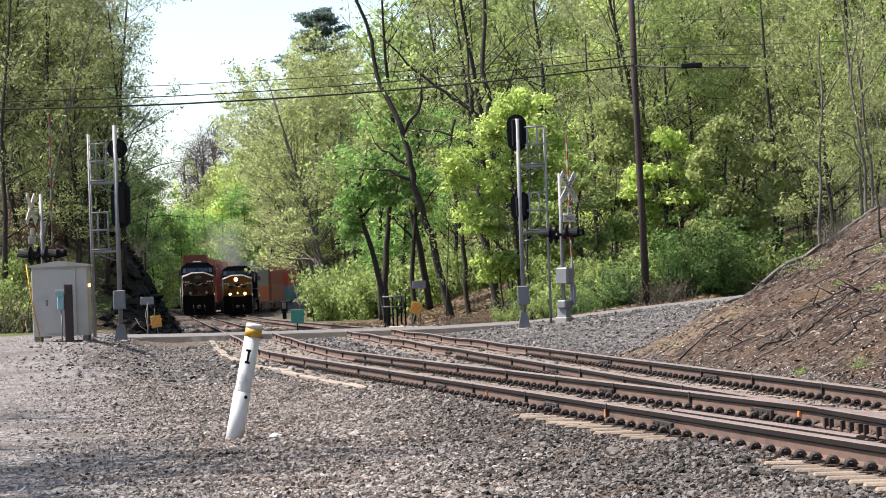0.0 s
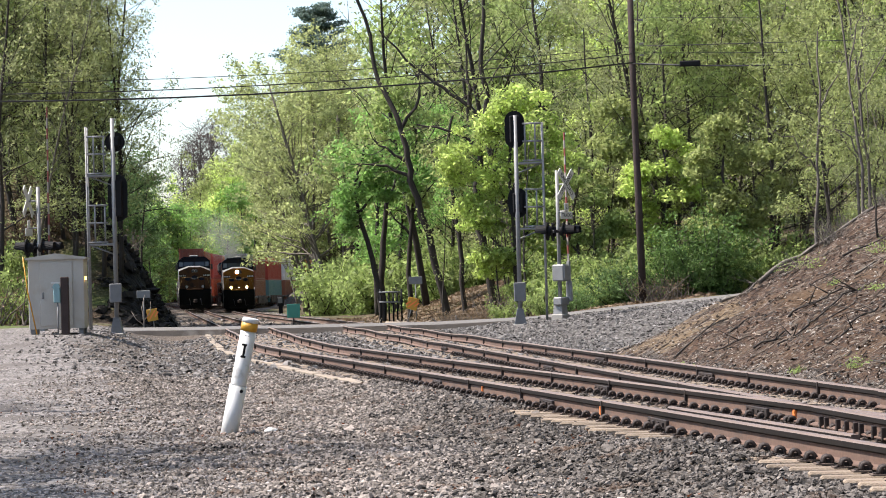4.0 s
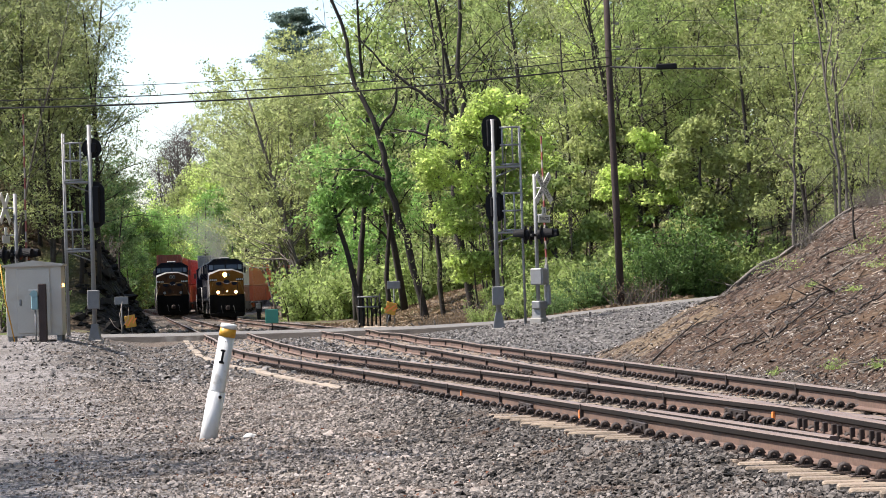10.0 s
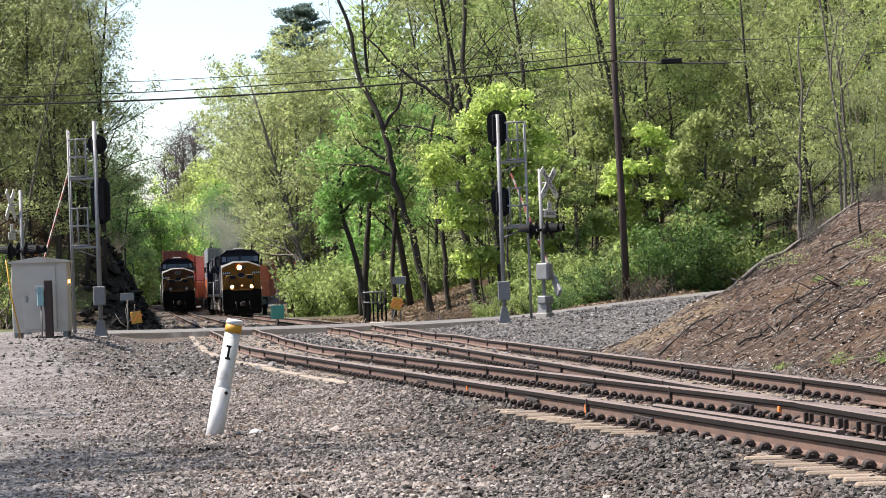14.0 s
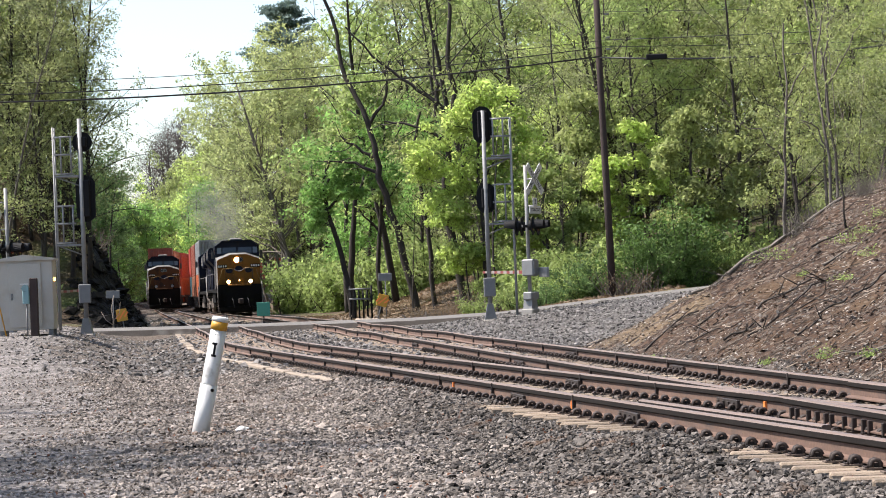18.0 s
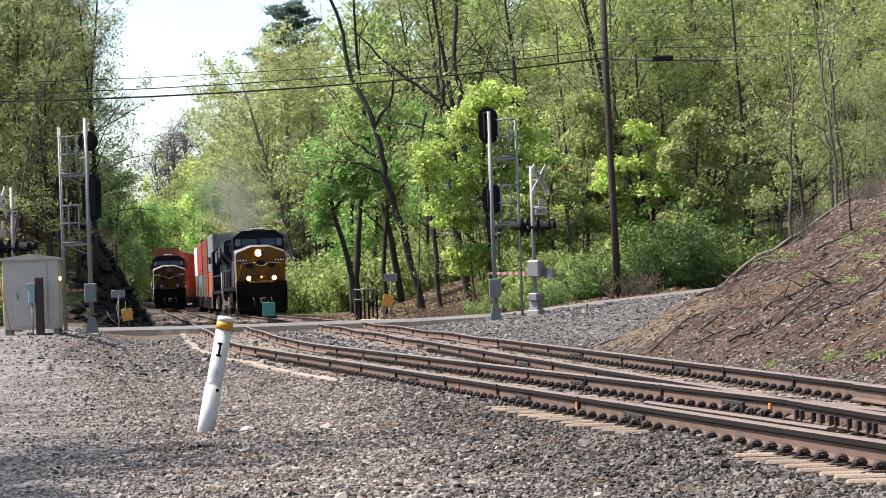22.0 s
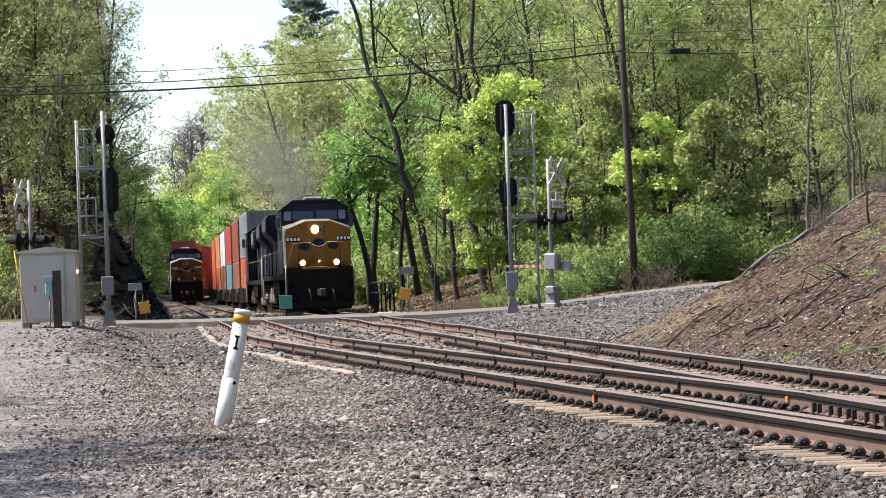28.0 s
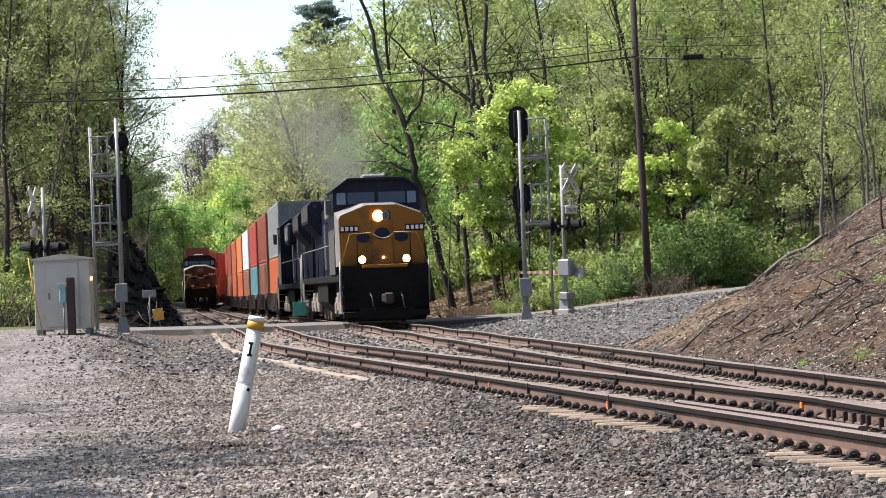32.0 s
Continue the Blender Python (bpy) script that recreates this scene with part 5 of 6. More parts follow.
M["leaf_lime"] = leaf_material("lime-green young leaves", (0.437, 0.546, 0.162), 0.4, 0.72)
# young leaves, lightened further to imitate haze over the far trees
M["leaf_pale"] = leaf_material("pale yellow-green young leaves", (0.337, 0.380, 0.162), 0.4)
# darker, bluer green: slope shade and distant haze are mixed into the colour
M["leaf_dull"] = leaf_material("green leaves dulled by painted shade", (0.110, 0.178, 0.063), 0.4)
M["leaf_yellow"] = leaf_material("yellow-green young leaves", (0.274, 0.318, 0.121), 0.4)
M["leaf_green"] = leaf_material("fresh green leaves", (0.209, 0.360, 0.099), 0.4)
M["leaf_olive"] = leaf_material("thin olive buds", (0.245, 0.272, 0.130), 0.4)
M["leaf_dark"] = leaf_material("dark needles", (0.12, 0.17, 0.145), 0.35, 0.3)
M["leaf_bush"] = leaf_material("dark shrub leaves", (0.090, 0.157, 0.040), 0.5, 0.4)
M["leaf_rust"] = leaf_material("grey-brown buds", (0.12, 0.092, 0.088), 0.3)
M["leaf_brown"] = leaf_material("dry brown undergrowth leaves", (0.17, 0.12, 0.075), 0.4, 0.2)


def quads_mesh(name, centres, size, rng, material, facing=None):
    """Many small leaf blades, each a small pointed blade; facing: which way each one turns its face, roughly."""
    n = len(centres)
    normal = rng.normal(0, 1, (n, 3))
    if facing is not None:
        normal = normal * 0.8 + facing
    normal /= np.linalg.norm(normal, axis=1)[:, None]
    d = np.cross(normal, rng.normal(0, 1, (n, 3)))
    d /= np.linalg.norm(d, axis=1)[:, None]
    u = np.cross(d, normal)
    s = (size * rng.lognormal(0, 0.3, n))[:, None]
    a, b = centres - d * s * 0.6, centres + d * s * 0.6
    c, e = centres + u * s * 0.42, centres - u * s * 0.42
    v = np.stack([a, c, (b + e) / 2 + (b - e) * 0.25], 1).reshape(-1, 3)
    me = bpy.data.meshes.new(name)
    me.vertices.add(len(v))
    me.vertices.foreach_set("co", v.ravel())
    me.loops.add(3 * n)
    me.loops.foreach_set("vertex_index", np.arange(3 * n, dtype=np.int32))
    me.polygons.add(n)
    me.polygons.foreach_set("loop_start", np.arange(0, 3 * n, 3, dtype=np.int32))
    me.update(calc_edges=True)
    me.materials.append(M[material])
    return me


def sprays(rng, spots, leaves, r, flat=0.55):
    """Leaf places in flattened, drooping sprays about the given spots, and which way each leaf faces."""
    n = len(spots)
    reach = r * rng.uniform(0.6, 1.35, n)
    weight = reach ** 2 * rng.uniform(0.5, 1.5, n)
    k = rng.choice(n, leaves, p=weight / weight.sum())
    off = rng.normal(0, 1, (leaves, 3))
    off /= np.linalg.norm(off, axis=1)[:, None]
    off *= rng.random((leaves, 1)) ** 0.42
    facing = off * np.array([0.8, 0.8, 0.9]) + np.array([0, 0, 0.3])
    off[:, 2] = off[:, 2] * flat - 0.3 * (off[:, 0] ** 2 + off[:, 1] ** 2)
    return spots[k] + off * reach[k][:, None], facing


def limb(rng, start, heading, length, bend, n=6):
    """Points of a wandering branch."""
    pts, p, d = [start.copy()], start.copy(), heading / np.linalg.norm(heading)
    for _ in range(n):
        d = d + rng.normal(0, bend, 3) + np.array([0, 0, 0.05])
        d /= np.linalg.norm(d)
        p = p + d * length / n
        pts.append(p.copy())
    return pts


def make_tree(name, label, height, spread_r, first, leaves, leaf_size, material, bark, seed, radius=0.16, lean=(0, 0), fork=14, clump=0.6, twigs=3, category="tree"):
    """Trunk and limbs as tapered tubes, and a crown of small leaves set in sprays along the twigs."""
    rng = np.random.default_rng(seed)
    t = thing(name, label, category)
    bm = fresh()
    head = np.array([lean[0], lean[1], 1.0])
    trunk = limb(rng, np.array([0, 0, -0.4]), head, height * 0.92, 0.05, 9)
    tube(bm, trunk, radius, radius * 0.22, 7)
    anchors = [trunk[-1], trunk[-2]]
    for k in range(fork):
        f = first + (1 - first) * (k + rng.random()) / fork
        i = min(int(f * 9), 8)
        base = trunk[i] + (trunk[i + 1] - trunk[i]) * (f * 9 - i)
        az = rng.random() * 6.283
        up = rng.uniform(0.2, 0.8) + 0.6 * f
        reach = spread_r * (1.15 - 0.75 * abs(f - 0.45)) * rng.uniform(0.55, 1.15)
        pts = limb(rng, base, np.array([math.cos(az), math.sin(az), up]), reach, 0.16, 5)
        tube(bm, pts, radius * 0.34 * (1.2 - f), radius * 0.06, 4, caps=False)
        anchors += pts[3:]
        for _ in range(twigs):
            j = rng.integers(1, 5)
            tw = limb(rng, pts[j], rng.normal(0, 1, 3) + np.array([0.6 * math.cos(az), 0.6 * math.sin(az), 0.4]), reach * 0.5, 0.2, 3)
            tube(bm, tw, radius * 0.09, radius * 0.03, 3, caps=False)
            anchors += tw[2:]
    part("trunk", bm, bark, t)
    centres, facing = sprays(rng, np.array(anchors), leaves, clump)
    centres[:, 2] = np.maximum(centres[:, 2], 0.15)
    ob = new("crown", quads_mesh("crown", centres, leaf_size, rng, material, facing))
    ob.parent = t
    return t


def make_bush(label, r, h, leaves, size, material, seed, bark="bark", stems=16, clump=0.45):
    rng = np.random.default_rng(seed)
    t = thing("bush", label, "bush")
    bm = fresh()
    anchors = []
    for k in range(stems):
        az = rng.random() * 6.283
        pts = limb(rng, np.array([rng.normal(0, r * 0.25), rng.normal(0, r * 0.25), -0.2]), np.array([math.cos(az) * 0.7, math.sin(az) * 0.7, 1.0]), h * rng.uniform(0.7, 1.1), 0.16, 5)
        tube(bm, pts, 0.03, 0.008, 4, caps=False)
        anchors += pts[1:]
    part("branchwork", bm, bark, t)
    c, facing = sprays(rng, np.array(anchors), leaves, clump)
    c[:, 2] = np.maximum(c[:, 2], 0.05)
    ob = new("foliage", quads_mesh("foliage", c, size, rng, material, facing))
    ob.parent = t
    return t


def plant(proto, spots, used):
    """Stands copies of a tree at (x, y, scale, turn)."""
    for x, y, s, turn in spots:
        m = pose(x, y, gz(x, y) - 0.1, 0, 0, turn) @ Matrix.Scale(s, 4)
        if proto not in used:
            proto.matrix_basis = m
            used.add(proto)
        else:
            ob = copy_thing(proto, m)
            ob.scale = (s, s, s)


def old_tree(label, y, radius, trunk, limbs, leaves, leaf, seed, clump=0.6, reach=1.0, lobes=(), bark="bark", size=0.17, twigs=4):
    """A tree whose trunk and limbs run through the given places across and up; lobes: the masses of its crown, each (across, up, half width, half height)."""
    rng = np.random.default_rng(seed)
    x0, z0 = trunk[0][0], gz(trunk[0][0], y) - 0.3
    t = thing("tree", label, "tree", pose(x0, y, z0))

    def run(path, r0, r1, start):
        pts = [np.array([path[0][0] - x0, start, path[0][1] - z0])]
        for (xa, za), (xb, zb) in zip(path, path[1:]):
            p, d = pts[-1], np.array([xb - xa, rng.normal(0, 0.15), zb - za])
            for u in (0.34, 0.67, 1.0):
                pts.append(p + d * u + (rng.normal(0, 0.05, 3) if u < 1 else 0))
        tube(bm, pts, r0, r1, 8, caps=False)
        return pts

    bm = fresh()
    path = run([(x0, z0)] + list(trunk[1:]), radius, radius * 0.4, 0.0)
    anchors = path[len(path) * 2 // 3:]
    wood = list(path[len(path) // 4:])
    for way in limbs:
        pts = run(way, radius * 0.5, radius * 0.16, 0.0)
        anchors += pts[2:]
        wood += pts
        for _ in range(twigs):
            tw = limb(rng, pts[rng.integers(2, len(pts))], rng.normal(0, 1, 3) + np.array([0, 0, 0.5]), rng.uniform(0.8, 2.0) * reach, 0.22, 4)
            tube(bm, tw, radius * 0.14, radius * 0.04, 4, caps=False)
            anchors += tw[1:]
    anchors = np.array(anchors)
    if lobes:
        wood = np.array(wood)
        anchors = []
        for cx, cz, rx, rz in lobes:
            n = max(6, int(7 * rx * rz))
            q = rng.normal(0, 1, (n, 3))
            q *= (rng.random((n, 1)) ** 0.4) / np.linalg.norm(q, axis=1)[:, None]
            anchors.append(q * np.array([rx, min(rx, rz) * 0.9, rz]) + np.array([cx - x0, 0, cz - z0]))
        anchors = np.concatenate(anchors)
        for q in anchors[::2]:
            p = wood[np.argmin(((wood - q) * np.array([1, 1, 1.6])) ** 2 @ np.ones(3) + 4 * np.maximum(0, wood[:, 2] - q[2]))]
            tube(bm, [p, p * 0.5 + q * 0.5 + rng.normal(0, 0.12, 3), q], radius * 0.16, radius * 0.05, 4, caps=False)
    part("trunk", bm, bark, t)
    c, facing = sprays(rng, anchors, leaves, clump)
    ob = new("crown", quads_mesh("crown", c, size, rng, leaf, facing))
    ob.parent = t


def build_woods():
    rnd = random.Random(11)
    used = set()
    spec = {
        "bright": ("tall broadleaf tree with bright spring leaves", 15, 4.2, 0.28, 7000, 0.19, "leaf_bright", "bark", 1, 0.15, (0, 0), 22),
        "bright2": ("broadleaf tree with bright young leaves on low limbs", 12, 3.6, 0.12, 7000, 0.18, "leaf_lime", "bark", 2, 0.12, (0.1, 0), 22),
        "yellow": ("yellow-green young-leaved tree at the wood's edge", 14, 4.0, 0.25, 6500, 0.17, "leaf_yellow", "bark", 3, 0.14, (0, 0), 22),
        "green": ("fresh green maple tree in the wood", 11, 3.4, 0.3, 6000, 0.18, "leaf_green", "bark", 4, 0.14, (0, 0), 18),
        "pale": ("pale yellow-green young-leaved tree", 14, 4.0, 0.25, 5200, 0.17, "leaf_pale", "bark", 18, 0.14, (0, 0), 22),
        "dull": ("dull green tree on the shaded slope", 12, 3.6, 0.15, 6000, 0.18, "leaf_dull", "bark", 17, 0.14, (0, 0), 20),
        "olive": ("thin-leaved grey tree just coming into bud", 16, 4.0, 0.2, 4200, 0.15, "leaf_olive", "bark", 5, 0.14, (0, 0), 24),
        "olive2": ("slender grey tree with sparse pale buds", 14, 2.6, 0.25, 2400, 0.13, "leaf_olive", "barkgrey", 6, 0.07, (0.12, 0), 20),
        "bare": ("dark leaning tree nearly bare of leaves", 17, 4.5, 0.35, 500, 0.14, "leaf_yellow", "bark", 7, 0.18, (-0.22, 0.02), 20),
        "upright": ("dark upright tree with few leaves", 18, 4.0, 0.4, 900, 0.14, "leaf_yellow", "bark", 9, 0.16, (0.03, 0.02), 18),
        "tall": ("tall pale tree leaning over the line", 21, 6.6, 0.34, 7000, 0.22, "leaf_pale", "barkgrey", 14, 0.2, (-0.08, 0), 34),
        "leaner": ("tall yellow-green tree leaning far out over the curve", 22, 6.4, 0.36, 7500, 0.22, "leaf_pale", "barkgrey", 16, 0.2, (-0.26, 0), 36),
        "sapling": ("thin dark sapling with a few young leaves", 7, 1.6, 0.3, 300, 0.13, "leaf_yellow", "bark", 15, 0.05, (0.06, 0), 9),
        "far": ("far bare tree with reddish buds", 16, 3.6, 0.3, 1700, 0.13, "leaf_rust", "barkfar", 8, 0.22, (0, 0), 56),
    }
    made = {}

    def tree(kind, y):
        """The prototype of a kind, with fewer and larger leaves where it stands far off."""
        far = 2 if y > 230 else 1 if y > 128 else 0
        if (kind, far) not in made:
            label, height, reach, first, leaves, size, leaf, bark, seed, radius, lean, fork = spec[kind]
            n, k = ((1.35, 0.8), (0.8, 1.1), (0.5, 1.6))[far]
            made[kind, far] = make_tree("tree", label, height, reach, first * (1, 0.7, 0.2)[far], int(leaves * n), size * k, leaf, bark, seed + 20 * far, radius, lean, fork,
                                        clump=(0.62, 0.75, 0.95)[far], twigs=7 if kind == "far" else (2, 1, 1)[far])
        return made[kind, far]

    b1 = make_bush("low leafy shrub with bright leaves", 1.5, 2.4, 3600, 0.14, "leaf_bright", 21)
    b2 = make_bush("dense dark green shrub behind the bank", 2.0, 3.2, 11000, 0.11, "leaf_bush", 22, stems=26, clump=0.5)
    b3 = make_bush("thin brown brush with few leaves", 1.4, 1.8, 260, 0.08, "leaf_brown", 23, "barkgrey")
    b5 = make_bush("pale tangle of bare brush on the crest of the bank", 1.5, 2.2, 240, 0.06, "leaf_olive", 25, "barkgrey", 34)
    b4 = make_bush("dense dark shrub on the cutting slope", 2.0, 3.2, 2600, 0.24, "leaf_bush", 24)
    b7 = make_bush("low leafy shrub with green leaves dulled by painted shade", 1.4, 2.3, 3600, 0.13, "leaf_dull", 27)
    b6 = make_bush("brown dry undergrowth above the cutting", 1.6, 1.5, 2200, 0.10, "leaf_brown", 26, "barkgrey", 24)

    def stand(slope):
        """What grows where, from the line towards the bank."""
        for limit, kinds in ((-0.04, ["olive", "yellow", "olive"]), (0.0, ["bright", "olive", "bright"]), (0.055, ["bright", "green", "olive"]),
                             (0.14, ["bright", "yellow", "bright2", "olive"]), (9.0, ["yellow", "olive", "bright2", "olive2"])):
            if slope < limit:
                return kinds

    def row(kinds, count, xs, ys, s=(0.85, 1.25)):
        """Trees spread evenly across a strip, with a little chance in each place."""
        for k in range(count):
            y = rnd.uniform(*ys)
            x0, x1 = xs(y)
            x = x0 + (x1 - x0) * (k + rnd.random()) / count
            kind = rnd.choice(kinds if kinds else stand(x / y))
            plant(tree(kind, y), [(x, y, rnd.uniform(*s), rnd.uniform(0, 360))], used)

    edge = lambda y: (bx(y) + 8.5, 0.205 * y + 3)
    # right-hand wood: front, middle and back
    row(None, 8, lambda y: (0.06 * y, 0.2 * y), (96, 106), (0.7, 1.0))
    row(None, 18, edge, (106, 128))
    row(None, 20, edge, (128, 150), (1.05, 1.4))
    row(["bright", "yellow", "olive", "bright"], 18, lambda y: (-0.02 * y, 0.21 * y), (150, 170), (1.35, 1.7))
    row(None, 14, lambda y: (bx(y) + 9.5, bx(y) + 17), (128, 185), (0.9, 1.3))
    # tall trees whose limbs hang over the curve
    row(["tall"], 8, lambda y: (-0.058 * y, -0.03 * y), (188, 214), (0.95, 1.12))
    for k in range(8):
        y = 182 + 6.5 * k
        plant(tree("leaner", y), [(bx(y) + rnd.uniform(5.5, 7.5), y, rnd.uniform(0.8, 1.05) - 0.02 * k, rnd.uniform(-30, 30))], used)
    row(["yellow", "bright", "yellow"], 12, lambda y: (bx(y) + 8, bx(y) + 20), (200, 232), (1.0, 1.3))
    row(["yellow", "yellow", "bright"], 12, lambda y: (bx(y) + 11, bx(y) + 23), (234, 270), (1.05, 1.35))
    # closing the valley beyond the bend
    row(["green", "bright2", "green"], 17, lambda y: (-0.133 * y, -0.106 * y), (300, 318), (1.05, 1.25))
    row(["green", "bright2", "yellow"], 11, lambda y: (-0.09 * y, -0.065 * y), (362, 386), (1.2, 1.5))
    row(["green", "bright2", "yellow"], 13, lambda y: (-0.11 * y, -0.084 * y), (335, 356), (1.2, 1.45))
    row(["olive", "olive2", "bright", "yellow"], 16, lambda y: (11, 0.21 * y + 4), (96, 125), (0.8, 1.2))
    # dark upright trunks in the wood
    for x, y, s, turn in ((4.2, 110, 1.1, 40),):
        plant(tree("bare", y), [(x, y, s, turn)], used)
    for x, y, s, turn in ((5.6, 108, 1.05, 50), (11.1, 99, 0.85, 20), (9.0, 103, 0.9, 120)):
        plant(tree("upright", y), [(x, y, s, turn)], used)
    # the crooked dark trees at the wood's edge
    old_tree("dark crooked tree leaning over the wood's edge", 104.0, 0.18, [(0.5, 0.9), (-0.3, 3.9), (-1.1, 6.3), (-1.2, 7.7), (-1.7, 9.4), (-2.4, 10.8), (-2.7, 12.8), (-3.6, 15.4)],
             ([(-1.1, 6.5), (-2.1, 7.0), (-3.3, 7.1)], [(-1.2, 7.1), (-1.9, 7.6), (-2.7, 8.2)], [(-1.4, 8.7), (-0.6, 10.0), (-0.4, 11.5)]), 260, "leaf_yellow", 41)
    old_tree("dark straight tree with a bent top in the wood", 100.6, 0.12, [(1.25, 0.8), (1.1, 2.6), (0.9, 4.3), (0.7, 5.9), (0.5, 7.4), (0.9, 9.0)],
             ([(0.85, 4.4), (1.2, 5.5), (1.3, 6.4)], [(0.6, 6.4), (-0.1, 7.4)]), 500, "leaf_yellow", 42)
    old_tree("thick dark broken-topped trunk at the wood's edge", 112.0, 0.20, [(-2.7, 0.5), (-2.6, 2.9), (-2.4, 5.1), (-2.3, 6.5)], ([(-2.4, 5.3), (-1.9, 6.6), (-1.4, 7.9)],), 300, "leaf_bright", 43)
    old_tree("maple with a leaning trunk and a dense fresh green crown", 108.0, 0.15, [(-2.5, 0.6), (-3.0, 2.9), (-3.6, 5.0), (-3.7, 6.4), (-3.2, 8.2)],
             ([(-3.5, 5.1), (-2.6, 6.1), (-1.8, 6.8)], [(-3.6, 5.5), (-4.2, 6.6)], [(-3.6, 6.2), (-2.9, 7.6)]), 6800, "leaf_green", 44, 0.55, 0.6,
             lobes=((-3.9, 5.5, 0.8, 0.9), (-3.2, 7.0, 1.3, 0.9), (-1.8, 6.4, 1.2, 1.0), (-2.2, 8.1, 1.3, 0.9), (-0.7, 7.0, 0.8, 0.8), (-4.2, 4.5, 0.4, 0.5)))
    old_tree("leafy maple with bright green crown behind the leaning trunk", 113.0, 0.14, [(-1.4, 0.8), (-1.3, 3.4), (-1.0, 6.0), (-0.8, 9.0)],
             ([(-1.2, 4.0), (-2.2, 5.2)], [(-1.1, 5.2), (0.0, 6.6)], [(-1.0, 6.5), (-1.9, 8.4)]), 6000, "leaf_bright", 46, 0.6, 0.6,
             lobes=((-2.6, 8.9, 1.4, 1.1), (-0.6, 9.6, 1.5, 1.2), (-1.5, 11.2, 1.6, 1.0), (0.2, 7.6, 1.2, 1.0), (-0.9, 6.0, 0.9, 0.7)))
    old_tree("tall dark tree with long bare limbs", 99.4, 0.20, [(2.6, 0.8), (2.0, 3.4), (1.8, 5.2), (2.0, 6.9), (2.4, 9.7), (2.1, 10.9), (2.3, 14.0)],
             ([(2.25, 8.6), (1.2, 9.5), (0.1, 10.3), (-1.1, 11.3), (-2.2, 12.6)], [(1.6, 9.2), (1.55, 10.2), (1.5, 12.0)], [(2.1, 7.4), (1.4, 7.9), (0.6, 8.2), (-0.7, 8.5)]), 420, "leaf_yellow", 45)
    # sunlit lime-green trees just behind the road
    old_tree("broad tree covered to the ground in lime-green leaves", 96.0, 0.13, [(3.4, 1.0), (3.3, 3.2), (3.1, 5.6), (3.3, 8.6)],
             ([(3.3, 2.4), (2.2, 3.6), (1.4, 4.6)], [(3.2, 3.0), (4.4, 4.4), (5.0, 5.2)], [(3.2, 4.6), (2.2, 6.2)], [(3.2, 5.4), (4.2, 7.0)]), 21000, "leaf_lime", 47, 0.62, 0.7,
             lobes=((3.3, 9.0, 1.3, 1.1), (2.0, 7.6, 1.3, 1.2), (4.3, 7.6, 1.2, 1.1), (3.2, 6.0, 1.3, 1.1), (1.5, 5.6, 1.0, 1.0), (4.8, 5.6, 1.0, 1.1), (2.2, 4.0, 0.9, 0.9), (3.9, 4.2, 1.1, 0.9), (3.0, 2.6, 1.0, 0.8), (4.6, 3.0, 0.9, 0.9), (1.9, 2.6, 0.7, 0.7), (1.0, 6.6, 0.8, 0.8), (5.2, 6.8, 0.8, 0.9)))
    old_tree("young tree with bright green leaves low over the road", 94.5, 0.09, [(5.7, 1.1), (5.8, 2.6), (5.6, 4.4), (5.9, 6.2)],
             ([(5.7, 2.0), (6.5, 3.2)], [(5.7, 2.8), (4.9, 4.2)]), 8000, "leaf_bright", 48, 0.5, 0.5,
             lobes=((5.8, 6.2, 0.9, 0.8), (6.6, 4.8, 0.9, 0.9), (5.0, 4.6, 0.8, 0.8), (5.8, 3.3, 1.0, 0.8), (6.8, 2.6, 0.8, 0.8), (4.8, 2.2, 0.9, 0.7), (7.4, 3.8, 0.6, 0.7)))
    old_tree("young yellow-green tree beside the utility pole", 95.5, 0.09, [(9.4, 1.4), (9.3, 3.4), (9.6, 5.6), (9.4, 7.6)],
             ([(9.4, 3.0), (10.4, 4.4)], [(9.4, 3.6), (8.5, 5.0)]), 8000, "leaf_lime", 49, 0.55, 0.5,
             lobes=((9.5, 6.9, 1.1, 0.9), (8.5, 5.8, 0.9, 0.8), (10.6, 5.6, 1.0, 0.9), (9.4, 4.6, 1.2, 0.8), (11.8, 4.6, 0.9, 0.8), (8.8, 3.4, 0.8, 0.7)))
    old_tree("young yellow-green tree behind the utility pole", 97.0, 0.08, [(7.3, 1.4), (7.4, 3.4), (7.2, 5.4), (7.5, 7.2)],
             ([(7.3, 3.0), (8.2, 4.2)], [(7.3, 3.6), (6.5, 4.8)]), 7000, "leaf_yellow", 51, 0.55, 0.5,
             lobes=((7.4, 7.4, 0.9, 0.9), (8.2, 6.0, 0.9, 0.9), (6.6, 5.8, 0.8, 0.8), (7.6, 4.4, 1.0, 0.8), (8.6, 7.8, 0.7, 0.7), (7.2, 9.0, 0.8, 0.7)))
    old_tree("young yellow-green tree rising behind the dark shrubs", 92.6, 0.09, [(11.7, 1.4), (11.8, 3.4), (11.5, 5.6), (11.8, 8.0)],
             ([(11.7, 3.2), (12.7, 4.6)], [(11.7, 3.8), (10.7, 5.2)]), 8000, "leaf_yellow", 52, 0.55, 0.5,
             lobes=((11.7, 7.4, 0.9, 0.8), (10.8, 6.2, 0.9, 0.9), (12.7, 6.3, 1.0, 0.9), (11.6, 5.0, 1.2, 0.8), (13.6, 5.0, 0.9, 0.8), (11.2, 3.4, 1.0, 0.7), (12.8, 3.6, 1.0, 0.7)))
    row(["yellow", "olive2", "green"], 11, lambda y: (-0.03 * y, 0.03 * y), (136, 176), (1.0, 1.25))
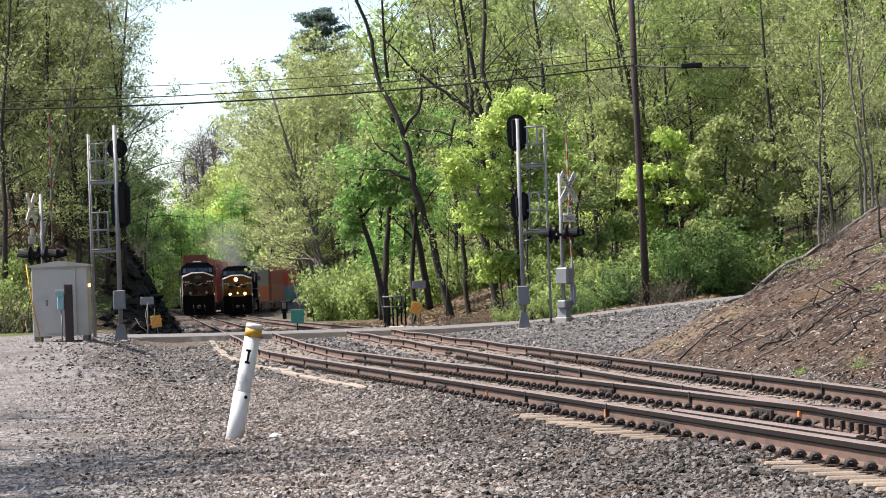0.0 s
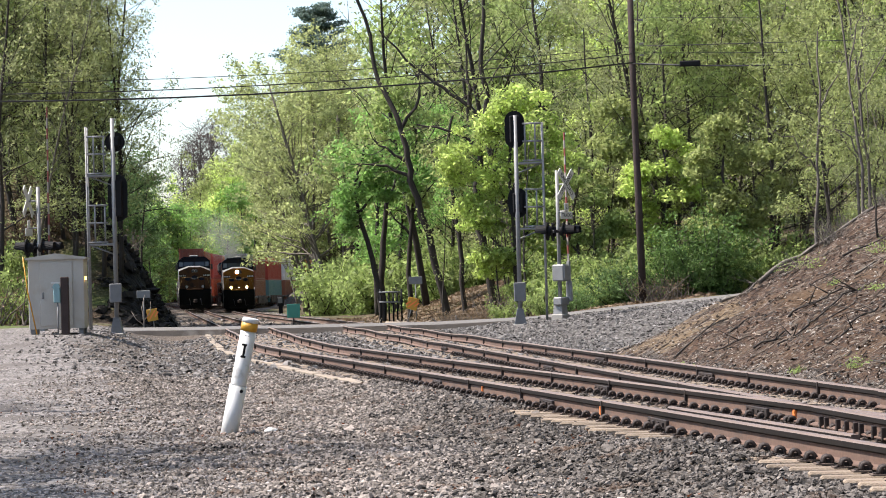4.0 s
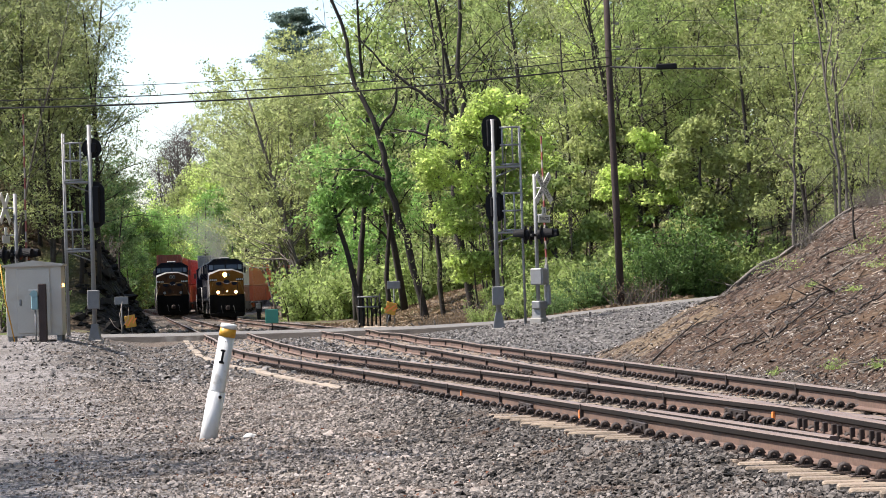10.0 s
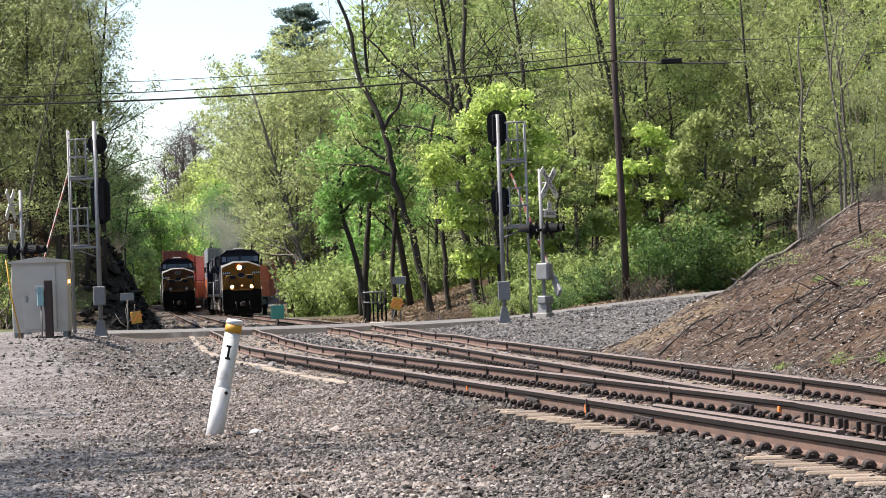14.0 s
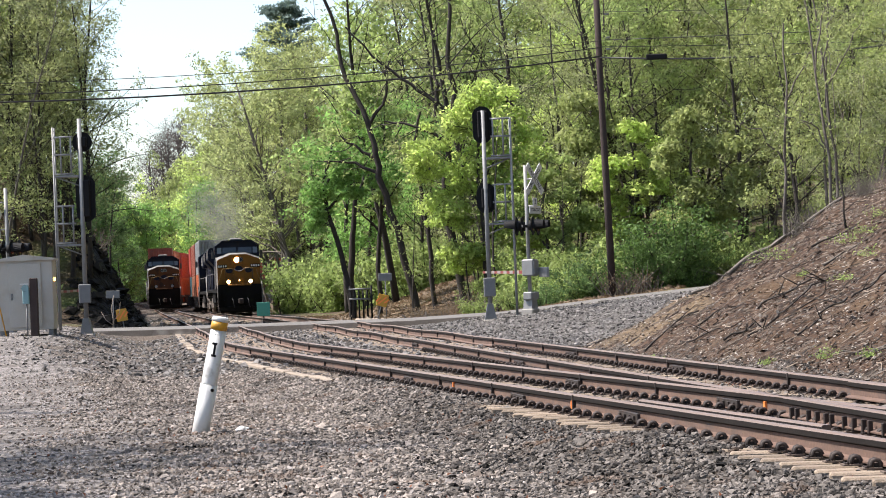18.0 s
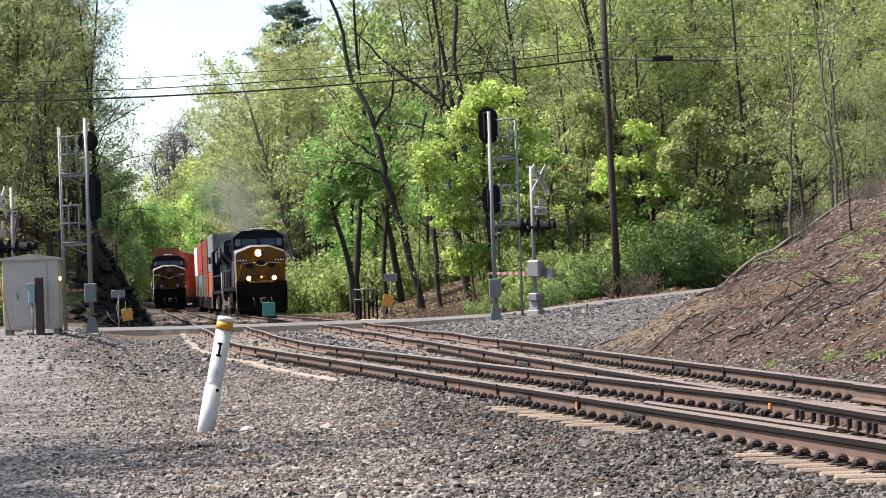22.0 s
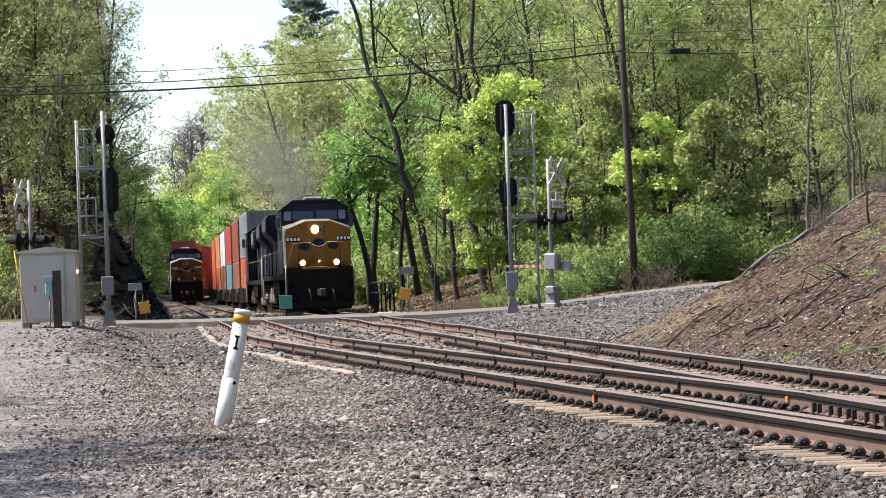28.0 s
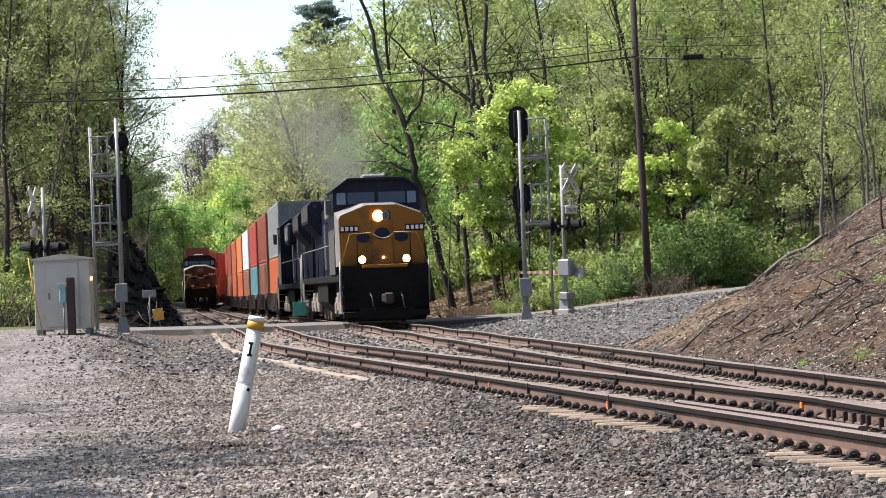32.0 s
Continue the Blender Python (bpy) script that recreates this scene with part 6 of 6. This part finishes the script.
    plant(tree("yellow", 101), [(10.9, 101.5, 0.95, 35), (12.6, 103.5, 0.85, 160), (9.6, 105.0, 0.9, 260)], used)
    for _ in range(30):
        y = rnd.uniform(93.5, 107)
        plant(tree("sapling", y), [(rnd.uniform(bx(y) + 4.6, 0.19 * y), y, rnd.uniform(0.6, 1.3), rnd.uniform(0, 360))], used)
    for _ in range(9):
        y = rnd.uniform(92.5, 99)
        plant(b3, [(rnd.uniform(bx(y) + 4.8, 6), y, rnd.uniform(0.6, 1.1), rnd.uniform(0, 360))], used)
    for x, y, s, turn in ((-0.5, 122, 1.15, 60), (10.6, 99.2, 1.0, 25)):
        plant(tree("bare", y), [(x, y, s, turn)], used)
    # growth just behind the road
    for x, y, s in ((4.1, 88.9, 0.55), (5.2, 88.8, 0.6), (6.1, 90.6, 0.7), (2.6, 91.5, 0.5), (7.0, 90.4, 0.95), (7.6, 92.4, 1.15), (6.4, 92.6, 1.1), (5.4, 93.4, 1.1), (4.6, 92.8, 1.0), (8.4, 93.4, 1.15), (7.2, 93.6, 1.2), (6.8, 91.6, 0.9)):
        plant(b7 if s in (0.95, 0.6) else b1, [(x, y, s, rnd.uniform(0, 360))], used)
    for k in range(16):
        y = rnd.uniform(92.6, 98)
        plant(b6 if k % 2 else b3, [(rnd.uniform(bx(y) + 4.2, 2.6), y, rnd.uniform(0.25, 0.5), rnd.uniform(0, 360))], used)
    # the dark shrubs in the shade behind the bank
    for x, y, s in ((9.2, 90.4, 0.85), (10.4, 90.8, 1.15), (11.7, 91.2, 1.05), (10.0, 89.6, 0.6), (11.2, 89.8, 0.6)):
        plant(b1 if x > 11.5 else b2, [(x, y, s, rnd.uniform(0, 360))], used)
    for x, y, s in ((12.8, 92.0, 1.0), (13.7, 92.6, 1.15), (12.2, 93.0, 1.1), (11.2, 92.4, 1.0), (10.2, 92.6, 1.1), (13.0, 94.0, 1.3)):
        plant(b1, [(x, y, s, rnd.uniform(0, 360))], used)
    for _ in range(7):
        plant(b3, [(rnd.uniform(7.9, 9.4), rnd.uniform(88.3, 89.6), rnd.uniform(0.6, 0.95), rnd.uniform(0, 360))], used)
    # slender stems that stand before the leaves at the top of the bank
    for k, (xa, za, xb, zb) in enumerate(((11.25, 2.6, 10.55, 9.2), (10.15, 2.6, 10.3, 8.0), (12.0, 3.0, 11.2, 9.2), (11.7, 3.0, 12.1, 8.8))):
        old_tree("slender grey stem with few pale leaves on the bank top", 60.0 + 1.5 * k, 0.05, [(xa, za), (xa * 0.75 + xb * 0.25, za * 0.75 + zb * 0.25), (xa * 0.45 + xb * 0.55, za * 0.45 + zb * 0.55), (xb, zb)],
                 ([(xa * 0.7 + xb * 0.3, za * 0.7 + zb * 0.3), (xa - 0.6, za + 2.6), (xa - 1.3, za + 2.8)], [(xa * 0.4 + xb * 0.6, za * 0.4 + zb * 0.6), (xb + 0.5, zb - 1.2), (xb + 0.9, zb - 0.4)]),
                 420, "leaf_yellow", 60 + k, 0.35, 0.5, bark="barkgrey", size=0.09, twigs=6)
    for k in range(9):
        y = rnd.uniform(62, 76)
        plant(tree("olive2" if k % 3 else "yellow", y), [(0.185 * y + rnd.uniform(-1.0, 2.8), y, rnd.uniform(0.5, 0.7), rnd.uniform(0, 360))], used)
    # left-hand wood
    for x, y, s, turn in ((-17.0, 101, 0.8, 0), (-18.6, 104, 0.85, 100), (-15.6, 100, 0.7, 200)):
        plant(tree("upright", y), [(x, y, s, turn)], used)
    row(["olive", "pale", "olive", "yellow"], 14, lambda y: (-0.168 * y, -0.143 * y), (99, 111), (0.72, 0.92))
    plant(tree("olive", 101), [(-13.9, 102.0, 0.84, 70), (-14.4, 105.5, 0.9, 190)], used)
    row(["olive2", "olive", "yellow"], 5, lambda y: (-0.204 * y, -0.17 * y), (97, 104), (0.9, 1.1))
    row(["pale", "olive", "yellow"], 9, lambda y: (-0.21 * y, ax(y) - 9.5), (104, 125), (0.85, 1.1))
    row(["bright", "pale", "green"], 12, lambda y: (-0.21 * y, ax(y) - 7.5), (125, 175), (0.95, 1.25))
    # leafy slope beyond the cutting, down to the line
    row(["dull", "green", "dull"], 14, lambda y: (ax(y) - 15, ax(y) - 8), (165, 260), (0.7, 0.95))
    row(["dull", "dull", "green"], 9, lambda y: (-0.142 * y, -0.127 * y), (196, 214), (0.62, 0.8))
    row(["green", "dull", "green"], 9, lambda y: (-0.140 * y, -0.119 * y), (262, 285), (0.85, 1.05))
    # unseen trees left of the view, added to throw shade on the foreground
    plant(tree("olive", 100), [(-7.4, 24.6, 0.72, 300), (-9.0, 23.6, 0.66, 40), (-6.9, 17.2, 0.42, 200), (-10.6, 20.4, 0.62, 120)], used)
    plant(tree("yellow", 100), [(-10.2, 21.8, 0.7, 10), (-8.6, 18.6, 0.5, 150)], used)
    plant(tree("upright", 100), [(-9.4, 18.9, 0.8, 75), (-12.2, 22.3, 1.1, 30), (-13.2, 28.4, 1.1, 130), (-14.5, 35.0, 1.0, 250)], used)
    row(["dull", "green", "dull"], 20, lambda y: (ax(y) - 22, ax(y) - 6), (235, 330), (0.8, 1.0))
    row(["bright", "yellow", "olive"], 16, lambda y: (-0.15 * y, -0.085 * y), (360, 430), (0.4, 0.55))
    for x, y, s in ((-36.6, 372, 1.72), (-34.0, 375, 1.62), (-39.4, 376, 1.55), (-31.8, 380, 1.4), (-37.8, 382, 1.66), (-35.2, 384, 1.7)):
        plant(tree("far", 100), [(x, y, s, rnd.uniform(0, 360))], used)
    # shrubs
    for _ in range(14):
        y = rnd.uniform(94, 112)
        plant(b1, [(rnd.uniform(3.2, 9), y, rnd.uniform(0.7, 1.2), rnd.uniform(0, 360))], used)
    plant(b1, [(-7.9, 170, 2.1, 30), (-6.9, 176, 2.3, 80), (-7.8, 182, 2.0, 140), (-20.5, 92, 1.2, 10), (-18.5, 94, 1.0, 60), (-22, 96, 1.4, 0)], used)
    for _ in range(8):
        y = rnd.uniform(50, 60)
        plant(b3, [(0.17 * y + rnd.uniform(0.0, 3), y, rnd.uniform(0.3, 0.5), rnd.uniform(0, 360))], used)
    for _ in range(24):
        y = rnd.uniform(44, 57)
        plant(b5, [(0.17 * y + rnd.uniform(0.0, 2.4), y, rnd.uniform(0.2, 0.42), rnd.uniform(0, 360))], used)
    for _ in range(14):
        y = rnd.uniform(110, 160)
        plant(b3, [(ax(y) - rnd.uniform(5, 9.5), y, rnd.uniform(0.8, 1.4), rnd.uniform(0, 360))], used)
    row(["green", "bright2"], 8, lambda y: (-0.2 * y, ax(y) - 8.5), (106, 126), (0.7, 0.9))
    for _ in range(18):
        y = rnd.uniform(112, 215)
        plant(b1, [(bx(y) + rnd.uniform(7.5, 12), y, rnd.uniform(1.2, 2.0), rnd.uniform(0, 360))], used)
    for _ in range(12):
        y = rnd.uniform(150, 205)
        plant(b1, [(bx(y) + rnd.uniform(7.2, 12), y, rnd.uniform(1.5, 2.3), rnd.uniform(0, 360))], used)
    for _ in range(26):
        y = rnd.uniform(150, 330)
        plant(b4, [(ax(y) - rnd.uniform(6.0, 12), y, rnd.uniform(0.8, 1.3), rnd.uniform(0, 360))], used)
    # brush left of the relay case and dry undergrowth on top of the cutting
    for k in range(12):
        plant(b1 if k % 3 == 1 else b3, [(rnd.uniform(-24, -17.2), rnd.uniform(92, 103), rnd.uniform(0.8, 1.5), rnd.uniform(0, 360))], used)
    for k in range(10):
        plant(b6 if k % 3 else b1, [(rnd.uniform(-19, -15.4), rnd.uniform(97.5, 102), rnd.uniform(0.4, 0.7), rnd.uniform(0, 360))], used)
    for k in range(16):
        y = rnd.uniform(98, 116)
        plant(b6 if k % 3 else b3, [(ax(y) - rnd.uniform(6.2, 9.5), y, rnd.uniform(0.4, 0.75), rnd.uniform(0, 360))], used)
    # pine above the wood
    rng = np.random.default_rng(31)
    t = thing("pine_tree", "dark blue-green pine rising above the wood", "tree")
    bm = fresh()
    tube(bm, [(0, 0, -0.5), (0.1, 0, 10), (0, 0, 21)], 0.25, 0.05, 8)
    cs = []
    for k in range(46):
        z = 14.6 + 6.6 * k / 46 + rng.uniform(-0.25, 0.25)
        az = rng.random() * 6.283
        r = min(2.9, (22.2 - z) * 0.55) * rng.uniform(0.5, 1.25) + 0.3
        tip = np.array([math.cos(az) * r, math.sin(az) * r, z + 0.34 * r])
        tube(bm, [(0, 0, z), tuple(tip)], 0.05, 0.015, 4, caps=False)
        for u in np.linspace(0.3, 1.0, 6):
            cs.append(np.array([0, 0, z]) * (1 - u) + tip * u + rng.normal(0, 1, (100, 3)) * np.array([0.26, 0.26, 0.07]))
    part("trunk", bm, "bark", t)
    ob = new("crown", quads_mesh("crown", np.concatenate(cs), 0.17, rng, "leaf_dark"))
    ob.parent = t
    base = gz(-12.2, 250)
    t.matrix_basis = pose(-12.2, 250, base - 0.3) @ Matrix.Scale((32.6 - base) / 21.4, 4)


build_woods()


def build_bank_litter():
    """Dead branches, a fallen pole and tufts of green on the bare bank."""
    rnd = random.Random(5)
    rng = np.random.default_rng(5)

    def lie(a, b, r0, r1, material, label, n=7, wob=0.05, name="dead_branch"):
        t = thing(name, label, "branch", group="dead wood on the bank")
        pts = []
        for i in range(n + 1):
            u = i / n
            x, y = a[0] + (b[0] - a[0]) * u + rnd.uniform(-wob, wob), a[1] + (b[1] - a[1]) * u + rnd.uniform(-wob, wob)
            pts.append((x, y, gz(x, y) + r0 * 0.9 + rnd.uniform(0, wob * 0.6)))
        tubepart("stick", t, material, pts, r0, r1, 6)
        for _ in range(2):
            k = rnd.randrange(2, n)
            p = pts[k]
            q = (p[0] + rnd.uniform(-0.5, 0.5), p[1] + rnd.uniform(-0.5, 0.5), p[2] + rnd.uniform(0.05, 0.3))
            tubepart("twig", t, material, [p, q], r1, r1 * 0.5, 5)

    lie((6.45, 46.5), (9.3, 48.5), 0.048, 0.026, "barkgrey", "long grey fallen trunk along the crest of the bank", 9, 0.03, "log")
    lie((5.5, 45.4), (6.6, 47.0), 0.028, 0.015, "barkgrey", "grey broken pole on the crest of the bank", 6, 0.05)
    # dark roots and branches that the slope has laid bare
    for ends, r in ((((5.07, 37.0), (5.67, 37.5)), 0.02), (((5.9, 38.9), (6.4, 39.45), (6.9, 39.7)), 0.02), (((5.34, 36.5), (5.83, 37.2), (6.22, 37.4), (6.9, 37.9)), 0.018),
                    (((5.7, 33.9), (6.22, 34.8), (6.9, 36.2), (7.35, 36.5), (7.8, 37.1)), 0.016), (((5.77, 31.0), (6.07, 29.3)), 0.013), (((4.64, 38.9), (5.2, 38.5)), 0.014), (((4.1, 40.9), (5.3, 42.6)), 0.016)):
        for p, q in zip(ends, ends[1:]):
            lie(p, q, r, r * 0.7, "bark", "dark root lying bare on the bank", 5, 0.05)
    for _ in range(16):
        x, y = rnd.uniform(5.9, 7.4), rnd.uniform(44.6, 46.8)
        g = rnd.uniform(-0.4, 1.2)
        lie((x, y), (x + rnd.uniform(0.3, 0.8) * math.cos(g), y + 0.5 * math.sin(g)), 0.011, 0.006, rnd.choice(["bark", "barkgrey"]), "thin dead branch on the crest of the bank", 5, 0.09)
    t = thing("dead_branch", "thin dark dead stem standing on the bank", "branch", pose(8.27, 43.3, gz(8.27, 43.3)))
    tubepart("stick", t, "bark", [(0, 0, -0.1), (-0.04, 0, 0.3), (-0.02, 0.02, 0.62), (-0.1, 0, 0.95)], 0.025, 0.01, 6)
    tubepart("twig", t, "bark", [(-0.04, 0, 0.3), (0.18, 0, 0.48), (0.4, 0.02, 0.5)], 0.012, 0.006, 5)
    lie((2.2, 46.4), (4.4, 50.2), 0.016, 0.008, "bark", "dark stick at the foot of the bank", 6, 0.08)
    lie((-0.75, 90.6), (1.15, 91.6), 0.10, 0.06, "bark", "fallen dark log at the wood's edge", 5, 0.03, "log")
    lie((-2.2, 98.5), (-0.2, 96.8), 0.09, 0.05, "bleached", "pale fallen log beside the fence", 5, 0.03, "log")
    lie((-1.9, 100), (-0.6, 95.5), 0.06, 0.04, "bleached", "pale fallen log beside the fence", 5, 0.03, "log")
    t = thing("dead_branch", "pale forked dead branch standing beside the road", "branch", pose(-11.55, 90.6, gz(-11.55, 90.6)))
    tubepart("stick", t, "bleached", [(0, 0, -0.1), (0.05, 0, 0.45), (-0.02, 0.02, 0.95), (0.1, 0, 1.45)], 0.03, 0.012, 6)
    tubepart("stick", t, "bleached", [(0.05, 0, 0.45), (0.3, 0, 0.75), (0.34, 0, 1.2)], 0.02, 0.008, 5)
    tubepart("stick", t, "bleached", [(0.02, 0, 0.3), (-0.25, 0.05, 0.5), (-0.42, 0, 0.82)], 0.018, 0.008, 5)
    for k in range(9):
        x, y = rnd.uniform(-5.0, -1.0), rnd.uniform(92, 101)
        a = rnd.uniform(-0.5, 0.9)
        lie((x, y), (x + 1.4 * math.cos(a), y + 1.4 * math.sin(a)), rnd.uniform(0.02, 0.04), 0.012, "bleached", "pale dead stick lying beside the track", 5, 0.07)
    for _ in range(30):
        y = rnd.uniform(27, 50)
        right = rnd.uniform(2.0, 6.5)
        x = bx(y) + right
        ln = rnd.uniform(0.3, 1.1)
        a = rnd.gauss(0.4, 0.5)
        lie((x, y), (x + ln * math.cos(a), y + ln * math.sin(a)), rnd.uniform(0.010, 0.026), 0.006, rnd.choice(["bark", "bark", "barkgrey"]), "dead branch lying on the bare bank", 5, 0.06)

    def tuft(x, y, r, count, size, material, label):
        c = np.stack([rng.normal(0, r * 0.5, count), rng.normal(0, r * 0.5, count), np.abs(rng.normal(0, r * 0.3, count))], 1)
        t = thing("weed_tuft", label, "weed", pose(x, y, gz(x, y)), group="weeds on the bank")
        ob = new("foliage", quads_mesh("foliage", c, size, rng, material))
        ob.parent = t

    for x, y, r in ((4.1, 38.6, 0.16), (5.05, 32.6, 0.13), (5.6, 31.0, 0.2), (7.0, 45.4, 0.5), (7.1, 43.8, 0.34), (8.05, 42.2, 0.3), (8.45, 42.4, 0.32), (7.95, 39.7, 0.22), (7.16, 37.8, 0.18), (7.06, 41.2, 0.12), (8.9, 43.0, 0.34), (5.9, 29.6, 0.16)):
        tuft(x, y, r, int(110 + 260 * r), 0.036, "leaf_bright", "small tuft of fresh green weeds")


build_bank_litter()


def scatter_twigs():
    """Fine dead sticks lying all over the bare bank."""
    rng = np.random.default_rng(17)
    n = 5500
    y = rng.uniform(24, 56, n)
    right = 1.7 + 8 * rng.random(n)
    x = v_bx(y) + right
    keep = (np.abs(x) < 0.2 * y + 0.5) & (y < 43.5 + 1.4 * right)
    x, y = x[keep], y[keep]
    n = len(x)
    a = np.where(rng.random(n) < 0.4, rng.normal(0.75, 0.3, n), rng.uniform(0, 6.283, n))
    half = 0.5 * rng.lognormal(-2.1, 0.6, n)
    x0, y0, x1, y1 = x - half * np.cos(a), y - half * np.sin(a), x + half * np.cos(a), y + half * np.sin(a)
    r = rng.uniform(0.003, 0.009, n)
    z0, z1 = ground_z(x0, y0) + 0.012 + 0.05 * rng.random(n) ** 2, ground_z(x1, y1) + 0.012 + 0.06 * rng.random(n) ** 2
    px, py = -np.sin(a) * r, np.cos(a) * r
    v = np.stack([np.stack(q, 1) for q in ((x0 + px, y0 + py, z0 - r), (x0 - px, y0 - py, z0 - r), (x0, y0, z0 + r),
                                          (x1 + px, y1 + py, z1 - r), (x1 - px, y1 - py, z1 - r), (x1, y1, z1 + r))], 1).reshape(-1, 3)
    f = (np.array([(0, 2, 5, 3), (2, 1, 4, 5)])[None] + 6 * np.arange(n)[:, None, None]).reshape(-1, 4)
    me = bpy.data.meshes.new("bank_twigs")
    me.from_pydata(v.tolist(), [], f.tolist())
    me.materials.append(M["twig"])
    tagged(new("bank_twigs", me), "fine dead sticks and stalks littering the bank", "twigs", kind="stuff")


def scatter_leaves():
    """Fallen red-brown leaves on the ballast and at the foot of the bank, and a pale lump of rock by the marker."""
    rng = np.random.default_rng(23)
    y = 14 + 20 * rng.random(420) ** 1.3
    x = (rng.random(420) * 2 - 1) * 0.19 * y
    keep = x < v_bx(y) - v_gap(y) - 1.2
    cx, cy = 4.55 + rng.normal(0, 0.35, 150), 29.6 + rng.normal(0, 0.5, 150)
    x, y = np.concatenate([x[keep], cx]), np.concatenate([y[keep], cy])
    c = np.stack([x, y, ground_z(x, y) + 0.03], 1)
    tagged(new("fallen_leaves", quads_mesh("fallen_leaves", c, 0.035, rng, "deadleaf")), "small dry red-brown leaves fallen on the stones", "leaves", kind="stuff")
    bm = fresh()
    bmesh.ops.create_icosphere(bm, subdivisions=2, radius=0.06)
    for v in bm.verts:
        v.co *= 1 + 0.22 * math.sin(v.co.x * 70 + v.co.y * 50) * math.cos(v.co.z * 60)
    bmesh.ops.transform(bm, matrix=Matrix.Diagonal((1.3, 1, 0.7, 1)), verts=bm.verts)
    ob = part("rock", bm, "plastic")
    ob.location = (-1.99, 27.2, gz(-1.99, 27.2) + 0.02)
    tagged(ob, "pale lump of rock lying beside the marker post", "rock")


def scatter_litter():
    """Dry leaves lying all over the floor of the wood behind the road."""
    rng = np.random.default_rng(29)
    y = rng.uniform(85.5, 132, 48000)
    x = v_bx(y) + 1.9 + 14.0 * rng.random(48000)
    keep = (y > road_at(x)[0] + 3.6) & (x < 0.12 * y)
    x, y = x[keep], y[keep]
    c = np.stack([x, y, ground_z(x, y) + 0.05], 1)
    tagged(new("leaf_litter", quads_mesh("leaf_litter", c, 0.15, rng, "leaf_brown", np.tile((0.0, 0.0, 1.2), (len(c), 1)))), "dry brown leaves covering the floor of the wood", "leaf litter", kind="stuff")


scatter_litter()
M["deadleaf"] = leaf_material("dry red-brown leaves", (0.16, 0.06, 0.03), 0.4, 0.2)
scatter_leaves()
M["twig"] = shader("dead stick", (0.13, 0.105, 0.085), 0.95, 0, 0.7, 2, 40, 0.1, island=0.45, spec=0.2)
scatter_twigs()


# ---- ties and stones, the many small pieces ----
lay_ties()
scatter_stones()


# ---- what moves ----
def motions():
    times = [2.0 * k for k in range(17)]
    for ob, back, length in MOVERS:
        walk(ob, [(t, place(train_front(t) + back, length)) for t in times])
    for gate, away in ((LEFT_GATE, -10.5 + 98), (RIGHT_GATE, 20.5 - 55)):
        walk(gate, [(t, pose(0, 0, PIVOT, 0, 0, away) @ pose(0.32, 0, 0, -down, 0, 0)) for t, down in
                    ((0.0, 1.0), (11.1, 1.0), (11.6, 4.0), (13.0, 26.0), (14.5, 50.0), (16.2, 78.0), (17.0, 88.0), (17.4, 89.0), (32.0, 89.0))])
    steps = [0.1 * k for k in range(321)]
    for wheel, y in zip(LEAD_WHEELS, WHEEL_Y):
        walk(wheel, [(t, pose(0, y, 0.52, math.degrees((train_front(0) - train_front(t)) / 0.5))) for t in steps])


motions()
